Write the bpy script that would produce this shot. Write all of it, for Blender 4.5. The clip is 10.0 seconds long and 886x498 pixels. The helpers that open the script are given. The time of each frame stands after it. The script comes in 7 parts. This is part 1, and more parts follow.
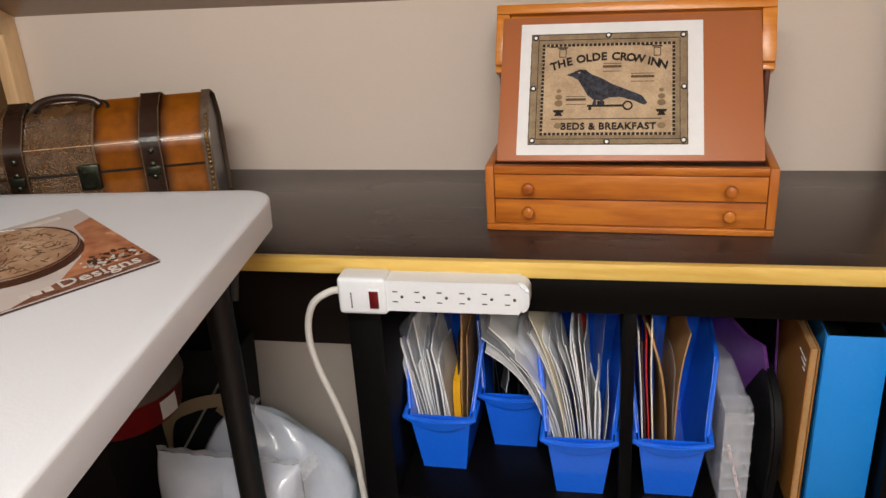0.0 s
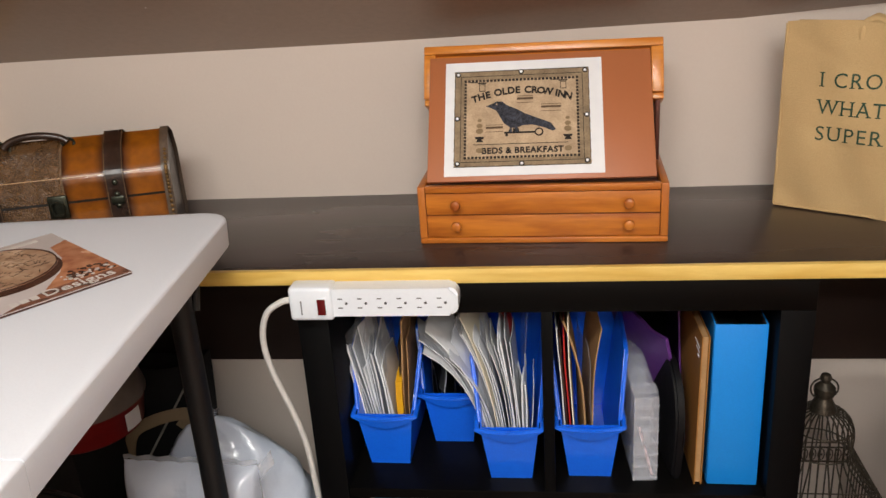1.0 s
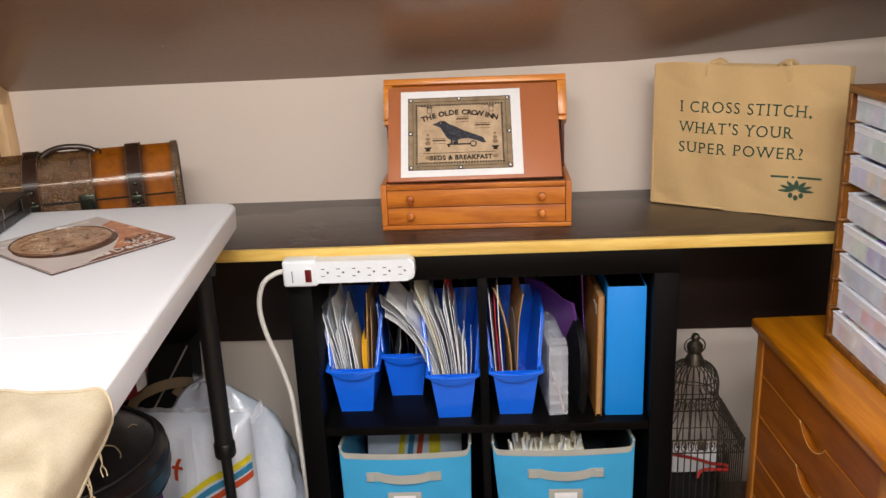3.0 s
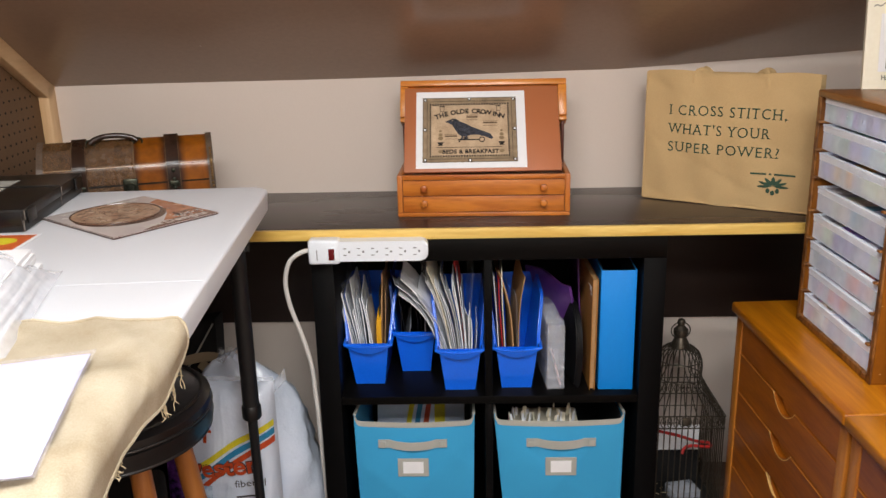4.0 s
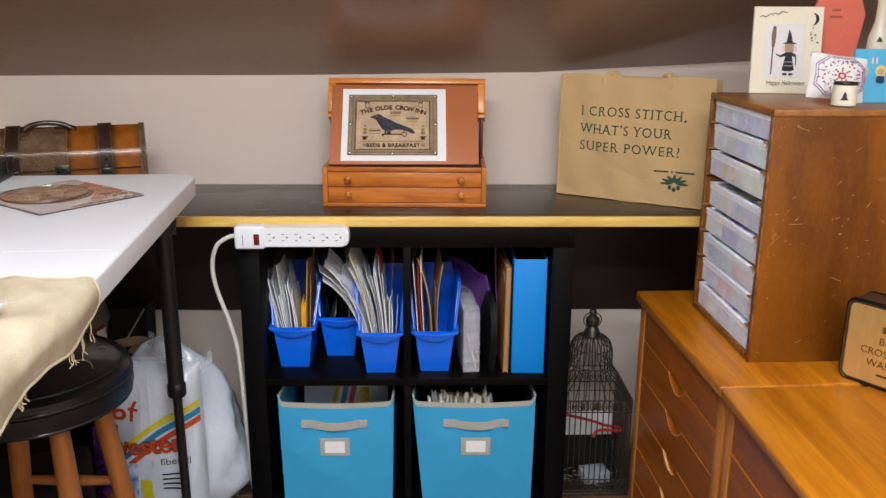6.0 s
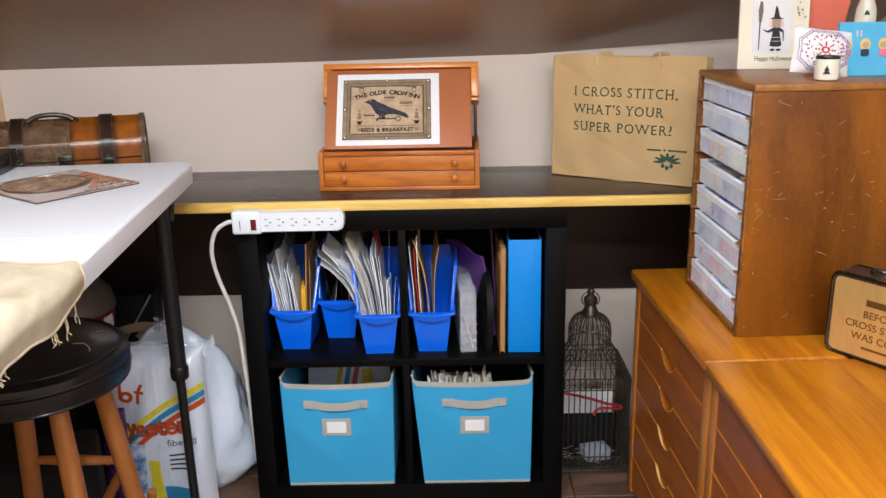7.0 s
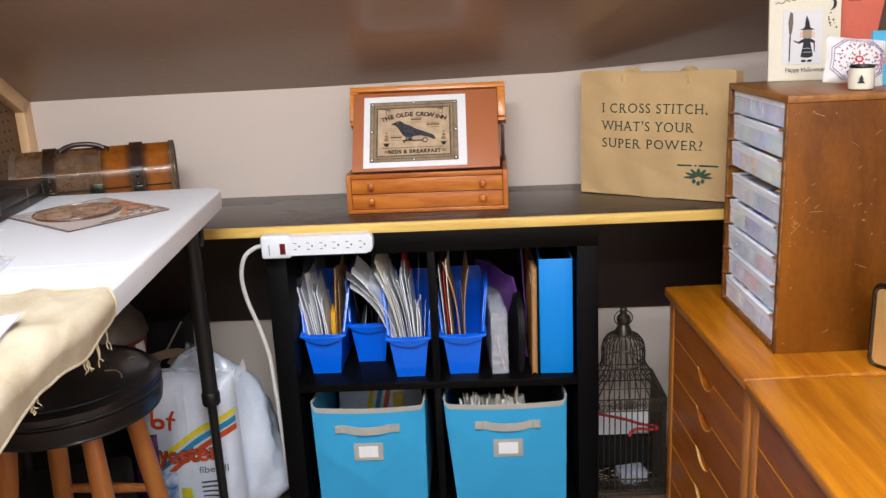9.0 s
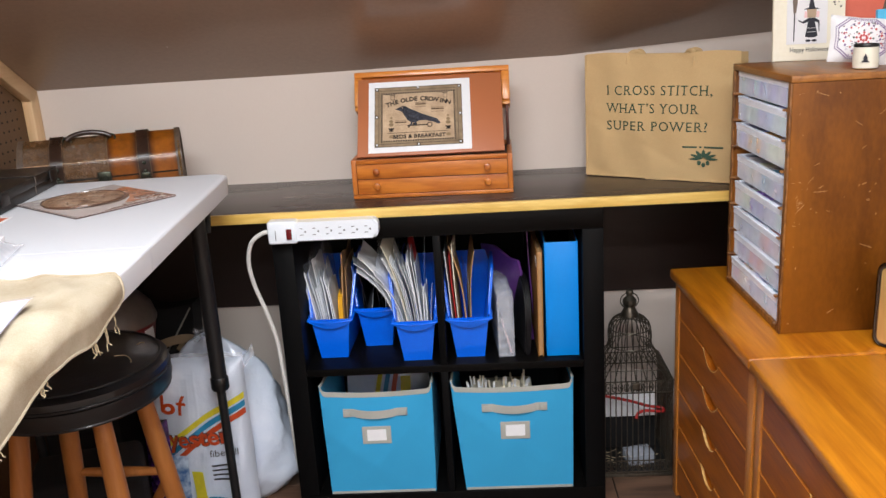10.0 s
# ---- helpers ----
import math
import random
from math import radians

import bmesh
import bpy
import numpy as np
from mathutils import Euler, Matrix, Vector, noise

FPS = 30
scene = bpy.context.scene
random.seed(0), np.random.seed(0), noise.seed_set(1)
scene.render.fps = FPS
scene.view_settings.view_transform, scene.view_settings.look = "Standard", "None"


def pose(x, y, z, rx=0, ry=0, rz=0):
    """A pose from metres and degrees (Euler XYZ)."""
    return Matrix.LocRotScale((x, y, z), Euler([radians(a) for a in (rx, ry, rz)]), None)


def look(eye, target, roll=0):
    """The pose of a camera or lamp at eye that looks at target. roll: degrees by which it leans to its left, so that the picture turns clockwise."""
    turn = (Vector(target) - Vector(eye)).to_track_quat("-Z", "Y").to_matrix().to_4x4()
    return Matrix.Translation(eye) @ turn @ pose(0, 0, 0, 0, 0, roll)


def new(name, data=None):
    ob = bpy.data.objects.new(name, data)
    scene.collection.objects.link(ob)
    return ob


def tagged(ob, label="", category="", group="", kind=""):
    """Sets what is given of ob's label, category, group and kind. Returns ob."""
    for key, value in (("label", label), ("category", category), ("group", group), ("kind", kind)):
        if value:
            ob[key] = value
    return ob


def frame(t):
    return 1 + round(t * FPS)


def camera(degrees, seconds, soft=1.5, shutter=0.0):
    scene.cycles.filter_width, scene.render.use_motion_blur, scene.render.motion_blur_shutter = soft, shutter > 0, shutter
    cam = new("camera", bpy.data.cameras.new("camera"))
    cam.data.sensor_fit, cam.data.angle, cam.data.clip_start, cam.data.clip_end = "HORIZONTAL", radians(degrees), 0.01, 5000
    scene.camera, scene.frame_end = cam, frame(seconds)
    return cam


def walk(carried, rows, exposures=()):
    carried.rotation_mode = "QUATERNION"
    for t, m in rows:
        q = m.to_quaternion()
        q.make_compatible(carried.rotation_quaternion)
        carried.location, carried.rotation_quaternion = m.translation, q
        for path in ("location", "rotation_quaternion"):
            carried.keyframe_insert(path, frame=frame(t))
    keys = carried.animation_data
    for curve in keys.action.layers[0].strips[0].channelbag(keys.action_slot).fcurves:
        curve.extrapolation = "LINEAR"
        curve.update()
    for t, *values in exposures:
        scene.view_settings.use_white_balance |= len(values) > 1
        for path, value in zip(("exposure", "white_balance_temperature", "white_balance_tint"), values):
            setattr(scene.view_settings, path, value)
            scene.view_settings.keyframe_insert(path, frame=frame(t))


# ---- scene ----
cam = camera(54.8, 10.0)
PATH = [
    (0, (-0.033, -1.033, 1.284), (-0.408, 0.764, 0.491), -3.6),
    (0.5, (-0.043, -1.131, 1.27), (-0.286, 0.711, 0.528), -2.4),
    (1, (0.014, -1.19, 1.306), (-0.245, 0.659, 0.589), -3.9),
    (1.5, (0.082, -1.297, 1.288), (-0.205, 0.554, 0.588), -4.1),
    (2, (0.075, -1.395, 1.282), (-0.223, 0.464, 0.608), -3.9),
    (2.5, (-0.045, -1.497, 1.287), (-0.283, 0.381, 0.643), -4.1),
    (3, (-0.011, -1.614, 1.322), (-0.086, 0.289, 0.709), -2.5),
    (3.2, (0.027, -1.668, 1.315), (-0.044, 0.241, 0.723), -2.2),
    (4.3, (-0.062, -1.843, 1.289), (-0.114, 0.076, 0.729), -1.2),
    (4.5, (-0.044, -1.866, 1.278), (-0.092, 0.056, 0.728), -1.4),
    (5, (-0.098, -1.908, 1.29), (0.038, 0.011, 0.742), 0.1),
    (5.5, (-0.043, -1.917, 1.282), (0.054, 0.012, 0.762), 0.7),
    (6.8, (0.117, -1.951, 1.272), (0.101, -0.037, 0.691), -1.1),
    (7, (0.117, -1.956, 1.272), (0.099, -0.039, 0.701), -1.2),
    (7.5, (0.106, -1.949, 1.272), (0.079, -0.026, 0.722), -1.5),
    (8, (0.13, -1.953, 1.276), (0.064, -0.027, 0.742), -3.1),
    (8.5, (0.101, -1.937, 1.265), (0.046, -0.009, 0.736), -2.8),
    (9, (0.112, -1.943, 1.263), (0.031, -0.012, 0.746), -2.8),
    (9.5, (0.112, -1.943, 1.26), (0.021, -0.018, 0.725), -3.0),
    (10, (0.12, -1.952, 1.26), (0.017, -0.031, 0.713), -3.5),
]
walk(cam, [(t, look(eye, target, roll)) for t, eye, target, roll in PATH],
     [(0.0, -0.37, 6950, 10), (1.0, -0.27, 6800, 10), (2.5, -0.17, 6620, 10), (3.1, -0.13, 6740, 10), (4.4, -0.31, 6480, 10), (5.2, -0.29, 6420, 10), (5.7, -0.29, 6400, 10), (7.0, -0.05, 6200, 10), (10.0, -0.07, 6200, 10)])

# ---- light ----
world = bpy.data.worlds.new("room_air")
scene.world = world
world.use_nodes = True
world.node_tree.nodes["Background"].inputs[0].default_value = (0.9, 0.95, 1.0, 1)
world.node_tree.nodes["Background"].inputs[1].default_value = 0.05


def area_lamp(name, eye, target, w, h, watts, colour):
    data = bpy.data.lights.new(name, "AREA")
    data.shape, data.size, data.size_y, data.energy, data.color = "RECTANGLE", w, h, watts, colour
    ob = new(name, data)
    ob.matrix_world = look(eye, target)
    return ob


# unseen lamps: one overhead, one added further back as fill
area_lamp("ceiling_lamp_light", (-0.17, -1.62, 2.135), (-0.17, -1.60, 0.0), 1.1, 0.36, 43, (0.968, 1.0, 1.015))
area_lamp("rear_fill_light", (0.40, -2.80, 2.335), (0.40, -2.75, 0.0), 1.1, 0.36, 46, (0.968, 1.0, 1.015))


# ---- materials ----
def lin(r, g, b):
    def f(c):
        c /= 255
        return c / 12.92 if c <= 0.04045 else ((c + 0.055) / 1.055) ** 2.4
    return (f(r), f(g), f(b), 1)


def surface(name, rgb, rgb2=None, rough=0.5, metal=0.0, grain=60.0, blotch=4.0, bump=0.05, stretch=(1, 1, 1), coat=0.0,
            spread=0.5, fine="noise", alpha=1.0, rough_var=0.1, sheen=0.0, transmission=0.0, bump_dist=0.002, random_tint=0.0, spec=0.5):
    m = bpy.data.materials.new(name)
    m.use_nodes = True
    t = m.node_tree
    n, l = t.nodes, t.links
    p = n["Principled BSDF"]
    rgb2 = rgb2 or tuple(max(0, c * 0.82) for c in rgb)
    co = n.new("ShaderNodeTexCoord")
    mp = n.new("ShaderNodeMapping")
    mp.inputs["Scale"].default_value = stretch
    l.new(co.outputs["Object"], mp.inputs["Vector"])
    big = n.new("ShaderNodeTexNoise")
    big.inputs["Scale"].default_value, big.inputs["Detail"].default_value = blotch, 5
    l.new(mp.outputs[0], big.inputs["Vector"])
    small = n.new("ShaderNodeTexNoise")
    small.inputs["Scale"].default_value, small.inputs["Detail"].default_value = grain, 6
    l.new(mp.outputs[0], small.inputs["Vector"])
    height = small.outputs["Fac"]
    if fine == "weave":
        small.inputs["Scale"].default_value, small.inputs["Roughness"].default_value = grain * 1.6, 0.75
    if fine == "scales":
        v = n.new("ShaderNodeTexVoronoi")
        v.inputs["Scale"].default_value = grain
        l.new(mp.outputs[0], v.inputs["Vector"])
        height = v.outputs["Distance"]
    add = n.new("ShaderNodeMath")
    l.new(big.outputs["Fac"], add.inputs[0]), l.new(height, add.inputs[1])
    ramp = n.new("ShaderNodeMapRange")
    ramp.inputs["From Min"].default_value, ramp.inputs["From Max"].default_value = 1 - spread, 1 + spread
    l.new(add.outputs[0], ramp.inputs["Value"])
    mix = n.new("ShaderNodeMix")
    mix.data_type = "RGBA"
    mix.inputs["A"].default_value, mix.inputs["B"].default_value = lin(*rgb2), lin(*rgb)
    l.new(ramp.outputs[0], mix.inputs["Factor"])
    col = mix.outputs["Result"]
    if random_tint:
        info = n.new("ShaderNodeObjectInfo")
        r = n.new("ShaderNodeMapRange")
        r.inputs["To Min"].default_value, r.inputs["To Max"].default_value = 1 - random_tint, 1 + random_tint
        l.new(info.outputs["Random"], r.inputs["Value"])
        hsv = n.new("ShaderNodeHueSaturation")
        l.new(r.outputs[0], hsv.inputs["Value"]), l.new(col, hsv.inputs["Color"])
        col = hsv.outputs[0]
    l.new(col, p.inputs["Base Color"])
    rr = n.new("ShaderNodeMapRange")
    rr.inputs["To Min"].default_value, rr.inputs["To Max"].default_value = max(0.02, rough - rough_var), min(1, rough + rough_var)
    l.new(big.outputs["Fac"], rr.inputs["Value"]), l.new(rr.outputs[0], p.inputs["Roughness"])
    if bump:
        bn = n.new("ShaderNodeBump")
        bn.inputs["Strength"].default_value, bn.inputs["Distance"].default_value = bump, bump_dist
        l.new(height, bn.inputs["Height"]), l.new(bn.outputs[0], p.inputs["Normal"])
    p.inputs["Metallic"].default_value = metal
    p.inputs["Specular IOR Level"].default_value = spec
    p.inputs["Coat Weight"].default_value = coat
    p.inputs["Coat Roughness"].default_value = 0.12
    p.inputs["Sheen Weight"].default_value = sheen
    p.inputs["Alpha"].default_value = alpha
    p.inputs["Transmission Weight"].default_value = transmission
    return m


def wood(name, rgb, rgb2, axis=0, rough=0.4, rings=9.0, coat=0.15, bump=0.06, warp=2.2, run=0.12, lo=0.5, hi=0.95, pore=0.45):
    """Boards with long grain along one axis."""
    m = bpy.data.materials.new(name)
    m.use_nodes = True
    t = m.node_tree
    n, l = t.nodes, t.links
    p = n["Principled BSDF"]
    co = n.new("ShaderNodeTexCoord")
    mp = n.new("ShaderNodeMapping")
    sc = [1.0, 1.0, 1.0]
    sc[axis] = run
    mp.inputs["Scale"].default_value = sc
    l.new(co.outputs["Object"], mp.inputs["Vector"])
    info = n.new("ShaderNodeObjectInfo")
    shift = n.new("ShaderNodeVectorMath")
    shift.operation = "MULTIPLY_ADD"
    comb = n.new("ShaderNodeCombineXYZ")
    for k in range(3):
        l.new(info.outputs["Random"], comb.inputs[k])
    l.new(comb.outputs[0], shift.inputs[0])
    shift.inputs[1].default_value = (7, 5, 3)
    l.new(mp.outputs[0], shift.inputs[2])
    figure = n.new("ShaderNodeTexNoise")
    figure.inputs["Scale"].default_value, figure.inputs["Detail"].default_value = rings, 4
    figure.inputs["Distortion"].default_value = warp
    l.new(shift.outputs[0], figure.inputs["Vector"])
    pores = n.new("ShaderNodeTexNoise")
    pores.inputs["Scale"].default_value, pores.inputs["Detail"].default_value = 160, 6
    l.new(shift.outputs[0], pores.inputs["Vector"])
    mx = n.new("ShaderNodeMath")
    mx.operation = "MULTIPLY_ADD"
    l.new(pores.outputs["Fac"], mx.inputs[0])
    mx.inputs[1].default_value = pore
    l.new(figure.outputs["Fac"], mx.inputs[2])
    mr = n.new("ShaderNodeMapRange")
    mr.inputs["From Min"].default_value, mr.inputs["From Max"].default_value = lo, hi
    l.new(mx.outputs[0], mr.inputs["Value"])
    mix = n.new("ShaderNodeMix")
    mix.data_type = "RGBA"
    mix.inputs["A"].default_value, mix.inputs["B"].default_value = lin(*rgb2), lin(*rgb)
    l.new(mr.outputs[0], mix.inputs["Factor"]), l.new(mix.outputs["Result"], p.inputs["Base Color"])
    rr = n.new("ShaderNodeMapRange")
    rr.inputs["To Min"].default_value, rr.inputs["To Max"].default_value = rough - 0.08, rough + 0.12
    l.new(figure.outputs["Fac"], rr.inputs["Value"]), l.new(rr.outputs[0], p.inputs["Roughness"])
    bn = n.new("ShaderNodeBump")
    bn.inputs["Strength"].default_value, bn.inputs["Distance"].default_value = bump, 0.001
    l.new(pores.outputs["Fac"], bn.inputs["Height"]), l.new(bn.outputs[0], p.inputs["Normal"])
    p.inputs["Coat Weight"].default_value, p.inputs["Coat Roughness"].default_value = coat, 0.2
    return m


def clear_plastic(name, rgb, veil=0.35, rough=0.2, bump=0.2):
    """Thin clouded plastic: part see-through, part milky and shiny."""
    m = bpy.data.materials.new(name)
    m.use_nodes = True
    t = m.node_tree
    n, l = t.nodes, t.links
    p = n["Principled BSDF"]
    p.inputs["Base Color"].default_value = lin(*rgb)
    p.inputs["Roughness"].default_value = rough
    noise_ = n.new("ShaderNodeTexNoise")
    noise_.inputs["Scale"].default_value = 35
    co = n.new("ShaderNodeTexCoord")
    l.new(co.outputs["Object"], noise_.inputs["Vector"])
    bn = n.new("ShaderNodeBump")
    bn.inputs["Strength"].default_value, bn.inputs["Distance"].default_value = bump, 0.003
    l.new(noise_.outputs["Fac"], bn.inputs["Height"]), l.new(bn.outputs[0], p.inputs["Normal"])
    mr = n.new("ShaderNodeMapRange")
    mr.inputs["To Min"].default_value, mr.inputs["To Max"].default_value = veil - 0.12, veil + 0.12
    l.new(noise_.outputs["Fac"], mr.inputs["Value"]), l.new(mr.outputs[0], p.inputs["Alpha"])
    return m


BEIGE = surface("beige_wall_paint", (219, 206, 195), (212, 198, 187), rough=0.75, grain=220, blotch=2.5, bump=0.12, spread=0.8)
BROWN = surface("brown_satin_paint", (152, 124, 104), (137, 110, 91), rough=0.37, grain=90, blotch=2.4, bump=0.14, spread=0.5, rough_var=0.13, coat=0.42)
DARK_BAND = surface("dark_brown_band", (47, 35, 30), (40, 29, 25), rough=0.42, grain=120, blotch=2.0, bump=0.08, spread=0.7)
NOTEBOOK = surface("golden_brown_cover", (184, 130, 66), (156, 104, 48), rough=0.5, grain=120, bump=0.05)
PINE = wood("pine_trim_wood", (226, 190, 146), (204, 164, 118), axis=2, rough=0.5, coat=0.05)
PINE_Y = wood("pine_trim_wood_long", (226, 190, 146), (204, 164, 118), axis=1, rough=0.5, coat=0.05)
PEG = surface("brown_hardboard", (112, 82, 54), (94, 67, 42), rough=0.6, grain=150, blotch=6)
HOLE = surface("dark_hole", (26, 20, 16), rough=0.9, bump=0)
FLOOR = wood("grey_brown_laminate", (112, 84, 66), (72, 52, 40), axis=0, rough=0.45, rings=14)
ESPRESSO = surface("espresso_laminate", (58, 47, 44), (48, 38, 36), rough=0.28, grain=90, blotch=6, bump=0.04, stretch=(0.15, 1, 1), coat=0.1)
EDGE = wood("golden_pine_edging", (236, 202, 116), (216, 174, 84), axis=0, rough=0.42, rings=20)
BLACK_BROWN = surface("black_brown_foil", (10, 10, 11), (6, 6, 7), spec=0.12, rough=0.48, grain=120, blotch=10, bump=0.08, stretch=(1, 1, 0.1), spread=0.7)
BLACK_BROWN_X = surface("black_brown_foil_long", (12, 11, 10), (8, 7, 7), spec=0.12, rough=0.40, grain=120, blotch=10, bump=0.08, stretch=(0.1, 1, 1), spread=0.7)
TABLE_WHITE = surface("white_moulded_plastic", (224, 226, 231), (216, 218, 224), rough=0.45, grain=300, blotch=3, bump=0.12, spread=0.9)
BLACK_METAL = surface("black_powder_coat", (30, 30, 31), (20, 20, 21), rough=0.42, grain=250, bump=0.08)
BLACK_PLASTIC = surface("black_plastic", (24, 24, 25), (15, 15, 16), rough=0.35, grain=200, bump=0.05)
POUCH_BLACK = surface("black_pouch_film", (14, 13, 17), (8, 8, 10), spec=0.25, rough=0.5, grain=60, blotch=20, bump=0.3)
STRIP_WHITE = surface("white_abs_plastic", (236, 241, 247), (228, 233, 240), rough=0.32, grain=200, bump=0.03)
SLOT = surface("dark_slot", (84, 84, 88), rough=0.7, bump=0)
SWITCH_RED = surface("dark_red_switch", (110, 22, 26), (82, 14, 18), rough=0.22, bump=0.0, coat=0.4)
CABLE_WHITE = surface("white_vinyl_cable", (228, 226, 222), (214, 211, 206), rough=0.45, grain=150, bump=0.03)
BLUE_BIN = surface("royal_blue_plastic", (14, 114, 252), (10, 100, 236), coat=0.5, rough=0.3, grain=220, blotch=5, bump=0.04)
CYAN_CLOTH = surface("turquoise_woven_cloth", (62, 170, 220), (48, 152, 204), rough=0.9, grain=320, blotch=7, bump=0.35, fine="weave", spread=0.9)
GREY_CLOTH = surface("grey_webbing", (186, 186, 178), (160, 160, 152), rough=0.9, grain=420, blotch=10, bump=0.4, fine="weave")
BINDER_BLUE = surface("azure_vinyl", (22, 148, 240), (14, 134, 224), rough=0.34, grain=260, blotch=4, bump=0.06)
PACKET_FILM = clear_plastic("packet_film", (236, 240, 246), 0.16, 0.10)
PAPER = surface("white_paper", (244, 244, 245), (230, 231, 234), rough=0.6, grain=50, blotch=8, bump=0.05, random_tint=0.10)
PAPER_LILAC = surface("lilac_white_paper", (200, 200, 232), (190, 190, 224), rough=0.6, grain=40, blotch=6, bump=0.04)
SLEEVE = surface("clear_sleeve_over_white", (240, 242, 246), (206, 210, 218), rough=0.16, grain=30, blotch=14, bump=0.3, bump_dist=0.004, random_tint=0.15)
SLEEVE_DARK = surface("clear_sleeve_over_black", (52, 54, 62), (22, 22, 26), rough=0.16, grain=30, blotch=16, bump=0.3, bump_dist=0.004)
KRAFT = surface("kraft_paper", (190, 150, 104), (164, 126, 84), rough=0.75, grain=160, blotch=9, bump=0.1)
YELLOW = surface("yellow_card", (238, 178, 34), (220, 158, 24), rough=0.5, bump=0.02)
RED = surface("red_card", (206, 52, 48), (176, 38, 36), rough=0.45, bump=0.02)
CLEAR = clear_plastic("clear_case_plastic", (232, 237, 248), 0.36, 0.18, 0.0)
CASE_FILM = clear_plastic("thin_case_plastic", (236, 240, 250), 0.20, 0.14, 0.0)
DRAWER_CLEAR = clear_plastic("frosted_drawer_plastic", (240, 244, 255), 0.36, 0.24, 0.06)
DRAWER_RIM = clear_plastic("frosted_drawer_rim", (244, 247, 255), 0.85, 0.26, 0.06)
PINK_TUBE = surface("pale_pink_plastic", (240, 206, 204), (232, 190, 190), rough=0.4, bump=0.02)
PURPLE = surface("purple_plastic", (116, 66, 146), (92, 48, 122), rough=0.3, bump=0.04)
PACKET_PURPLE = surface("dark_purple_foil", (92, 50, 128), (16, 12, 24), rough=0.25, grain=90, blotch=40, bump=0.2, spread=0.25)
PACKET_BLUE = surface("pale_blue_print", (196, 212, 228), (54, 96, 150), rough=0.35, grain=60, blotch=40, bump=0.1, spread=0.25)
LID_WOOD = wood("pale_cherry_lid", (228, 148, 52), (192, 108, 28), axis=0, rough=0.34, rings=16, coat=0.3)
CHERRY = wood("cherry_box_wood", (204, 122, 42), (154, 76, 22), axis=0, rough=0.34, rings=13, coat=0.3, lo=0.52, hi=0.88)
CHERRY_Z = wood("cherry_box_wood_upright", (196, 116, 42), (166, 84, 26), axis=2, rough=0.34, rings=12, coat=0.3)
CHERRY_DARK = wood("dark_red_wood", (96, 40, 20), (64, 26, 14), axis=1, rough=0.4, rings=12)
CORK_BOARD = surface("terracotta_board", (180, 110, 70), (172, 102, 63), rough=0.42, grain=300, blotch=3, bump=0.05, spread=0.9)
LINEN = surface("tan_printed_linen", (210, 184, 152), (158, 132, 104), rough=0.85, grain=240, blotch=30, bump=0.2, fine="weave", spread=0.32)
LINEN_GREY = surface("grey_printed_linen", (170, 148, 118), (112, 92, 70), rough=0.85, grain=240, blotch=40, bump=0.2, fine="weave", spread=0.35)
WORD_BROWN = surface("faded_brown_ink", (104, 82, 60), (80, 60, 42), rough=0.85, grain=300, bump=0.1)
LINEN_EDGE = surface("frayed_tan_edge", (150, 128, 98), (120, 98, 70), rough=0.9, grain=240, blotch=20, bump=0.2)
CROW_BLACK = surface("stitched_black", (74, 76, 88), (8, 8, 12), rough=0.85, grain=900, blotch=200, bump=0.4, spread=0.22)
INK = surface("dark_brown_ink", (34, 24, 18), (20, 14, 10), rough=0.85, grain=400, bump=0.1)
BRASS = surface("aged_brass", (140, 108, 66), (96, 72, 42), rough=0.4, metal=0.8, grain=150, bump=0.1)
CHEST_ORANGE = surface("burnished_tan_leather", (166, 95, 12), (100, 50, 3), rough=0.32, grain=40, blotch=11, bump=0.10, coat=0.7, spread=0.38)


def burnish(m, centres, half):
    """Leather rubbed dark towards the seams of its panels, which run across local x."""
    n, l = m.node_tree.nodes, m.node_tree.links
    p = n["Principled BSDF"]
    old = p.inputs["Base Color"].links[0].from_socket
    co, sep = n.new("ShaderNodeTexCoord"), n.new("ShaderNodeSeparateXYZ")
    l.new(co.outputs["Object"], sep.inputs[0])
    near = None
    for c in centres:
        a, b = n.new("ShaderNodeMath"), n.new("ShaderNodeMath")
        a.operation, b.operation = "SUBTRACT", "ABSOLUTE"
        a.inputs[1].default_value = c
        l.new(sep.outputs[0], a.inputs[0]), l.new(a.outputs[0], b.inputs[0])
        if near is None:
            near = b.outputs[0]
        else:
            k = n.new("ShaderNodeMath")
            k.operation = "MINIMUM"
            l.new(near, k.inputs[0]), l.new(b.outputs[0], k.inputs[1])
            near = k.outputs[0]
    mr = n.new("ShaderNodeMapRange")
    mr.interpolation_type = "SMOOTHSTEP"
    mr.inputs["From Min"].default_value, mr.inputs["From Max"].default_value = half * 0.45, half * 1.05
    l.new(near, mr.inputs["Value"])
    mix = n.new("ShaderNodeMix")
    mix.data_type, mix.blend_type = "RGBA", "MULTIPLY"
    mix.inputs["B"].default_value = (0.16, 0.10, 0.07, 1)
    l.new(mr.outputs[0], mix.inputs["Factor"]), l.new(old, mix.inputs["A"])
    l.new(mix.outputs["Result"], p.inputs["Base Color"])
    p.inputs["Coat Roughness"].default_value = 0.06


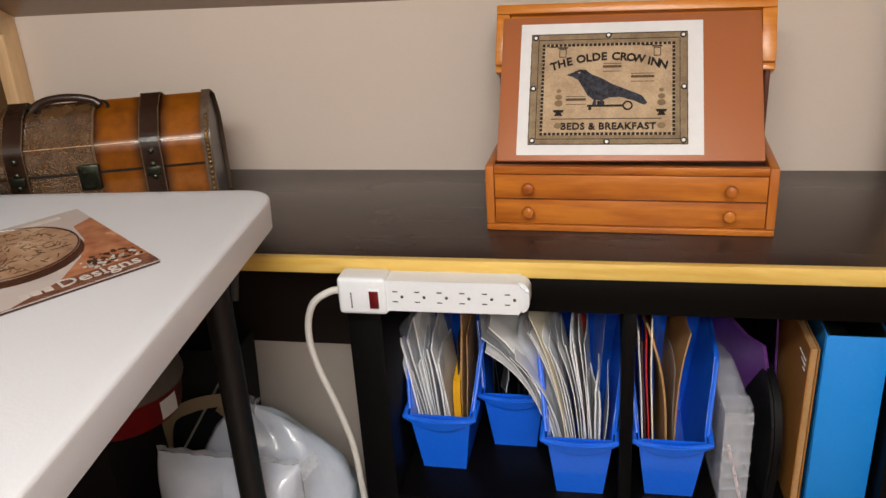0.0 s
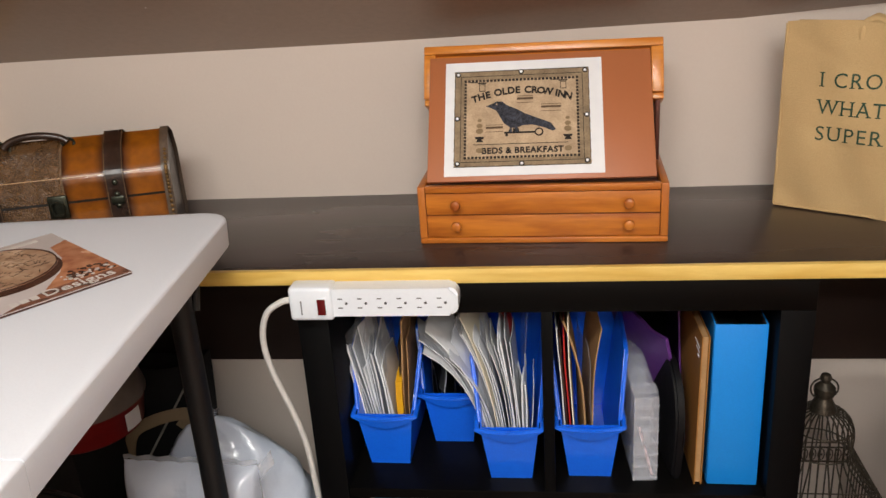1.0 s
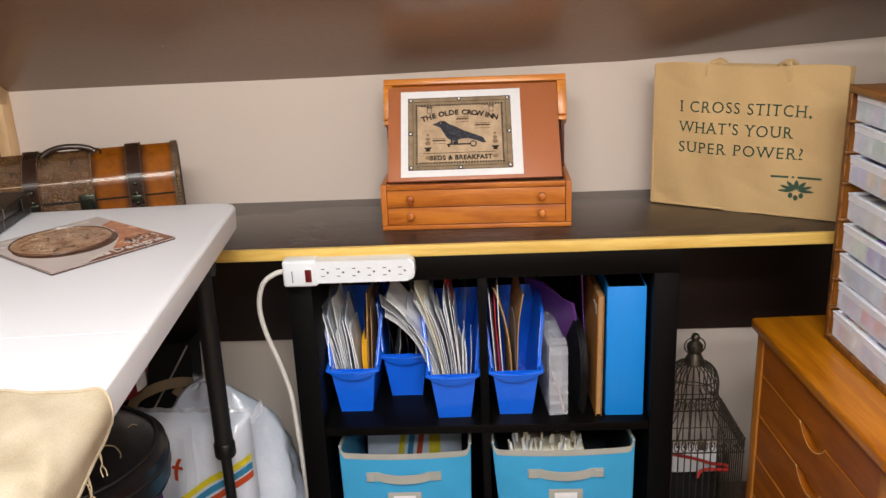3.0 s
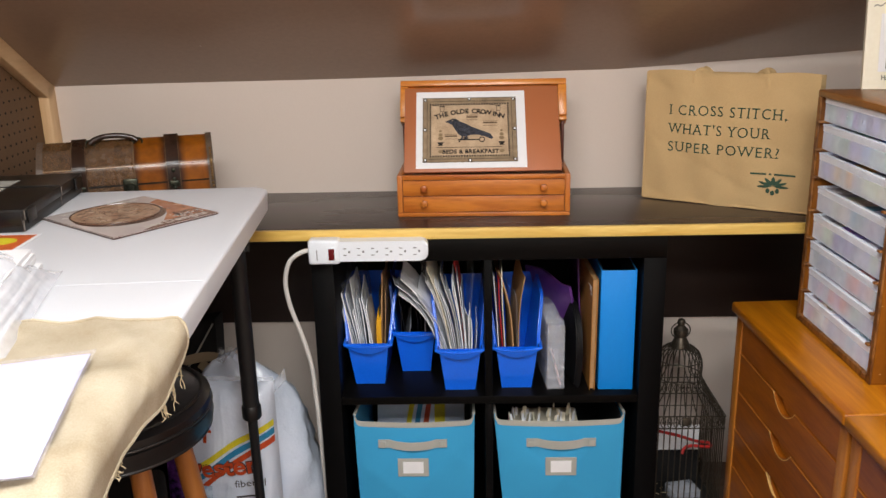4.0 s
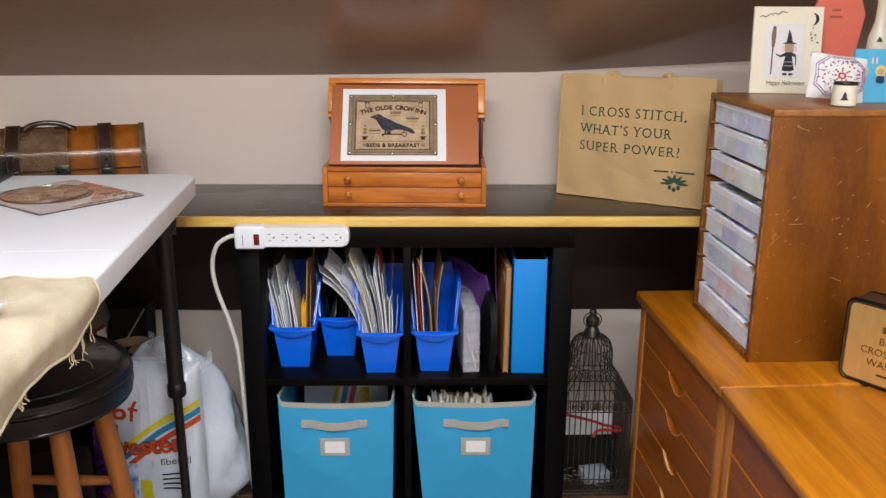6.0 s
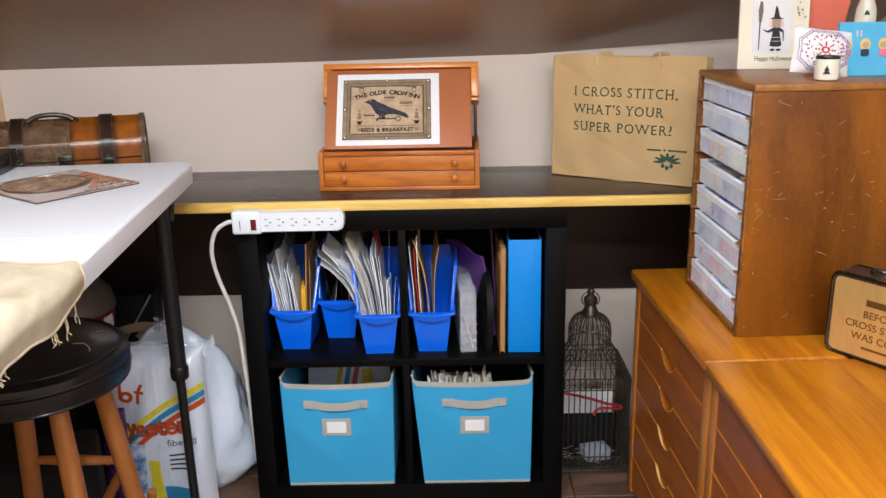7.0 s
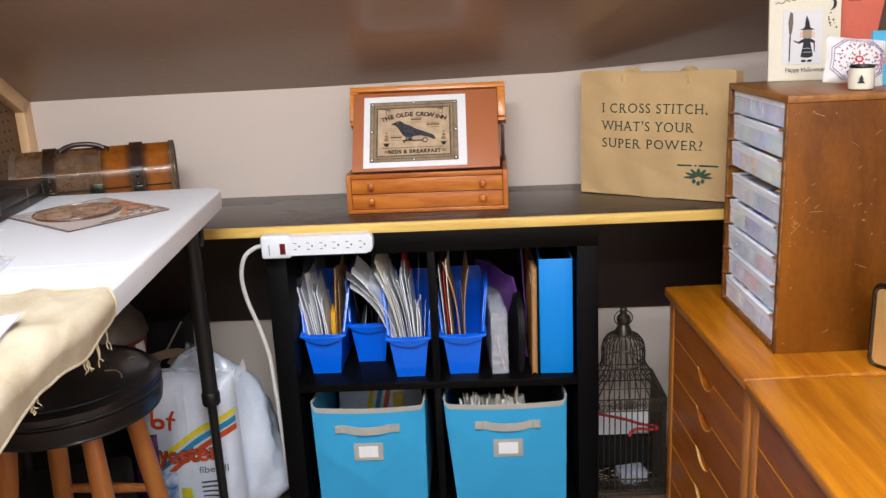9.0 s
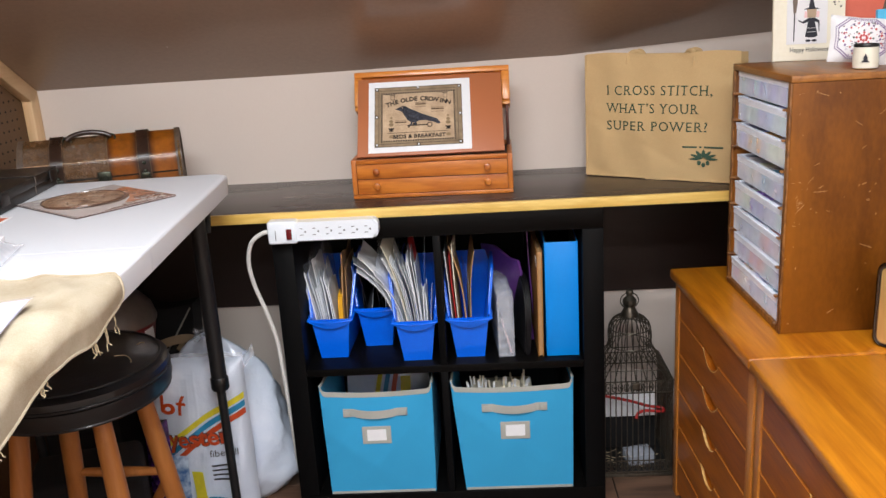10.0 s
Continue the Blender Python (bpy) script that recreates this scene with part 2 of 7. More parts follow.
burnish(CHEST_ORANGE, (0.240, 0.341), 0.036)
CHEST_CROC = surface("embossed_brown_leather", (118, 84, 50), (44, 29, 18), rough=0.26, grain=420, blotch=24, bump=0.8, fine="scales", coat=0.5, bump_dist=0.002, spread=0.4)
CHEST_STRAP = surface("dark_brown_strap", (58, 36, 24), (24, 14, 10), rough=0.3, grain=120, blotch=18, bump=0.2, coat=0.2)
CHEST_WORN = surface("worn_grey_brown_edging", (112, 94, 78), (62, 48, 40), rough=0.4, grain=160, blotch=30, bump=0.3, coat=0.2)
# pale colour for the lamp's highlight on the trunk ridge
RIDGE = surface("pale_ridge_highlight", (220, 178, 128), (150, 104, 62), rough=0.25, grain=240, blotch=40, bump=0.1, coat=0.5, spread=0.4)
STITCH = surface("pale_stitching", (120, 92, 62), (84, 62, 40), rough=0.7, bump=0)
BRONZE = surface("dark_bronze", (78, 82, 70), (46, 48, 42), rough=0.35, metal=0.85, grain=120, bump=0.15)
CANVAS = surface("tan_jute_cloth", (214, 182, 132), (190, 158, 110), rough=0.9, grain=520, blotch=6, bump=0.5, spread=0.6)
GREEN_INK = surface("dark_green_ink", (60, 88, 70), (46, 72, 56), rough=0.8, grain=400, bump=0.1)
BURLAP = surface("cream_linen_cloth", (199, 188, 167), (163, 146, 119), rough=0.92, grain=330, blotch=17, bump=0.7, spread=0.36, spec=0.2, fine="weave")
THREAD = surface("raw_linen_thread", (206, 190, 158), (178, 160, 126), rough=0.9, bump=0)
HONEY = wood("honey_pine_long", (200, 127, 20), (150, 80, 5), axis=1, rough=0.34, rings=12, coat=0.22, run=0.07, lo=0.45, hi=0.92)
HONEY_Z = wood("honey_pine_upright", (200, 128, 46), (172, 98, 28), axis=2, rough=0.36, rings=13, coat=0.25)
HONEY_DRAWER = wood("brown_pine_drawer", (184, 104, 18), (142, 70, 6), axis=1, rough=0.40, rings=9, coat=0.15)
HONEY_LINE = wood("worn_lit_drawer_edge", (206, 132, 50), (176, 100, 30), axis=1, rough=0.5, rings=20)
# dark colour standing in for the shade inside the cloth cubes
CUBE_SHADE = surface("dark_cube_shade", (34, 40, 46), (24, 28, 33), rough=0.9, grain=300, bump=0.2)
HONEY_RAW = wood("pale_cut_pine", (248, 204, 130), (230, 178, 98), axis=1, rough=0.5, rings=16)
CAB_SIDE = wood("birch_ply_stain", (140, 82, 10), (92, 49, 2), axis=2, rough=0.5, rings=5.0, warp=1.6, coat=0.03, run=0.42, lo=0.40, hi=0.78, pore=0.18)
CAB_SIDE.node_tree.nodes["Principled BSDF"].inputs["Specular IOR Level"].default_value = 0.25
CAB_EDGE = wood("worn_cabinet_edge", (150, 98, 44), (92, 54, 20), axis=2, rough=0.5, rings=34, run=0.4, lo=0.55, hi=0.85)
CAB_TOP = wood("dull_cabinet_top", (160, 104, 44), (116, 70, 24), axis=1, rough=0.38, rings=22, run=0.2)
SCRATCH = surface("pale_scratch", (196, 150, 94), rough=0.7, bump=0)
CARD_CREAM = surface("cream_card", (240, 233, 214), (231, 222, 198), rough=0.55, grain=120, bump=0.04)
CARD_WHITE = surface("white_aida_cloth", (240, 238, 238), (226, 224, 226), rough=0.85, grain=600, bump=0.25, fine="weave")
FIGURE_DARK = surface("charcoal_stitching", (58, 58, 66), (38, 38, 46), rough=0.85, grain=500, bump=0.3)
FIGURE_TAN = surface("tan_stitching", (190, 166, 140), (172, 148, 122), rough=0.85, grain=500, bump=0.3)
CORAL = surface("coral_card", (228, 118, 94), (218, 106, 84), rough=0.5, grain=120, bump=0.03)
CORAL_INK = surface("dark_coral_ink", (176, 84, 66), (160, 70, 54), rough=0.5, bump=0)
BROOM = surface("grey_brown_stitching", (138, 122, 108), (104, 90, 78), rough=0.85, grain=500, bump=0.3)
SKY_BLUE = surface("sky_blue_card", (84, 180, 220), (72, 166, 210), rough=0.45, grain=40, blotch=12, bump=0.03)
PINK = surface("pink_stitching", (226, 128, 156), (206, 104, 136), rough=0.8, bump=0.1)
BLONDE = surface("straw_stitching", (232, 204, 128), (214, 182, 104), rough=0.8, bump=0.1)
NAVY = surface("navy_stitching", (40, 58, 92), (28, 44, 74), rough=0.8, bump=0.1)
CERAMIC = surface("cream_glaze", (234, 230, 214), (224, 218, 198), rough=0.25, grain=60, bump=0.02, coat=0.4)
TIN_WORD = surface("embossed_dark_gold", (150, 112, 56), (116, 82, 36), rough=0.4, metal=0.7, grain=90, bump=0.05)
TIN_GOLD = surface("brushed_gold_tin", (236, 200, 132), (214, 174, 104), rough=0.30, metal=0.55, rough_var=0.03, grain=90, blotch=4, bump=0.02, stretch=(1, 1, 0.2))
TIN_STEEL = surface("tinplate_rim", (182, 180, 174), (150, 148, 142), rough=0.25, metal=1.0, grain=120, bump=0.05)
TIN_BODY = surface("dull_tin_shell", (134, 128, 122), (104, 98, 92), rough=0.32, metal=0.9, grain=120, bump=0.05)
TIN_RIM = surface("dark_tin_rim", (96, 92, 86), (62, 58, 54), rough=0.25, metal=1.0, grain=120, bump=0.05)
CAGE_METAL = surface("antique_pewter", (116, 107, 94), (60, 54, 47), rough=0.38, metal=0.75, grain=160, blotch=30, bump=0.25)
FIBREFILL = surface("white_fibrefill_in_plastic", (230, 239, 253), (216, 227, 246), rough=0.36, grain=30, blotch=9, bump=0.4, bump_dist=0.010, coat=1.0)
BAG_YELLOW = surface("yellow_print", (250, 234, 60), rough=0.3, bump=0)
BAG_BLUE = surface("blue_print", (58, 150, 196), rough=0.3, bump=0)
BAG_ORANGE = surface("orange_print", (216, 84, 40), rough=0.3, bump=0)
BAG_GREY = surface("grey_print", (58, 60, 68), rough=0.35, bump=0)
STOOL_VINYL = surface("black_vinyl", (25, 27, 31), (15, 16, 19), rough=0.34, grain=70, blotch=10, bump=0.22, coat=0.25)
STOOL_WOOD = wood("turned_beech", (192, 128, 66), (160, 98, 44), axis=2, rough=0.42, rings=12, lo=0.5, hi=0.95, pore=0.3)
BOX_BLACK = surface("black_box_card", (32, 31, 29), (20, 19, 18), spec=0.5, rough=0.34, grain=200, bump=0.08)
COTTON_BLACK = surface("black_canvas", (26, 25, 26), (16, 15, 16), rough=0.9, grain=260, bump=0.35, fine="weave")
STRAP_TAN = surface("tan_cotton_strap", (178, 158, 128), (150, 130, 102), rough=0.9, grain=320, bump=0.35, fine="weave")
TUB_RED = surface("red_tub_plastic", (140, 26, 25), (112, 18, 18), rough=0.35, bump=0.05)
GREY_LID = surface("smoky_grey_lid", (122, 113, 106), (100, 92, 86), rough=0.35, bump=0.05)
MAG_RUST = surface("printed_rust_ground", (206, 142, 104), (158, 96, 66), rough=0.25, grain=60, blotch=22, bump=0.0, coat=0.4, spread=0.3)
MAG_PINK = surface("rose_tan_cover", (214, 206, 204), (198, 184, 178), rough=0.25, grain=16, blotch=7, bump=0.0, coat=0.4)
MAG_WOOD = surface("printed_wood_disc", (206, 174, 144), (150, 110, 84), rough=0.25, grain=46, blotch=26, bump=0.0, coat=0.4, spread=0.35)
MAG_DARK = surface("printed_dark_brown", (84, 50, 38), (60, 34, 26), rough=0.25, bump=0.0, coat=0.4)
MAG_BROWN = surface("printed_brown_band", (150, 100, 78), (92, 56, 44), rough=0.25, grain=60, blotch=30, bump=0.0, coat=0.4, spread=0.3)
MAG_WHITE = surface("printed_white", (240, 232, 224), rough=0.25, bump=0.0, coat=0.4)
ORANGE_CARD = surface("orange_leaflet", (236, 122, 62), (222, 98, 48), rough=0.3, bump=0.0, coat=0.3)
LAMP_GLASS = bpy.data.materials.new("lit_diffuser")
LAMP_GLASS.use_nodes = True
LAMP_GLASS.node_tree.nodes["Principled BSDF"].inputs["Emission Color"].default_value = (1, 0.95, 0.88, 1)
LAMP_GLASS.node_tree.nodes["Principled BSDF"].inputs["Emission Strength"].default_value = 6.0


# ---- building blocks ----
def part(name, bm, material, parent=None, label="", smooth=35):
    me = bpy.data.meshes.new(name)
    bmesh.ops.recalc_face_normals(bm, faces=bm.faces)
    bm.to_mesh(me)
    bm.free()
    me.materials.append(material)
    if smooth:
        for f in me.polygons:
            f.use_smooth = True
        me.set_sharp_from_angle(angle=radians(smooth))
    ob = new(name, me)
    if parent is not None:
        ob.parent = parent
    if label:
        ob["label"] = label
    return ob


def thing(name, m, label, category, group="", kind=""):
    ob = new(name)
    ob.empty_display_size = 0.05
    ob.matrix_world = m
    return tagged(ob, label, category, group, kind)


def solo(name, bm, material, m, label, category, group="", kind="", smooth=35):
    ob = part(name, bm, material, None, "", smooth)
    ob.matrix_world = m
    return tagged(ob, label, category, group, kind)


def again(name, ob, m, parent):
    """One more piece on the same mesh."""
    o = new(name, ob.data)
    o.parent = parent
    o.matrix_basis = m
    return o


def box(x0, x1, y0, y1, z0, z1, bevel=0.0, seg=2, bm=None, m=None):
    b = bmesh.new()
    bmesh.ops.create_cube(b, size=1)
    for v in b.verts:
        v.co = Vector(((x0 + x1) / 2 + v.co.x * (x1 - x0), (y0 + y1) / 2 + v.co.y * (y1 - y0), (z0 + z1) / 2 + v.co.z * (z1 - z0)))
    if bevel:
        bmesh.ops.bevel(b, geom=list(b.edges), offset=bevel, segments=seg, affect="EDGES", profile=0.5)
    if m is not None:
        bmesh.ops.transform(b, matrix=m, verts=b.verts)
    return join(bm, b)


def join(bm, b):
    if bm is None:
        return b
    me = bpy.data.meshes.new("tmp")
    b.to_mesh(me)
    b.free()
    bm.from_mesh(me)
    bpy.data.meshes.remove(me)
    return bm


def tube(points, r, seg=10, bm=None, radii=None, cap=True):
    pts = [Vector(p) for p in points]
    b = bmesh.new()
    rings = []
    side = None
    for i, p in enumerate(pts):
        d = (pts[min(i + 1, len(pts) - 1)] - pts[max(i - 1, 0)]).normalized()
        if side is None:
            side = d.orthogonal().normalized()
        side = (side - d * side.dot(d)).normalized()
        up = d.cross(side)
        rr = radii[i] if radii else r
        rings.append([b.verts.new(p + (side * math.cos(a) + up * math.sin(a)) * rr) for a in [2 * math.pi * k / seg for k in range(seg)]])
    for a, c in zip(rings, rings[1:]):
        for k in range(seg):
            b.faces.new((a[k], a[(k + 1) % seg], c[(k + 1) % seg], c[k]))
    if cap:
        b.faces.new(rings[0][::-1])
        b.faces.new(rings[-1])
    return join(bm, b)


def smooth_path(points, steps=8):
    pts = [Vector(p) for p in points]
    out = []
    for i in range(len(pts) - 1):
        p0, p1, p2, p3 = pts[max(i - 1, 0)], pts[i], pts[i + 1], pts[min(i + 2, len(pts) - 1)]
        for k in range(steps):
            t = k / steps
            out.append(0.5 * (2 * p1 + (p2 - p0) * t + (2 * p0 - 5 * p1 + 4 * p2 - p3) * t * t + (3 * p1 - p0 - 3 * p2 + p3) * t ** 3))
    out.append(pts[-1])
    return out


def lathe(profile, seg=32, bm=None, m=None):
    b = bmesh.new()
    rings = []
    for r, z in profile:
        rings.append([b.verts.new((r * math.cos(2 * math.pi * k / seg), r * math.sin(2 * math.pi * k / seg), z)) for k in range(seg)])
    for a, c in zip(rings, rings[1:]):
        for k in range(seg):
            b.faces.new((a[k], a[(k + 1) % seg], c[(k + 1) % seg], c[k]))
    b.faces.new(rings[0][::-1])
    b.faces.new(rings[-1])
    if m is not None:
        bmesh.ops.transform(b, matrix=m, verts=b.verts)
    return join(bm, b)


def plate(outline, z0, z1, bm=None, m=None, bevel=0.0):
    """A flat outline in x and y, as thick as from z0 to z1."""
    b = bmesh.new()
    low = [b.verts.new((x, y, z0)) for x, y in outline]
    high = [b.verts.new((x, y, z1)) for x, y in outline]
    b.faces.new(low[::-1])
    b.faces.new(high)
    n = len(outline)
    for k in range(n):
        b.faces.new((low[k], low[(k + 1) % n], high[(k + 1) % n], high[k]))
    if bevel:
        bmesh.ops.bevel(b, geom=[e for e in b.edges if abs(e.verts[0].co.z - e.verts[1].co.z) < 1e-6], offset=bevel, segments=2, affect="EDGES")
    if m is not None:
        bmesh.ops.transform(b, matrix=m, verts=b.verts)
    return join(bm, b)


def disc_outline(r, seg=24, rx=None):
    return [((rx or r) * math.cos(2 * math.pi * k / seg), r * math.sin(2 * math.pi * k / seg)) for k in range(seg)]


def rounded(x0, x1, y0, y1, r, seg=6):
    out = []
    for cx, cy, a0 in ((x1 - r, y1 - r, 0), (x0 + r, y1 - r, 90), (x0 + r, y0 + r, 180), (x1 - r, y0 + r, 270)):
        for k in range(seg + 1):
            a = radians(a0 + 90 * k / seg)
            out.append((cx + r * math.cos(a), cy + r * math.sin(a)))
    return out


def grid_sheet(f, nu, nv, thick=0.0, bm=None):
    """A sheet of points f(u, v), u and v from 0 to 1; thick lays a second skin behind it."""
    b = bmesh.new()
    vs = [[b.verts.new(f(i / nu, j / nv)) for j in range(nv + 1)] for i in range(nu + 1)]
    for i in range(nu):
        for j in range(nv):
            b.faces.new((vs[i][j], vs[i + 1][j], vs[i + 1][j + 1], vs[i][j + 1]))
    if thick:
        bmesh.ops.recalc_face_normals(b, faces=b.faces)
        bmesh.ops.solidify(b, geom=list(b.faces), thickness=thick)
    return join(bm, b)


def letters(body, size, align="LEFT", depth=0.0004, spacing=1.0, bold=0.0, serif=0.0):
    """Lettering as a bmesh in x and y, its face towards +z."""
    cu = bpy.data.curves.new("lettering", "FONT")
    cu.body, cu.size, cu.align_x, cu.extrude, cu.space_character = body, size, align, depth, spacing
    cu.resolution_u, cu.offset = 3, bold
    ob = new("lettering", cu)
    bpy.context.view_layer.update()
    me = bpy.data.meshes.new_from_object(ob.evaluated_get(bpy.context.evaluated_depsgraph_get()))
    bm = bmesh.new()
    bm.from_mesh(me)
    bpy.data.objects.remove(ob)
    bpy.data.curves.remove(cu)
    bpy.data.meshes.remove(me)
    return add_serifs(bm, size, serif, depth) if serif else bm


def add_serifs(bm, size, reach, depth):
    """Slab feet on the level ends of every stroke of a lettering, and taller ends on its arms."""
    spans = {}
    cap = 0.69 * size
    for e in bm.edges:
        a, c = e.verts[0].co, e.verts[1].co
        if abs(a.y - c.y) > 0.004 * size or abs(a.x - c.x) < 0.03 * size or a.z < 0 or c.z < 0:
            continue
        for level in (0.0, cap):
            if abs(a.y - level) < 0.03 * size:
                spans.setdefault(level, set()).add((round(min(a.x, c.x), 6), round(max(a.x, c.x), 6)))
    for level, some in spans.items():
        for x0, x1 in some:
            if x1 - x0 > 0.16 * size or x1 - x0 < 0.05 * size:
                continue
            t = 0.045 * size
            y0, y1 = (level, level + t) if level == 0.0 else (level - t, level)
            box(x0 - reach * size, x1 + reach * size, y0, y1, -depth, depth * 1.15, 0, 1, bm)
    return bm


def moved(bm, m):
    bmesh.ops.transform(bm, matrix=m, verts=bm.verts)
    return bm


UPRIGHT = pose(0, 0, 0, 90, 0, 0)  # x stays, y becomes z: a flat drawing put upright, its face towards -y


# ---- the room ----
X_LEFT, X_RIGHT, Y_BACK, Y_FRONT, Z_KNEE, SLOPE, Z_TOP = -1.097, 1.25, 0.392, -3.3, 1.103, 0.60, 2.40
Y_RIDGE = Y_BACK - (Z_TOP - Z_KNEE) / SLOPE


def ceiling_z(y):
    return min(Z_TOP, Z_KNEE + SLOPE * (Y_BACK - y))


def structure(name, bm, mat, label, smooth=35):
    return tagged(part(name, bm, mat, None, "", smooth), label, name.split("_")[0], "", "structure")


def build_room():
    floor = structure("floor", box(X_LEFT - 0.1, X_RIGHT + 0.1, Y_FRONT - 0.1, Y_BACK + 0.1, -0.06, -0.006), HOLE, "grey-brown wood laminate plank floor")
    # the knee wall: its top rises a little towards the right-hand end
    def knee(u, v):
        x = X_LEFT - 0.1 + u * (X_RIGHT - X_LEFT + 0.2)
        top = Z_KNEE + 0.05 + 0.010 * x + max(0, x - 0.30) * 0.050
        return Vector((x, Y_BACK, -0.05 + v * (top + 0.05)))
    bm = grid_sheet(knee, 24, 1)
    ext = bmesh.ops.extrude_face_region(bm, geom=list(bm.faces))
    bmesh.ops.translate(bm, vec=(0, 0.08, 0), verts=[v for v in ext["geom"] if isinstance(v, bmesh.types.BMVert)])
    structure("wall_north", bm, BEIGE, "beige painted low knee wall under the sloped ceiling")
    # thin dark strip over the knee wall, up to the desk board
    structure("wall_panel", box(X_LEFT, X_RIGHT, Y_BACK - 0.006, Y_BACK - 0.0005, 0.447, 0.79), DARK_BAND, "dark brown band on the knee wall below the desk")
    for name, x0, x1 in (("wall_west", X_LEFT - 0.12, X_LEFT - 0.035), ("wall_east", X_RIGHT, X_RIGHT + 0.1)):
        b = bmesh.new()
        outline = [(Y_FRONT, -0.05), (Y_BACK + 0.05, -0.05), (Y_BACK + 0.05, Z_KNEE + 0.1), (Y_RIDGE, Z_TOP + 0.08), (Y_FRONT, Z_TOP + 0.08)]
        plate(outline, 0, x1 - x0, b, Matrix(((0, 0, 1, x0), (1, 0, 0, 0), (0, 1, 0, 0), (0, 0, 0, 1))))
        structure(name, b, BEIGE, "beige painted end wall")
    structure("wall_south", box(X_LEFT - 0.1, X_RIGHT + 0.1, Y_FRONT - 0.1, Y_FRONT, -0.05, Z_TOP + 0.08), BEIGE, "beige painted wall behind")

    # the sloped ceiling, with a fold that lifts its right-hand lower corner
    def slope(u, v):
        x = X_LEFT - 0.12 + u * (X_RIGHT - X_LEFT + 0.24)
        y = Y_BACK + 0.06 + v * (Y_RIDGE - Y_BACK - 0.06)
        z = Z_KNEE + SLOPE * (Y_BACK - y)
        crease = (x - 0.34) * 0.48 - (Y_BACK - y)   # above zero on the right of the fold
        if x > 0.34 and crease > 0:
            z += 0.050 * crease / 0.48
        z += 0.006 + 0.010 * x
        z += 0.0015 * math.sin(x * 5.0) * max(0, 1 - (Y_BACK - y) * 2.5)
        return Vector((x, y, z))
    bm = grid_sheet(slope, 120, 90)
    ext = bmesh.ops.extrude_face_region(bm, geom=list(bm.faces))
    bmesh.ops.translate(bm, vec=(0, 0.03, 0.06), verts=[v for v in ext["geom"] if isinstance(v, bmesh.types.BMVert)])
    CEILING = structure("ceiling", bm, BROWN, "glossy dark brown painted sloping ceiling", 20)
    fleck_rng = random.Random(77)
    for k in range(9):
        x, y = fleck_rng.uniform(-0.7, 0.7), fleck_rng.uniform(-0.25, 0.25)
        z = Z_KNEE + SLOPE * (Y_BACK - y) + 0.006 + 0.010 * x + 0.0015 * math.sin(x * 5.0) * max(0, 1 - (Y_BACK - y) * 2.5)
        fleck = bmesh.new()
        bmesh.ops.create_icosphere(fleck, subdivisions=1, radius=fleck_rng.uniform(0.0012, 0.0022))
        o = part("plaster_fleck", fleck, BEIGE, CEILING)
        o.matrix_basis = Matrix.Translation((x, y, z))
    structure("ceiling_flat", box(X_LEFT - 0.1, X_RIGHT + 0.1, Y_FRONT - 0.05, Y_RIDGE + 0.02, Z_TOP + 0.005, Z_TOP + 0.07), BEIGE, "flat painted ceiling behind the slope")

    # end wall: pegboard in a pine frame
    tall = lambda y: ceiling_z(y)
    outline = [(Y_FRONT, 0.0), (Y_BACK, 0.0), (Y_BACK, tall(Y_BACK)), (Y_RIDGE, Z_TOP), (Y_FRONT, Z_TOP)]
    side = Matrix(((0, 0, 1, X_LEFT - 0.034), (1, 0, 0, 0), (0, 1, 0, 0), (0, 0, 0, 1)))
    peg = structure("pegboard", plate(outline, 0, 0.006, None, side), PEG, "brown perforated hardboard covering the end wall")
    holes = bmesh.new()
    for i in range(46):
        for j in range(30):
            y, z = 0.31 - i * 0.0254, 0.83 + j * 0.0254
            if z < ceiling_z(y) - 0.06:
                plate(disc_outline(0.0032, 6), 0, 0.0008, holes, Matrix(((0, 0, 1, X_LEFT - 0.0281), (1, 0, 0, y), (0, 1, 0, z), (0, 0, 0, 1))))
    h = part("peg_holes", holes, HOLE, peg)
    h["kind"] = "stuff"
    structure("trim_post", box(X_LEFT - 0.0275, X_LEFT, Y_BACK - 0.045, Y_BACK - 0.001, 0.0, Z_KNEE + 0.0, 0.003), PINE, "upright pine batten in the corner")
    run = Vector((0, Y_RIDGE - Y_BACK, Z_TOP - Z_KNEE))
    b = box(-0.0275, 0, 0, run.length - 0.05, -0.046, -0.003, 0.003)
    moved(b, Matrix.Translation((X_LEFT, Y_BACK - 0.002, Z_KNEE)) @ Matrix.Rotation(math.atan2(run.z, -run.y), 4, "X") .inverted() @ Matrix.Rotation(math.pi, 4, "Z") @ Matrix.Translation((0.0275, 0, 0)))
    structure("trim_rafter", b, PINE_Y, "pine batten along the edge of the sloping ceiling")

    # two ceiling light panels, assumed behind the camera and never in view
    for x, y in ((-0.17, -1.62), (0.40, -2.80)):
        z = ceiling_z(y)
        lamp = thing("ceiling_light", pose(x, y, z - (0.10 if z < Z_TOP else 0)), "white ceiling light panel, switched on, assumed out of view", "ceiling light", "ceiling lights")
        part("light_frame", box(-0.6, 0.6, -0.22, 0.22, -0.05, -0.0, 0.006), STRIP_WHITE, lamp)
        for q in (-0.4, 0.4):
            part("hanger", tube([(q, 0, -0.002), (q, 0, Z_TOP + 0.02 - z + 0.1 if z >= Z_TOP else 0.09)], 0.006, 8), STRIP_WHITE, lamp)
        part("diffuser", box(-0.57, 0.57, -0.19, 0.19, -0.056, -0.0505, 0.002), LAMP_GLASS, lamp)

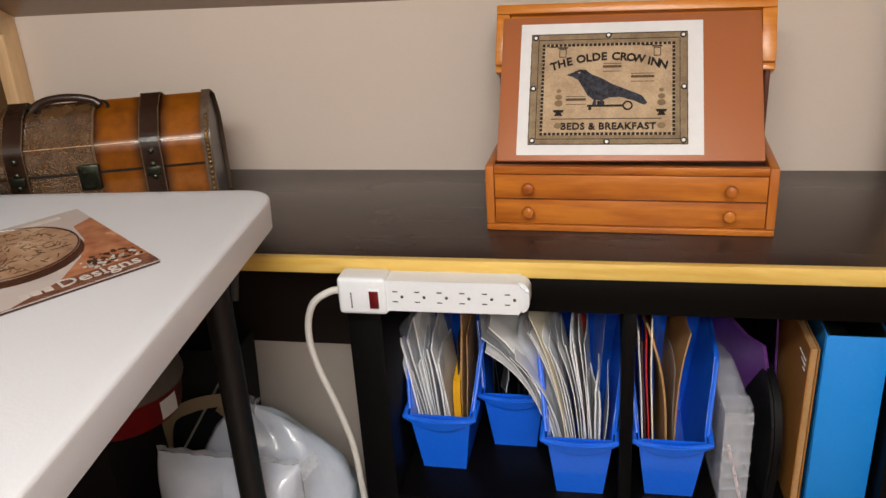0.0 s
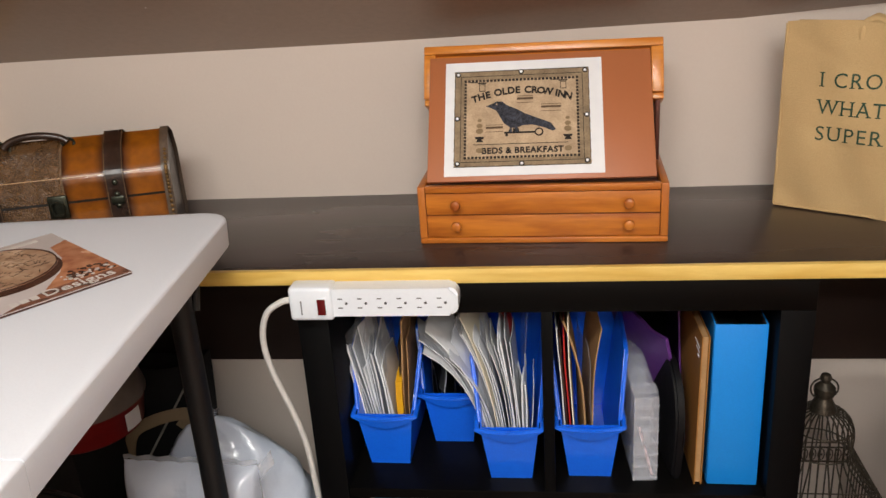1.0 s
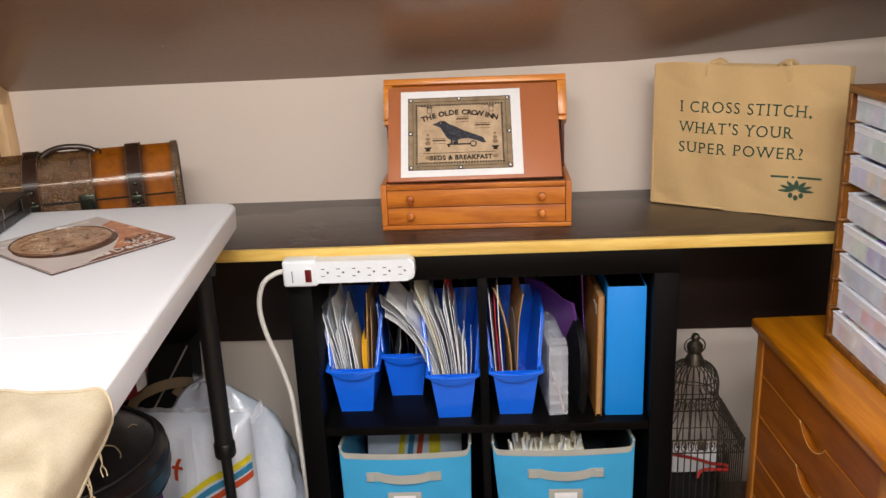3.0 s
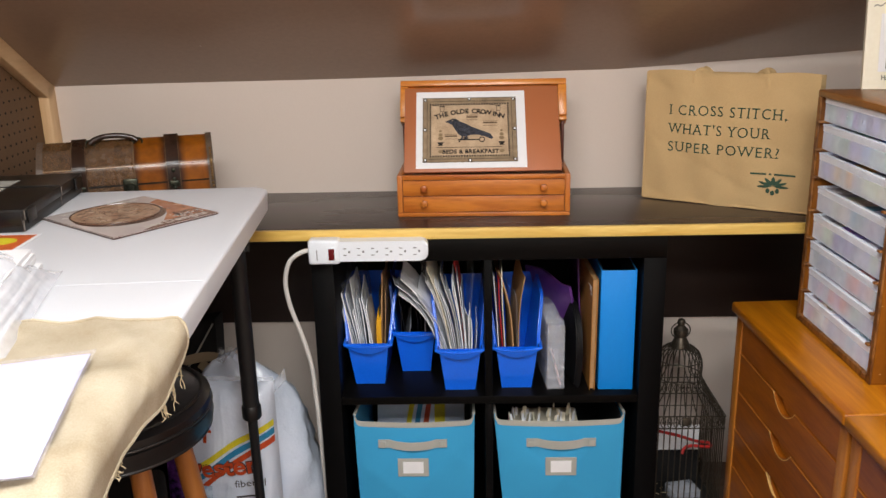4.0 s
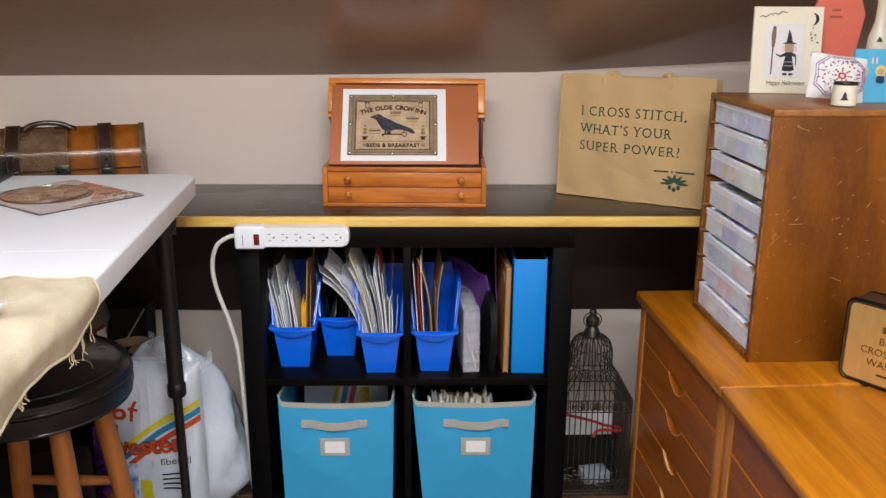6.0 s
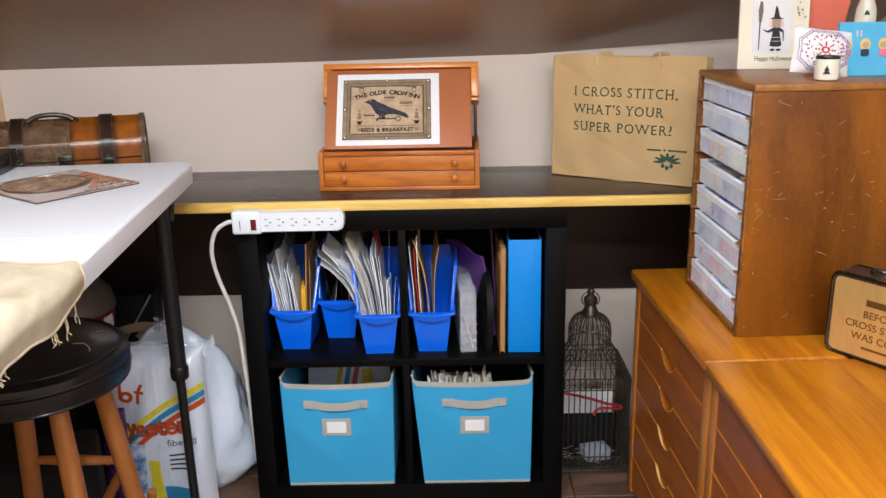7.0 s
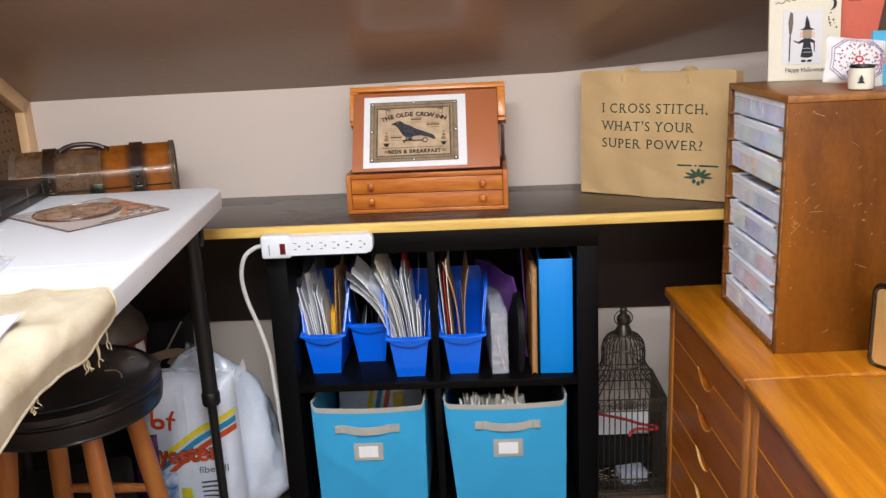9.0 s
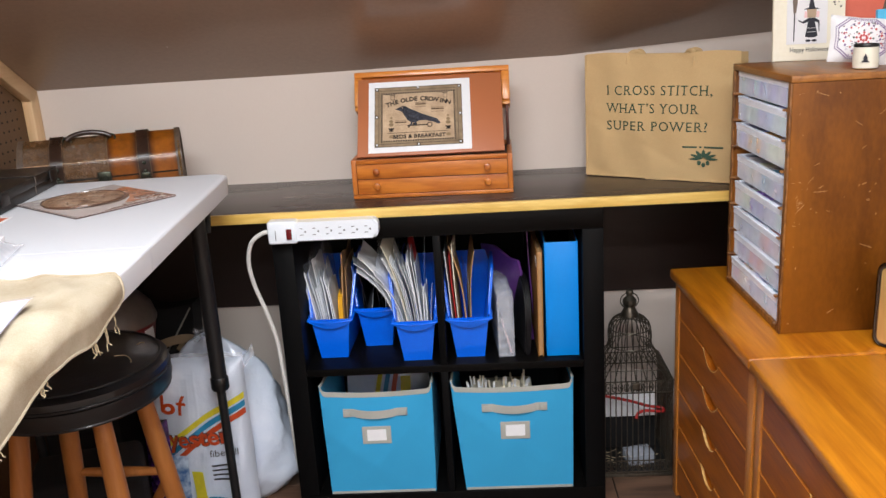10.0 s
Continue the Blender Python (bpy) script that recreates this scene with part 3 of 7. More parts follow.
    # floor planks
    for i in range(30):
        y0 = Y_BACK - 0.004 - i * 0.125
        if y0 < Y_FRONT:
            break
        for j in range(3):
            x0 = X_LEFT - 0.03 + j * 1.2 - (0.42 * (i % 3))
            a, c = max(x0, X_LEFT - 0.03), min(x0 + 1.197, X_RIGHT)
            if c - a < 0.05:
                continue
            part("plank", box(a, c, y0 - 0.123, y0, -0.006, 0.0, 0.0012, 1), FLOOR, floor)


build_room()


# ---- the desk along the wall ----
def build_desk():
    desk = thing("desk_board", pose(0, 0, 0.788), "espresso-brown laminate desk board with golden pine front edge", "desk")
    part("board", box(X_LEFT, X_RIGHT, 0.012, Y_BACK - 0.0005, 0.0, 0.022, 0.0015), ESPRESSO, desk)
    part("edging", box(X_LEFT, X_RIGHT, 0.0, 0.0118, -0.0005, 0.0228, 0.0015), EDGE, desk, "golden pine edging strip")
    return desk


build_desk()
DESK_Z = 0.8105


def build_cube_unit():
    unit = thing("cube_shelf_unit", pose(0, 0, 0), "black-brown two by two cube shelf under the desk", "shelf unit")
    d = 0.372
    part("top_panel", box(-0.395, 0.395, 0.002, d, 0.7365, 0.7875, 0.0015), BLACK_BROWN_X, unit)
    part("bottom_panel", box(-0.395, 0.395, 0.002, d, 0.0, 0.0495, 0.0015), BLACK_BROWN_X, unit)
    for x in (-0.37, 0.37):
        part("side_panel", box(x - 0.025, x + 0.025, 0.0025, d, 0.05, 0.736, 0.0012), BLACK_BROWN, unit)
    part("middle_shelf", box(-0.3445, 0.3445, 0.004, d, 0.385, 0.404, 0.001), BLACK_BROWN_X, unit)
    for z0, z1 in ((0.05, 0.3845), (0.4045, 0.736)):
        part("divider", box(-0.009, 0.009, 0.004, d, z0, z1, 0.001), BLACK_BROWN, unit)
    part("back_shadow_panel", box(-0.3445, 0.3445, d - 0.004, d - 0.001, 0.05, 0.736), BLACK_BROWN, unit)
    return unit


build_cube_unit()
SHELF_Z = 0.404


# ---- white folding table ----
def build_table():
    table = thing("folding_table", pose(-0.470, -0.003, 0.0, 0, 0, 4.2), "white moulded plastic folding table with black steel legs", "table")
    W, L, T = 0.61, 1.28, 0.914
    for y0, y1 in ((-0.6394, 0.0), (-L, -0.6406)):
        outer = rounded(-W, 0, y0, y1, 0.045)
        # square corners at the fold, round ones at the ends
        outline = []
        for x, y in outer:
            near = abs(y + 0.64) < 0.05
            outline.append((x if not near else (-W if x < -W / 2 else 0.0), y if not near else (y0 if abs(y0 + 0.64) < 0.01 else y1)))
        clean = [p for k, p in enumerate(outline) if (Vector(p) - Vector(outline[k - 1])).length > 1e-4]
        b = bmesh.new()
        low = [b.verts.new((x * 0.992 - 0.002, y, T - 0.042)) for x, y in clean]
        mid = [b.verts.new((x, y, T - 0.005)) for x, y in clean]
        n = len(clean)
        cx, cy = -W / 2, (y0 + y1) / 2
        def inset(p, d):
            fold = 0.12 if abs(p[1] + 0.64) < 0.01 else 1.0
            return (p[0] - d * (1 if p[0] > cx else -1), p[1] - d * fold * (1 if p[1] > cy else -1))
        hi = [b.verts.new((*inset(p, 0.0012), T - 0.0014)) for p in clean]
        top = [b.verts.new((*inset(p, 0.0042), T)) for p in clean]
        for a, c in ((low, mid), (mid, hi), (hi, top)):
            for k in range(n):
                b.faces.new((a[k], a[(k + 1) % n], c[(k + 1) % n], c[k]))
        flat = [b.verts.new((*inset(p, 0.016), T)) for p in clean]
        for k in range(n):
            b.faces.new((top[k], top[(k + 1) % n], flat[(k + 1) % n], flat[k]))
        b.faces.new(flat)
        b.faces.new(low[::-1])
        part("tabletop_half", b, TABLE_WHITE, table, smooth=50)
    part("hinge_bar", box(-W + 0.05, -0.05, -0.66, -0.62, T - 0.06, T - 0.043, 0.003), BLACK_METAL, table)
    for y in (-0.115, -1.165):
        leg_frame = part("leg_frame", tube([(-W + 0.10, y, 0.845), (-0.060, y, 0.845)], 0.0125, 12), BLACK_METAL, table)
        for x in (-W + 0.105, -0.062):
            part("upper_leg", tube([(x, y, 0.872), (x, y, 0.44)], 0.0180, 16), BLACK_METAL, leg_frame)
            part("leg_clamp", lathe([(0.0190, -0.016), (0.0212, -0.012), (0.0212, 0.012), (0.0190, 0.016)], 18, None, pose(x, y, 0.437)), BLACK_PLASTIC, leg_frame)
            part("lower_leg", tube([(x, y, 0.43), (x + 0.002, y, 0.012)], 0.0105, 12), BLACK_METAL, leg_frame)
            part("rubber_foot", lathe([(0.013, 0.0), (0.015, 0.004), (0.015, 0.016), (0.012, 0.02)], 14, None, pose(x + 0.002, y, 0)), BLACK_PLASTIC, leg_frame)
            part("bracket", box(x - 0.026, x + 0.026, y - 0.034, y + 0.034, 0.862, 0.8715, 0.002), BLACK_METAL, leg_frame)
            part("lock_brace", tube(smooth_path([(x + 0.016, y + 0.030, 0.864), (x + 0.020, y + 0.022, 0.842), (x + 0.019, y + 0.006, 0.800)], 4), 0.0065, 10), BLACK_METAL, leg_frame, "black locking brace")
    return table


build_table()


# ---- pine drawer chests ----
def build_drawer_chest(m, width, label, group):
    """Front towards local -x, length along local -y."""
    chest = thing("drawer_chest", m, label, "chest of drawers", group)
    H, D = 0.61, 0.40
    part("top_slab", box(-0.014, D, -width, 0.0, H - 0.024, H, 0.006, 3), HONEY, chest)
    part("carcass", box(0.018, D - 0.01, -width + 0.012, -0.012, 0.03, H - 0.0245), HONEY_Z, chest)
    for y in (-0.0205, -width + 0.0205):
        part("corner_post", box(0.0, 0.03, y - 0.016, y + 0.016, 0.0, H - 0.0245, 0.003), HONEY_Z, chest)
    part("side_panel", box(0.0305, D - 0.012, -width + 0.004, -width + 0.0115, 0.02, H - 0.025), HONEY_Z, chest)
    tops = [0.582, 0.496, 0.402, 0.304, 0.207, 0.112]
    heights = [0.084, 0.092, 0.096, 0.095, 0.093, 0.09]
    mid = -width * 0.5 - 0.006
    for top, hgt in zip(tops, heights):
        y0, y1 = -width + 0.038, -0.038
        # front with a shallow scoop cut in its upper edge as a grip
        outline = [(y0, top - hgt), (y1, top - hgt), (y1, top)]
        for k in range(13):
            t = k / 12
            outline.append((mid + 0.054 - 0.108 * t, top - 0.030 * math.sin(math.pi * t) ** 0.8))
        outline.append((y0, top))
        if top > 0.55:
            outline = [(y0, top - hgt), (y1, top - hgt), (y1, top), (y0, top)]
        side = Matrix(((0, 0, 1, 0.003), (1, 0, 0, 0), (0, 1, 0, 0), (0, 0, 0, 1)))
        front = part("drawer_front", plate(outline, 0, 0.014, None, side, 0.0015), HONEY_DRAWER, chest)
        # pale strips: worn edge, with the light it catches painted in
        for ya, yb in (((y0, y1),) if top > 0.55 else ((y0, mid - 0.056), (mid + 0.056, y1))):
            part("worn_edge", box(0.0012, 0.0028, ya, yb, top - 0.0022, top - 0.0002), HONEY_LINE, front, "pale upper edge, worn and painted as lit")
        if top < 0.55:
            scoop = grid_sheet(lambda u, v: Vector((0.0165 - 0.0135 * v, mid + 0.054 - 0.108 * u,
                               top - 0.030 * math.sin(math.pi * u) ** 0.8 - 0.004 * (1 - v))), 12, 2, 0.0015)
            part("finger_scoop", scoop, HONEY_RAW, front, "pale cut edge of the finger scoop")
    for z in (0.494, 0.400, 0.302, 0.205):
        part("gap_shadow", box(0.0165, 0.0179, -width + 0.038, -0.038, z, z + 0.008), HOLE, chest)
    return chest


A1 = math.degrees(math.atan2(0.022, 0.555))
build_drawer_chest(pose(0.577, 0.064, 0, 0, 0, A1), 0.557, "honey pine chest of drawers with scooped grips", "drawer chests")
build_drawer_chest(pose(0.599, -0.4945, 0, 0, 0, 0.6), 0.62, "second honey pine chest of drawers butted to the first", "drawer chests")


# ---- small-parts cabinet ----
CAB = pose(0.669, -0.049, 0.6105, 0, 0, 1.2)


def build_parts_cabinet():
    """Open front towards local -x; length along local -y."""
    cab = thing("parts_cabinet", CAB, "worn brown wooden parts cabinet with frosted plastic drawers", "cabinet")
    W, H, D = 0.334, 0.4925, 0.36
    part("top_panel", box(-0.001, D, -W - 0.001, 0.001, H - 0.013, H, 0.002), CAB_TOP, cab)
    part("bottom_panel", box(0, D, -W + 0.0135, -0.0135, 0, 0.014, 0.0015), CAB_EDGE, cab)
    for y0, y1 in ((-W, -W + 0.013), (-0.013, 0.0)):
        part("side_panel", box(0.003, D, y0, y1, 0, H - 0.0135, 0.0012), CAB_SIDE, cab)
        part("front_edge", box(-0.001, 0.0028, y0, y1, 0, H - 0.0135, 0.0012), CAB_EDGE, cab, "worn front edge of the side")
    part("back_panel", box(D - 0.006, D - 0.001, -W + 0.0135, -0.0135, 0.0145, H - 0.0135), CAB_SIDE, cab)
    rng = random.Random(5)
    # floors of the eight drawers, from the lowest up; a wide gap above the fifth
    floors = (0.0165, 0.0745, 0.1325, 0.1905, 0.2490, 0.3185, 0.3760, 0.4320)
    fills = [(196, 204, 226), (178, 186, 214), (206, 176, 168), (196, 188, 206), (150, 150, 186), (214, 206, 180), (186, 204, 190), (166, 164, 206)]
    spots = {0: (226, 224, 232), 1: (224, 96, 66), 2: (212, 150, 120), 3: (110, 84, 150), 4: (90, 130, 160), 5: (232, 178, 60), 6: (150, 190, 150), 7: (130, 120, 190)}
    h = 0.0500
    yl, yr = -W + 0.0175, -0.0245
    for k, z in enumerate(floors):
        for y0, y1 in ((-W + 0.0135, -W + 0.0235), (-0.0235, -0.0135)):
            part("runner", box(-0.006, D - 0.02, y0, y1, z - 0.0042, z, 0.0008), CAB_EDGE, cab)
        out = (0.003, 0.007, 0.004, 0.005, 0.008, 0.004, 0.006, 0.005)[k]
        z0 = z + 0.0006
        b = bmesh.new()
        # front leans back a little below a rolled lip
        for x0, x1, ya, yb in ((out, out + 0.0022, yl, yr), (out + 0.0024, 0.26, yl, yl + 0.002), (out + 0.0024, 0.26, yr - 0.002, yr)):
            box(x0, x1, ya, yb, z0, z0 + h - 0.0045, 0.0004, 1, b)
        box(out + 0.0024, 0.26, yl + 0.0022, yr - 0.0022, z0, z0 + 0.002, 0, 1, b)
        drawer = part("drawer", b, DRAWER_CLEAR, cab, "frosted plastic drawer with thread inside")
        drawer.visible_shadow = False
        b = bmesh.new()
        box(out - 0.0022, out + 0.007, yl - 0.001, yr + 0.001, z0 + h - 0.0044, z0 + h, 0.0012, 2, b)
        box(out - 0.0012, out - 0.0002, yl + 0.001, yr - 0.001, z0 + h * 0.72, z0 + h - 0.0046, 0.0003, 1, b)
        box(out + 0.0072, 0.26, yl - 0.001, yl + 0.004, z0 + h - 0.0044, z0 + h, 0.0008, 1, b)
        box(out + 0.0072, 0.26, yr - 0.004, yr + 0.001, z0 + h - 0.0044, z0 + h, 0.0008, 1, b)
        part("rim", b, DRAWER_RIM, drawer, "milky rolled rim").visible_shadow = False
        n = 11
        spot = rng.randrange(3, 8)
        for j in range(n):
            c = spots[k] if j in (spot, spot + 1 + (k % 2)) else fills[(k + (j // 4)) % 8]
            c = tuple(max(60, min(254, int(q * 0.86 + 52) + rng.randint(-14, 24))) for q in c)
            ya = yl + 0.006 + (yr - yl - 0.012) * j / n
            yb = ya + (yr - yl - 0.012) / n - 0.0015
            fill_mat = surface("thread_fill", c, rough=0.8, grain=160, bump=0.3)
            part("floss_hank", box(out + 0.003 + rng.uniform(0, 0.003), 0.22, ya, yb, z0 + 0.0025, z0 + h * rng.uniform(0.62, 0.88), 0.002, 1), fill_mat, drawer)
    # scratches and chips on the near side and its front corner
    sc = bmesh.new()
    for k in range(80):
        x, z, a, ln = rng.uniform(0.02, 0.33), rng.uniform(0.02, 0.47), rng.gauss(-20, 30), rng.choice((0.0015, 0.002, 0.003, 0.004, 0.006, 0.009, 0.014, 0.024))
        if k % 3 == 0:
            z = rng.gauss(0.27, 0.03)
        if k % 4 == 1:
            x, ln = rng.uniform(0.004, 0.03), min(ln, 0.006)
        wd = rng.uniform(0.00018, 0.00042) if ln > 0.005 else rng.uniform(0.0003, 0.0007)
        box(-ln / 2, ln / 2, -0.0002, 0, -wd, wd, 0, 1, sc, pose(x, -W - 0.00005, z, 0, a, 0))
    o = part("surface_scratching", sc, SCRATCH, cab)
    o["kind"] = "stuff"
    return cab


build_parts_cabinet()


# ---- on the desk: the writing box with the crow picture ----
def build_writing_box():
    wb = thing("writing_box", pose(-0.0065, 0.108, DESK_Z, 0, 0, -1.6), "cherry wood writing box with two drawers and raised lid", "wooden box")
    w, d, h = 0.198, 0.225, 0.097
    part("body", box(-w + 0.004, w - 0.004, 0.006, d, 0.006, h - 0.012), CHERRY_DARK, wb)
    part("plinth", box(-w, w, -0.001, d + 0.002, 0.0, 0.0095, 0.002), CHERRY, wb)
    for x in (-w + 0.006, w - 0.006):
        part("side_panel", box(x - 0.006, x + 0.006, 0.0, d, 0.010, h, 0.0015), CHERRY_Z, wb)
    part("front_rail", box(-w + 0.0125, w - 0.0125, 0.0005, 0.012, h - 0.011, h, 0.0012), CHERRY, wb)
    part("back_panel", box(-w + 0.0125, w - 0.0125, d - 0.008, d, 0.010, h), CHERRY, wb)
    for z0, z1, z in ((0.0485, h - 0.012, 0.068), (0.0102, 0.0475, 0.0325)):
        dr = part("drawer", box(-w + 0.013, w - 0.013, 0.002, 0.012, z0 + 0.0006, z1 - 0.0006, 0.001), CHERRY, wb)
        for x in (-0.136, 0.137):
            part("knob", lathe([(0.004, 0.0), (0.004, 0.006), (0.0078, 0.009), (0.0088, 0.013), (0.0075, 0.0165), (0.004, 0.018)], 16, None,
                               pose(x, 0.0022, z, 90, 0, 0)), CHERRY, dr, "turned round knob")
    # lid, opened upright, leaning on the wall
    lid_m = pose(0, 0.112, 0.180, -24, 0, 0)
    lid = part("lid", box(-w + 0.002, w - 0.002, 0.010, 0.046, 0.030, 0.125, 0.001), LID_WOOD, wb)
    lid.matrix_basis = lid_m
    part("lid_rim", box(-w, w, -0.004, 0.040, 0.112, 0.126, 0.0015), LID_WOOD, lid)
    for x in (-w + 0.0055, w - 0.0055):
        q = x - math.copysign(0.0045, x)
        part("lid_rim", box(q - 0.010, q + 0.010, -0.004, 0.040, 0.036, 0.1115, 0.0015), LID_WOOD, lid)
        part("lid_end", box(q - 0.010, q + 0.010, 0.003, 0.040, 0.026, 0.0355, 0.0012), LID_WOOD, lid, "pale bare end of the lid rim")
    for x in (-w + 0.0085, w - 0.0085):
        part("lid_stay", box(x - 0.004, x + 0.004, 0.135, 0.200, 0.0755, 0.215, 0.002), CHERRY_DARK, wb, "dark lid stay")
    return wb


build_writing_box()
BOARD_TILT = -math.degrees(math.atan2(0.132, 0.172))
BOARD = pose(-0.007, 0.119, DESK_Z + 0.1035, BOARD_TILT, 0, 0)   # x along, z up the board


def build_picture():
    solo("slanted_board", box(-0.181, 0.181, 0.0, 0.007, 0.0, 0.222, 0.0012), CORK_BOARD, BOARD, "terracotta slanted display board resting in the open box", "board")
    sheet = thing("picture_print", BOARD @ pose(0, -0.0006, 0.004), "white sheet with printed tan crow picture", "picture")
    part("paper", box(-0.1535, 0.102, -0.0006, 0.0, 0.004, 0.206), PAPER, sheet, "white paper with a torn lower edge")
    x0, x1, z0, z1 = -0.138, 0.081, 0.019, 0.189
    y = -0.0009

    def edge(u, v):
        x = x0 + (x1 - x0) * u
        z = z0 + (z1 - z0) * v
        if v in (0, 1):
            z += 0.0005 * math.sin(u * 70) + 0.0003 * math.sin(u * 173)
        if u in (0, 1):
            x += 0.0010 * math.sin(v * 61)
        return Vector((x, y, z))
    part("linen", grid_sheet(edge, 40, 30), LINEN, sheet, "tan linen ground", smooth=0)

    def flat(b, x, z, up=0.0005, rot=0):
        return moved(b, pose(x, y - up, z) @ UPRIGHT @ pose(0, 0, 0, 0, 0, rot))
    b = bmesh.new()
    for xa, xb, za, zb in ((x0 + 0.0004, x1 - 0.0004, z0 + 0.0008, z0 + 0.014), (x0 + 0.0004, x1 - 0.0004, z1 - 0.016, z1 - 0.0008), (x0 + 0.0004, x0 + 0.016, z0 + 0.0141, z1 - 0.0161), (x1 - 0.017, x1 - 0.0004, z0 + 0.0141, z1 - 0.0161)):
        box(xa, xb, y - 0.0002, y - 0.00005, za, zb, 0, 1, b)
    part("linen_border", b, LINEN_GREY, sheet, "greyer outer border of the print")
    b = bmesh.new()
    for xa, xb, za, zb in ((x0, x1, z0, z0 + 0.0012), (x0, x1, z1 - 0.0012, z1), (x0, x0 + 0.001, z0, z1), (x1 - 0.001, x1, z0, z1)):
        box(xa, xb, y - 0.0005, y - 0.0001, za, zb, 0, 1, b)
    part("worn_outline", b, INK, sheet)
    # outer line and beaded border
    b = bmesh.new()
    ax0, ax1, az0, az1 = x0 + 0.010, x1 - 0.011, z0 + 0.008, z1 - 0.010
    for xa, xb, za, zb in ((ax0, ax1, az0, az0 + 0.0009), (ax0, ax1, az1, az1 + 0.0009), (ax0, ax0 + 0.0009, az0, az1), (ax1, ax1 + 0.0009, az0, az1)):
        box(xa, xb, y - 0.0006, y - 0.0001, za, zb, 0, 1, b)
    part("border_line", b, INK, sheet)
    b = bmesh.new()
    bx0, bx1, bz0, bz1 = ax0 + 0.008, ax1 - 0.008, az0 + 0.008, az1 - 0.008
    n = 30
    for k in range(n + 1):
        x = bx0 + (bx1 - bx0) * k / n
        for z in (bz0, bz1):
            box(x - 0.0021, x + 0.0021, y - 0.0007, y - 0.0001, z - 0.0019, z + 0.0019, 0, 1, b)
    n = 23
    for k in range(n + 1):
        z = bz0 + (bz1 - bz0) * k / n
        for x in (bx0, bx1):
            box(x - 0.0019, x + 0.0019, y - 0.0007, y - 0.0001, z - 0.0021, z + 0.0021, 0, 1, b)
    part("beaded_border", b, INK, sheet)
    for x, z in ((x0 + 0.006, z0 + 0.006), (x1 - 0.006, z0 + 0.006), (x0 + 0.006, z1 - 0.006), (x1 - 0.006, z1 - 0.006),
                 ((x0 + x1) / 2, z0 + 0.004), ((x0 + x1) / 2, z1 - 0.004), (x0 + 0.005, (z0 + z1) / 2), (x1 - 0.005, (z0 + z1) / 2)):
        part("stud_ring", flat(plate(disc_outline(0.0044, 16), 0, 0.0009), x, z), INK, sheet)
        part("stud", flat(plate(disc_outline(0.0024, 12), 0, 0.0012), x, z, 0.0007), PAPER, sheet)
    # bird
    crow = [(-0.058, 0.0205), (-0.048, 0.0246), (-0.040, 0.0287), (-0.031, 0.0279), (-0.0234, 0.0213), (-0.009, 0.0148), (0.006, 0.0057), (0.025, -0.0025), (0.0475, -0.0123),
            (0.055, -0.0238), (0.050, -0.0262), (0.036, -0.0197), (0.017, -0.0139), (0.002, -0.0148), (-0.009, -0.0197), (-0.019, -0.018), (-0.028, -0.0107), (-0.0354, 0.0025),
            (-0.0407, 0.0123), (-0.049, 0.0172)]
    cx, cz = (x0 + x1) / 2, (z0 + z1) / 2
    part("bird_motif", flat(plate(crow, 0, 0.0007), cx, cz), CROW_BLACK, sheet, "black stitched bird shape")
    part("eye_dot", flat(plate(disc_outline(0.0013, 8), 0, 0.0004), cx - 0.040, cz + 0.0235, 0.0013), LINEN, sheet)
    b = bmesh.new()
    feather_rng = random.Random(31)
    for k in range(46):
        t = feather_rng.random()
        px_, pz_ = -0.034 + 0.078 * t, 0.016 - 0.036 * t + feather_rng.uniform(-0.008, 0.006) * (1 - 0.7 * t)
        ln = feather_rng.uniform(0.002, 0.005)
        join(b, flat(plate([(-ln, -0.0003), (ln, -0.0003), (ln, 0.0003), (-ln, 0.0003)], 0, 0.0003), cx + px_, cz + pz_, 0.0014, feather_rng.uniform(-55, -10)))
    part("feather_stitching", b, FIGURE_DARK, sheet, "greyish feather stitching")["kind"] = "stuff"
    for x in (-0.018, -0.008):
        part("bird_leg", flat(plate([(x, -0.016), (x + 0.0018, -0.016), (x + 0.003, -0.0265), (x - 0.0035, -0.0265)], 0, 0.0006), cx, cz), CROW_BLACK, sheet)
    # arched heading, letter by letter
    body = "THE OLDE CROW INN"
    wide = [1.0 if c != "I" and c != " " else 0.55 for c in body]
    total, run = sum(wide), 0
    b = bmesh.new()
    for c, wd in zip(body, wide):
        t = (run + wd / 2) / total * 2 - 1
        run += wd
        if c == " ":
            continue
        g = letters(c, 0.0165, "CENTER", 0.0004, 1.0, 0.0006, 0.07)
        join(b, flat(g, (x0 + x1) / 2 + t * 0.080, z0 + 0.112 + 0.016 * (1 - t * t), 0.0006, -t * 15))
    part("heading", b, INK, sheet, "dark lettering THE OLDE CROW INN")
    part("lower_line", flat(letters("BEDS & BREAKFAST", 0.0142, "CENTER", spacing=1.08, bold=0.0005, serif=0.06), (x0 + x1) / 2 + 0.001, z0 + 0.0225, 0.0006), INK, sheet)
    b = bmesh.new()
    box(cx - 0.078, cx + 0.074, y - 0.0006, y - 0.0001, z0 + 0.038, z0 + 0.039, 0, 1, b)
    part("rule_line", b, INK, sheet)
    # key with ring
    b = bmesh.new()
    box(-0.028, 0.022, y - 0.0007, y - 0.0001, z0 + 0.0565, z0 + 0.0595, 0, 1, b, pose(cx, 0, 0))
    ring = [Vector((cx + 0.028 + 0.006 * math.cos(a), y - 0.0003, z0 + 0.058 + 0.006 * math.sin(a))) for a in [2 * math.pi * k / 16 for k in range(17)]]
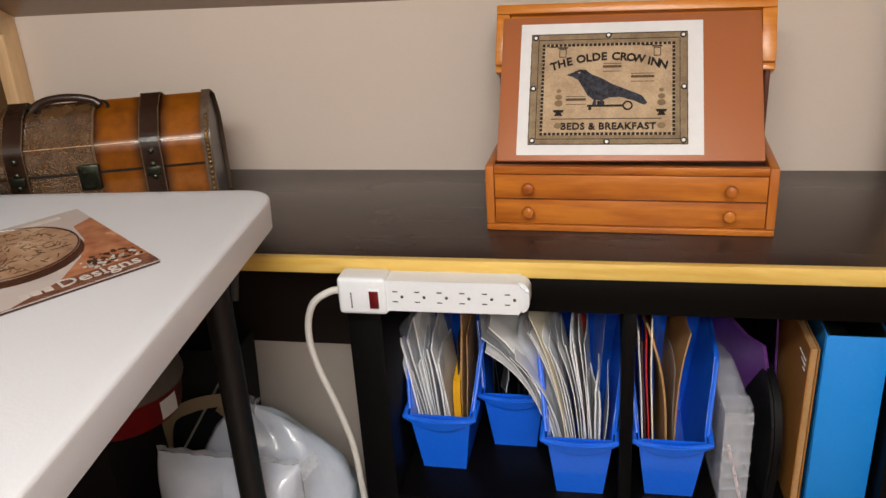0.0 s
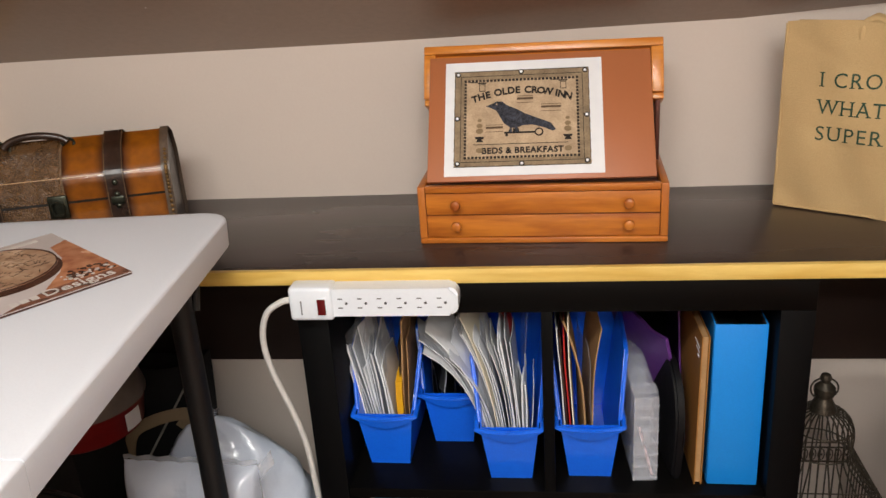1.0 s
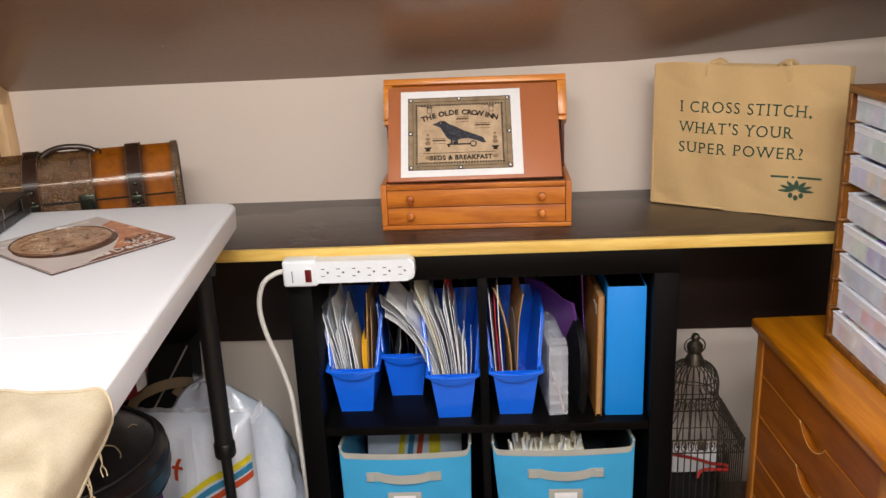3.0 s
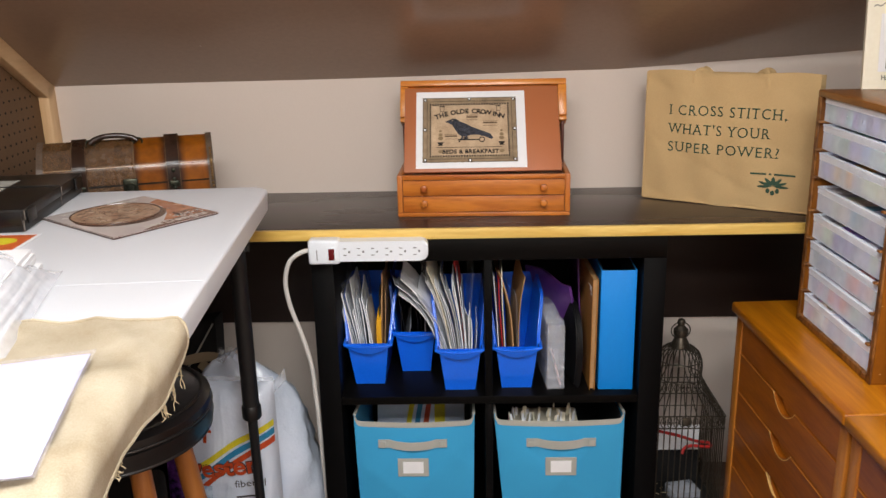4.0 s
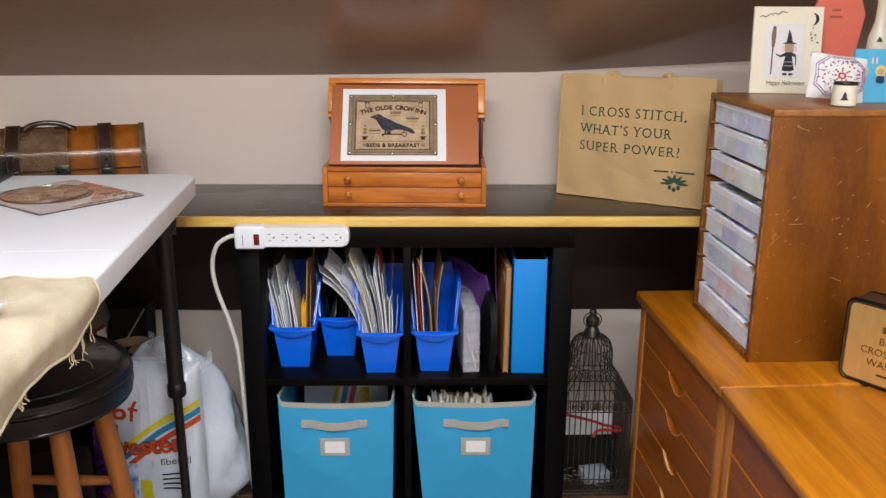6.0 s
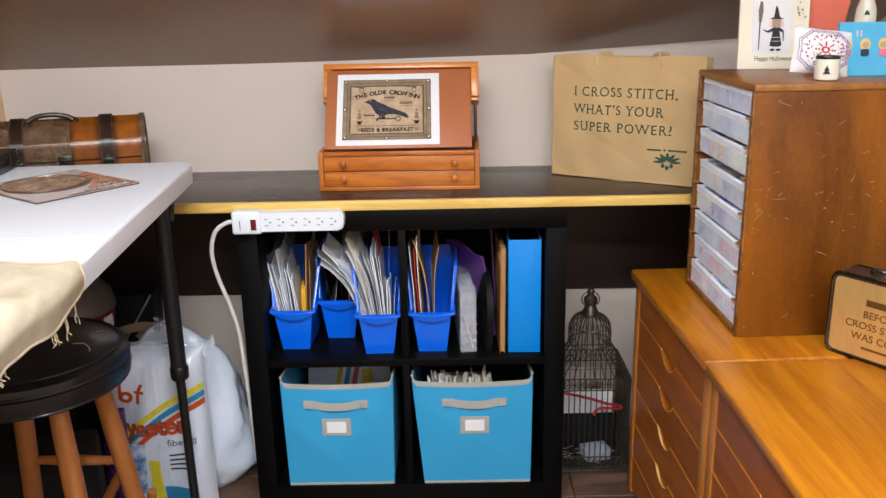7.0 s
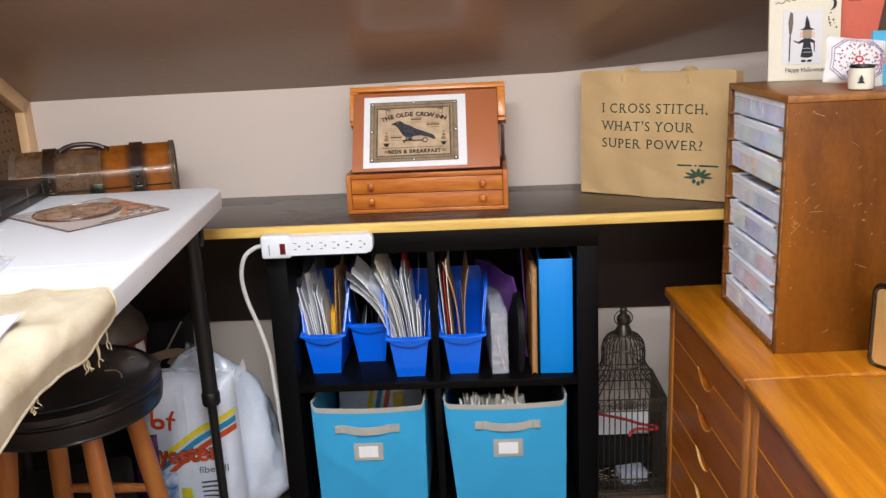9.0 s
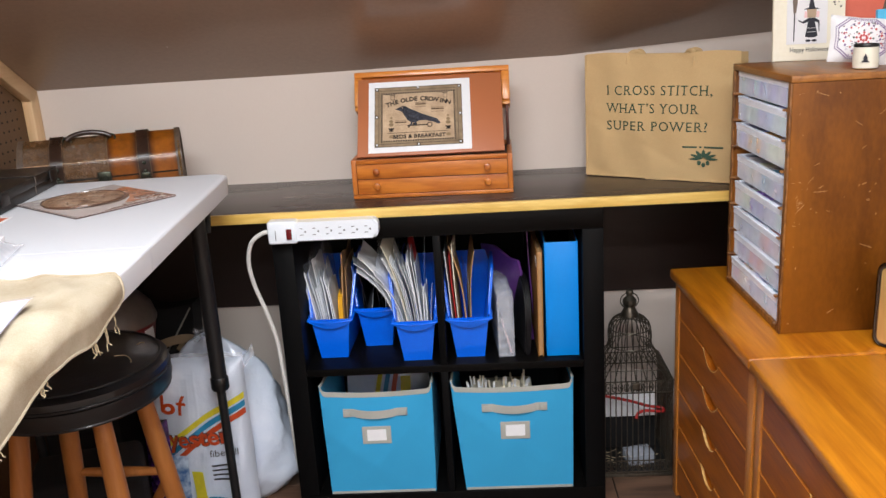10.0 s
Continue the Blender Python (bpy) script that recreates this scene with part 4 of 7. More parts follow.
    tube(ring, 0.0012, 5, b)
    box(cx - 0.014, cx - 0.004, y - 0.0007, y - 0.0001, z0 + 0.0596, z0 + 0.065, 0, 1, b)
    box(cx - 0.026, cx - 0.022, y - 0.0007, y - 0.0001, z0 + 0.052, z0 + 0.0564, 0, 1, b)
    part("key_motif", b, INK, sheet)
    # little lanterns, pots and blurred words
    cx = (x0 + x1) / 2 + 0.002
    for x in (-0.066, 0.066):
        b = bmesh.new()
        for q in ((-0.005, 0.005, 0.0, 0.001), (-0.005, 0.005, 0.012, 0.013), (-0.005, -0.004, 0.001, 0.012), (0.004, 0.005, 0.001, 0.012), (-0.007, 0.007, 0.014, 0.016)):
            box(cx + x + q[0], cx + x + q[1], y - 0.0007, y - 0.0001, z0 + 0.133 + q[2], z0 + 0.133 + q[3], 0, 1, b)
        box(cx + x - 0.02, cx + x - 0.007, y - 0.0006, y - 0.0001, z0 + 0.149, z0 + 0.1502, 0, 1, b)
        part("lantern_motif", b, INK, sheet)
        part("lantern_glow", box(cx + x - 0.0035, cx + x + 0.0035, y - 0.0006, y - 0.0001, z0 + 0.1362, z0 + 0.1435), LINEN, sheet)
    for x in (-0.070, 0.072):
        b = flat(plate([(-0.008, 0.006), (0.008, 0.006), (0.006, 0.002), (0.003, 0.002), (0.006, -0.003), (-0.006, -0.003), (-0.003, 0.002), (-0.006, 0.002)], 0, 0.0006), cx + x, z0 + 0.046)
        part("pot_motif", b, INK, sheet)
        part("berry_motif", flat(plate(disc_outline(0.0046, 10, 0.0058), 0, 0.0006), cx + x, z0 + 0.028), LINEN_EDGE, sheet)
        b = bmesh.new()
        for k, r in enumerate((0.006, 0.005, 0.0035)):
            join(b, flat(plate(disc_outline(r * 0.8, 10, r), 0, 0.0006), cx + x, z0 + 0.062 + k * 0.0095))
        part("tree_motif", b, LINEN_EDGE, sheet)
    for x, z, wd in ((-0.046, 0.060, 0.028), (0.046, 0.094, 0.032), (0.004, 0.110, 0.026)):
        b = bmesh.new()
        for k in (0, 1, 2):
            box(cx + x - wd / 2, cx + x + wd / 2, y - 0.0006, y - 0.0001, z0 + z + k * 0.006, z0 + z + k * 0.006 + (0.0008 if k != 1 else 0.0035), 0, 1, b)
        part("word_bar", b, WORD_BROWN, sheet)
    return sheet


build_picture()


# ---- leather trunk ----
def build_trunk():
    tr = thing("trunk_box", pose(-1.000, 0.042, DESK_Z, 0, 0, 17.5), "tan and brown leather decorative trunk with straps", "trunk")
    L = 0.38

    def prof(s):
        # outline of the end, s from 0 (front foot) to 1 (back foot)
        pts = [(0.0, 0.0), (-0.002, 0.045), (0.0, 0.092), (0.001, 0.128), (0.005, 0.136), (0.036, 0.170), (0.070, 0.186), (0.108, 0.170), (0.136, 0.130), (0.140, 0.0)]
        f = s * (len(pts) - 1)
        i = min(int(f), len(pts) - 2)
        t = f - i
        a, c = pts[i], pts[i + 1]
        return (a[0] + (c[0] - a[0]) * t, a[1] + (c[1] - a[1]) * t)

    def shell(x0, x1, s0, s1, off, nx=6, ns=36):
        def f(u, v):
            x = x0 + (x1 - x0) * u
            yy, zz = prof(s0 + (s1 - s0) * v)
            c = Vector((0.072, 0.08))
            d = (Vector((yy, zz)) - c).normalized() * off
            return Vector((x, yy + d.x, max(0, zz + d.y)))
        return grid_sheet(f, nx, ns)
    core = shell(0.004, L - 0.004, 0, 1, -0.003)
    core.verts.ensure_lookup_table()
    for k in (0, 6):
        core.faces.new(core.verts[k * 37:(k + 1) * 37])
    part("body", core, CHEST_STRAP, tr)
    split = 0.205
    part("croc_panel", shell(0.006, split, 0.0, 1, 0.0), CHEST_CROC, tr, "embossed dark brown leather half")
    part("tan_panel", shell(split + 0.001, L - 0.004, 0.0, 1, 0.0), CHEST_ORANGE, tr, "burnished tan leather half")
    for x in (0.006, L - 0.004):
        part("end_binding", shell(x - 0.008, x + 0.006, 0, 1, 0.0035, 2), CHEST_WORN, tr, "worn dark end binding with tacks")
    for x in (0.087, 0.290):
        part("strap", shell(x - 0.016, x + 0.016, 0, 1, 0.0052, 2), CHEST_STRAP, tr, "dark leather strap")
        for xs in (x - 0.0145, x + 0.0145):
            part("stitch_line", shell(xs - 0.0006, xs + 0.0006, 0, 1, 0.0058, 1), STITCH, tr)
    part("seam_line", shell(split - 0.0016, split + 0.0016, 0, 1, 0.0018, 1), STITCH, tr)
    # thin pale strip paints the gloss highlight along the ridge
    part("ridge_highlight", shell(0.008, L - 0.006, 0.374, 0.389, 0.0016, 6, 2), RIDGE, tr, "pale painted highlight along the lid ridge")
    part("lid_gap", shell(0.004, L - 0.002, 0.213, 0.222, 0.0012, 6, 2), HOLE, tr)

    def at(x, s, off):
        yy, zz = prof(s)
        return Vector((x, yy - off, zz))
    for x in (0.087, 0.290):
        for s in (0.30, 0.235, 0.185):
            p = at(x, s, 0.0075)
            part("rivet", lathe([(0.0052, 0), (0.0048, 0.002), (0.003, 0.0035), (0.001, 0.004)], 12, None, pose(p.x, p.y + 0.003, p.z, 90, 0, 0)), BRONZE, tr)
        p = at(x, 0.211, 0.0)
        part("buckle", box(p.x - 0.011, p.x + 0.011, p.y - 0.009, p.y - 0.004, p.z - 0.008, p.z + 0.006, 0.002), BRONZE, tr)
    p = at(split - 0.012, 0.20, 0)
    latch = part("latch", box(p.x - 0.016, p.x + 0.016, p.y - 0.008, p.y - 0.0005, p.z - 0.018, p.z + 0.022, 0.003), BRONZE, tr, "dark bronze latch")
    part("latch_loop", tube(smooth_path([(p.x - 0.008, p.y - 0.011, p.z - 0.010), (p.x - 0.008, p.y - 0.012, p.z + 0.010), (p.x + 0.008, p.y - 0.012, p.z + 0.010), (p.x + 0.008, p.y - 0.011, p.z - 0.010), (p.x - 0.008, p.y - 0.011, p.z - 0.010)], 4), 0.0022, 8), BRONZE, latch)
    for k in range(26):
        s = 0.02 + 0.5 * k / 25
        q = at(L - 0.004, s, 0.0045)
        part("tack", lathe([(0.0034, 0), (0.003, 0.0016), (0.0012, 0.0028)], 8, None, pose(q.x, q.y, q.z, 90 - max(0, (s - 0.33)) * 230, 0, 0)), BRASS, tr)
    # carrying handle on top
    pts = smooth_path([(0.112, 0.050, 0.182), (0.124, 0.052, 0.191), (0.148, 0.052, 0.197), (0.178, 0.052, 0.197), (0.204, 0.052, 0.191), (0.216, 0.050, 0.183)], 6)
    part("carry_handle", tube(pts, 0.0062, 12), CHEST_STRAP, tr, "arched leather handle")
    for x in (0.112, 0.216):
        z = 0.175
        part("handle_ring", tube([(x + 0.010 * math.cos(a), 0.052, z + 0.006 + 0.008 * math.sin(a)) for a in [2 * math.pi * k / 14 for k in range(15)]], 0.0024, 6), BRONZE, tr)
    return tr


build_trunk()


# ---- jute shopping bag ----
BAG_A = math.degrees(math.atan2(-0.196, 0.320))
BAG_M = pose(0.391, 0.272, DESK_Z, 0, 0, BAG_A)


def build_tote():
    bag = thing("jute_tote", BAG_M, "tan jute tote bag with dark green lettering", "tote bag")
    W, H, D = 0.385, 0.309, 0.085

    def front(u, v):
        bulge = -0.010 * math.sin(math.pi * u) * math.sin(math.pi * min(1, v * 1.05)) + 0.0020 * math.sin(u * 23 + v * 7) + 0.0022 * math.sin(9 * u - 8 * v) * math.sin(5 * v + 2 * u) + 0.0016 * max(0, math.sin(15 * v + 9 * u)) ** 6
        return Vector((W * u, bulge, H * v + 0.004 * math.sin(u * 9) * v))

    def back(u, v):
        return Vector((W * u, D + 0.006 * math.sin(math.pi * u) * v - 0.02 * v, H * v * 0.985))
    part("front_panel", grid_sheet(front, 60, 44, 0.0012), CANVAS, bag)
    part("back_panel", grid_sheet(back, 20, 14, 0.0012), CANVAS, bag)
    for u, name in ((0, "gusset"), (1, "gusset")):
        def gus(a, v, u=u):
            p, q = front(u, v), back(u, v)
            fold = 0.018 * math.sin(math.pi * a) * v * (1 if u == 0 else -1)
            return p.lerp(q, a) + Vector((fold, 0, 0))
        part(name, grid_sheet(gus, 8, 14, 0.0012), CANVAS, bag)
    part("base_panel", box(0.001, W - 0.001, 0.001, D - 0.001, 0.0, 0.0025), CANVAS, bag)
    for pts in ([(0, -0.0005, 0.004), (0, -0.0005, H - 0.002)], [(W, -0.0005, 0.004), (W, -0.0005, H - 0.002)], [(0, -0.001, 0.003), (W / 2, -0.001, 0.003), (W, -0.001, 0.003)]):
        part("piping", tube(pts, 0.0022, 6), CANVAS, bag)

    for y0, sgn in ((0.004, 1), (D - 0.024, -1)):
        pts = smooth_path([(0.112, y0, H - 0.03), (0.112, y0, H - 0.010), (0.118, y0 + sgn * 0.008, H + 0.001), (0.132, y0 + sgn * 0.018, H + 0.000), (0.165, y0 + sgn * 0.030, H - 0.030), (0.225, y0 + sgn * 0.030, H - 0.030), (0.256, y0 + sgn * 0.018, H + 0.000), (0.270, y0 + sgn * 0.008, H + 0.001), (0.276, y0, H - 0.010), (0.276, y0, H - 0.03)], 6)
        part("strap", tube(pts, 0.0065, 8), CANVAS, bag, "rolled jute handle folded inside")
    for text_, z, s in (("I CROSS STITCH,", 0.2095, 0.0335), ("WHAT'S YOUR", 0.1655, 0.0335), ("SUPER POWER?", 0.1225, 0.0335)):
        b = letters(text_, s, "LEFT", 0.0003, 1.16, -0.0001, 0.075)
        wide = max(v.co.x for v in b.verts)
        want = {"I CROSS STITCH,": 0.268, "WHAT'S YOUR": 0.235, "SUPER POWER?": 0.255}[text_]
        moved(b, pose(0.058, 0, z) @ UPRIGHT @ Matrix.Diagonal((want / wide, 1, 1, 1)))
        for v in b.verts:
            u, w_ = v.co.x / W, v.co.z / H
            v.co.y += front(u, w_).y - 0.0012
        part("lettering", b, GREEN_INK, bag, "dark green serif capitals", smooth=0)
    b = bmesh.new()
    x = 0.256
    for k, wd in enumerate((0.034, 0.005, 0.046)):
        box(x, x + wd, 0, 0.0005, 0.084, 0.088, 0, 1, b)
        x += wd + 0.006
    for v in b.verts:
        v.co.y += front(v.co.x / W, v.co.z / H).y - 0.0016
    part("small_print", b, GREEN_INK, bag, "small green print", smooth=0)
    b = bmesh.new()
    for k in range(7):
        a = -80 + k * 160 / 6
        leaf = [(0, 0), (0.004, 0.010), (0.0025, 0.020), (0, 0.025), (-0.0025, 0.020), (-0.004, 0.010)]
        plate(leaf, 0, 0.0005, b, pose(0.306, 0, 0.058) @ UPRIGHT @ Matrix.Diagonal((1.3, 0.85, 1, 1)) @ pose(0, 0, 0, 0, 0, a * 1.15) @ pose(0, 0.002, 0))
    for dx, dz in ((-0.010, -0.008), (0.010, -0.008), (0, -0.013)):
        plate(disc_outline(0.006, 10, 0.0045), 0, 0.0005, b, pose(0.306 + dx, 0, 0.056 + dz) @ UPRIGHT)
    for v in b.verts:
        v.co.y += front(v.co.x / W, v.co.z / H).y - 0.0016
    part("leaf_emblem", b, GREEN_INK, bag, "dark green leaf emblem", smooth=0)
    return bag


build_tote()


# ---- power strip ----
def build_power_strip():
    ps = thing("power_strip", pose(0, 0.0015, -0.003), "white six-outlet power strip fixed below the desk edge", "power strip")
    part("body", moved(plate(rounded(-0.338, -0.131, 0.752, 0.797, 0.014), 0, 0.034, None, None, 0.005), UPRIGHT), STRIP_WHITE, ps)
    part("switch_block", box(-0.392, -0.323, -0.038, -0.0002, 0.746, 0.801, 0.006, 3), STRIP_WHITE, ps)
    part("switch", box(-0.347, -0.334, -0.0405, -0.0375, 0.757, 0.783, 0.001), SWITCH_RED, ps, "dark red rocker switch")
    part("switch_collar", box(-0.3495, -0.3315, -0.0392, -0.0376, 0.7545, 0.7855, 0.0006), STRIP_WHITE, ps)
    b = bmesh.new()
    for k in range(5):
        box(-0.3735, -0.3715, -0.0386, -0.0379, 0.757 + k * 0.0048, 0.7605 + k * 0.0048, 0, 1, b)
    part("small_print", b, SLOT, ps)
    for k in range(6):
        x = -0.3085 + k * 0.0305
        o = part("outlet", box(x - 0.0122, x + 0.0122, -0.03415, -0.0338, 0.760, 0.789, 0.0001, 1), STRIP_WHITE, ps)
        for q in ((-0.0068, 0.0002, 0.7808, 0.7822), (-0.0068, 0.0002, 0.7658, 0.7672)):
            part("slot", box(x + q[0], x + q[1], -0.0352, -0.0343, q[2], q[3]), SLOT, o)
        part("earth_hole", lathe([(0.0022, 0), (0.0022, 0.0008)], 10, None, pose(x + 0.0062, -0.0344, 0.774, 90, 0, 0)), SLOT, o)
    path = smooth_path([(-0.388, -0.018, 0.774), (-0.410, -0.018, 0.770), (-0.438, -0.016, 0.748), (-0.452, -0.010, 0.700), (-0.447, -0.004, 0.640), (-0.425, 0.002, 0.560),
                        (-0.411, 0.008, 0.490), (-0.407, 0.012, 0.420), (-0.404, 0.016, 0.350), (-0.403, 0.03, 0.22), (-0.405, 0.06, 0.09), (-0.41, 0.12, 0.008), (-0.42, 0.22, 0.006), (-0.44, 0.34, 0.006)], 8)
    part("cord", tube(path, 0.0052, 12), CABLE_WHITE, ps, "white power cord")
    return ps


build_power_strip()


# ---- in the shelf unit ----
def bin_bmesh():
    """A narrow book bin: low lip in front (-y), sides that sweep up towards the back."""
    D, wb, wt = 0.245, 0.035, 0.050

    def height(s):
        t = max(0, min(1, (s - 0.04) / 0.26))
        return 0.110 + 0.105 * (t * t * (3 - 2 * t))
    b = bmesh.new()
    n, rows = 14, 6
    rings = []
    for i in range(n + 1):
        s = i / n
        h = height(s)
        ring = []
        for k in range(rows + 1):      # up the left side
            t = 1 - k / rows
            ring.append((-(wb + (wt - wb) * t * h / 0.110 * 0.9), h * t, t))
        left = ring
        pts = left + [(-x, z, t) for x, z, t in left[::-1]]
        vs = []
        for x, z, t in pts:
            y = 0.016 * (1 - t) * (1 - s) + s * D
            vs.append(b.verts.new((x, y, z)))
        rings.append(vs)
    m = len(rings[0])
    for a, c in zip(rings, rings[1:]):
        for k in range(m - 1):
            b.faces.new((a[k], a[k + 1], c[k + 1], c[k]))
    for r in (rings[0], rings[-1]):
        half = m // 2
        for k in range(half - 1):
            b.faces.new((r[k], r[k + 1], r[m - 2 - k], r[m - 1 - k]))
    bmesh.ops.remove_doubles(b, verts=b.verts, dist=1e-5)
    bmesh.ops.recalc_face_normals(b, faces=b.faces)
    bmesh.ops.solidify(b, geom=list(b.faces), thickness=0.0022)
    return b


def build_bin(m, label):
    bn = thing("book_bin", m, label, "bin", "blue book bins")
    part("shell", bin_bmesh(), BLUE_BIN, bn, smooth=50)
    rim = smooth_path([(-0.0545, 0.04, 0.114), (-0.0545, 0.002, 0.111), (-0.050, -0.005, 0.1085), (0.0, -0.009, 0.105), (0.050, -0.005, 0.1085), (0.0545, 0.002, 0.111), (0.0545, 0.04, 0.114)], 5)
    b = bmesh.new()
    tube(rim, 0.0042, 8, b)

    def lip(u, v):
        x = -0.052 + 0.104 * u
        return Vector((x, -0.0075 - 0.006 * math.sin(math.pi * u) + 0.006 * v * math.sin(math.pi * u), 0.108 - 0.021 * v * (0.15 + 0.85 * math.sin(math.pi * u))))
    grid_sheet(lip, 12, 3, 0.002, b)
    part("rim", b, BLUE_BIN, bn)
    for x in (-1, 1):
        pts = []
        for k in range(10):
            s = 0.06 + 0.9 * k / 9
            t = max(0, min(1, (s - 0.04) / 0.26))
            h = 0.110 + 0.105 * (t * t * (3 - 2 * t))
            pts.append((x * (0.037 + 0.015 * h / 0.110 * 0.9), s * 0.245, h))
        part("side_rim", tube(pts, 0.0032, 7), BLUE_BIN, bn)
    return bn


BINS = [(-0.284, 0.062, -1.0), (-0.176, 0.132, 0.0), (-0.066, 0.024, 0.5), (0.067, 0.033, 0.0)]
for x, y, a in BINS:
    build_bin(pose(x, y, SHELF_Z + 0.0005, 0, 0, a), "royal blue plastic book bin holding packets")


def packet(x, y, lean, w, h, mat, name, label, category, group, curl=0.0, pitch=0.0, thick=0.0016, yaw=0.0, z=None):
    """An upright packet w deep and h high; lean tips its head sideways, curl bends the head over, pitch slopes its upper edge."""
    ph = x * 210 + y * 37

    def f(u, v):
        c = curl * v ** 3 + 0.0016 * v * math.sin(4 * u + ph) + 0.0009 * v * math.sin(9 * v + ph)
        hh = h * (1 + 0.05 * math.sin(ph * 1.7)) + pitch * (u - 0.3) * w + 0.006 * math.sin(7 * u + 3 * ph)
        return Vector((math.sin(radians(lean)) * h * v + c, w * u, math.cos(radians(lean)) * hh * v - abs(c) * 0.30 * v + 0.003 * v * math.sin(6 * u + ph)))
    b = grid_sheet(f, 5, 9, thick)
    return solo(name, b, mat, pose(x, y, (SHELF_Z + 0.006) if z is None else z, 0, 0, yaw), label, category, group)


def fill_bins():
    rng = random.Random(11)
    # first bin: white pattern packets, a yellow card and a brown envelope
    x, y, _ = BINS[0]
    for k in range(13):
        packet(x - 0.031 + k * 0.0038, y + 0.026 + rng.uniform(0, 0.02), -9.5 + k * 0.55 + rng.uniform(-1.2, 1.2), 0.105, 0.222 + rng.uniform(-0.050, 0.030), rng.choice((PAPER, SLEEVE, PAPER, SLEEVE)),
               "pattern_packet", "white paper packet in a clear sleeve", "packet", "pattern packets", rng.uniform(-0.007, 0.0), rng.uniform(-0.1, 0.3), rng.choice((0.0012, 0.0018, 0.0026)), rng.uniform(-2, 9))
    packet(x + 0.0185, y + 0.022, 1.0, 0.14, 0.172, YELLOW, "yellow_card", "yellow card standing in a blue bin", "card", "", 0, thick=0.011)
    packet(x + 0.0265, y + 0.036, 0.5, 0.15, 0.215, SLEEVE_DARK, "button_sleeve", "clear sleeve with dark insert", "packet", "", 0)
    packet(x + 0.0295, y + 0.034, 1.0, 0.17, 0.262, KRAFT, "brown_envelope", "brown kraft envelope standing in a bin", "envelope", "", 0.004, thick=0.003)
    packet(x + 0.034, y + 0.04, 1.2, 0.17, 0.245, KRAFT, "brown_envelope", "brown kraft envelope standing in a bin", "envelope", "", 0.002)
    for k in range(4):
        packet(x - 0.026 + k * 0.012, y + 0.03, -7.5 + k * 1.4, 0.15, 0.270 + rng.uniform(-0.02, 0.012), PACKET_FILM, "empty_sleeve", "empty clear plastic sleeve in a bin", "packet", "clear sleeves", -0.006, 0.2, 0.0006, 3)
    # second bin: dark sleeves
    x, y, _ = BINS[1]
    for k in range(9):
        packet(x - 0.030 + k * 0.0075, y + 0.026 + rng.uniform(0, 0.02), -5 + k * 1.1, 0.14, 0.150 + rng.uniform(-0.045, 0.05), SLEEVE_DARK if k % 5 != 2 else SLEEVE,
               "dark_sleeve", "black insert in a clear plastic sleeve", "packet", "dark sleeves", rng.uniform(-0.014, 0.010), rng.uniform(-0.2, 0.3), 0.0014, rng.uniform(-4, 8))
    # third bin: a fan of white packets whose heads flop over the bin beside it
    x, y, _ = BINS[2]
    for k in range(20):
        t = k / 19
        packet(x - 0.032 + 0.064 * t, y + 0.024 + rng.uniform(0, 0.02), -10.0 + 11.0 * t + rng.uniform(-1.1, 1.1), 0.11, 0.276 - 0.05 * abs(t - 0.30) + rng.uniform(-0.034, 0.018) - (0.06 if t > 0.8 else 0),
               (SLEEVE, PAPER, PAPER, PAPER, SLEEVE)[k % 5], "pattern_packet", "white paper packet in a clear sleeve", "packet", "pattern packets", -0.070 * (1 - t) ** 1.6 + rng.uniform(-0.006, 0.004),
               rng.uniform(-0.1, 0.25), rng.choice((0.0012, 0.0016, 0.0024)), rng.uniform(-2, 9))
    for k in range(4):
        packet(x - 0.020 + k * 0.015, y + 0.03, -6 + k * 2.2, 0.15, 0.305 + rng.uniform(-0.02, 0.006), PACKET_FILM, "empty_sleeve", "empty clear plastic sleeve in a bin", "packet", "clear sleeves", -0.03 + 0.012 * k, 0.2, 0.0006, 4)
    packet(x + 0.016, y + 0.022, -1.0, 0.17, 0.284, SLEEVE, "grey_sleeve", "clear sleeve over a pale card", "packet", "", -0.012, yaw=2)
    packet(x + 0.012, y + 0.090, -1.5, 0.05, 0.296, RED, "red_packet", "red card among white packets", "packet", "", -0.016, yaw=-8)
    packet(x - 0.012, y + 0.025, -5.0, 0.17, 0.302, CARD_CREAM, "cream_card", "cream card among white packets", "card", "", -0.034)
    # fourth bin: thin booklets and a bent brown envelope
    x, y, _ = BINS[3]
    for k, mat in enumerate((PAPER, MAG_DARK, RED, CARD_CREAM)):
        packet(x - 0.036 + k * 0.0042, y + 0.026, -4.5 + k * 0.6, 0.18, 0.255 + 0.010 * k, mat, "thin_booklet", "thin printed booklet standing in a bin", "booklet", "booklets", 0.002, thick=0.0022)
    packet(x - 0.004, y + 0.028, -0.5, 0.17, 0.278, KRAFT, "brown_envelope", "bent brown kraft envelope standing in a bin", "envelope", "", -0.034, thick=0.003, yaw=3)
    packet(x + 0.004, y + 0.034, 0.0, 0.17, 0.280, KRAFT, "brown_envelope", "bent brown kraft envelope standing in a bin", "envelope", "", 0.016, thick=0.002, yaw=4)
    packet(x + 0.009, y + 0.04, -3.0, 0.16, 0.205, PACKET_FILM, "empty_sleeve", "empty clear plastic sleeve in a bin", "packet", "clear sleeves", 0.004, yaw=6)


fill_bins()


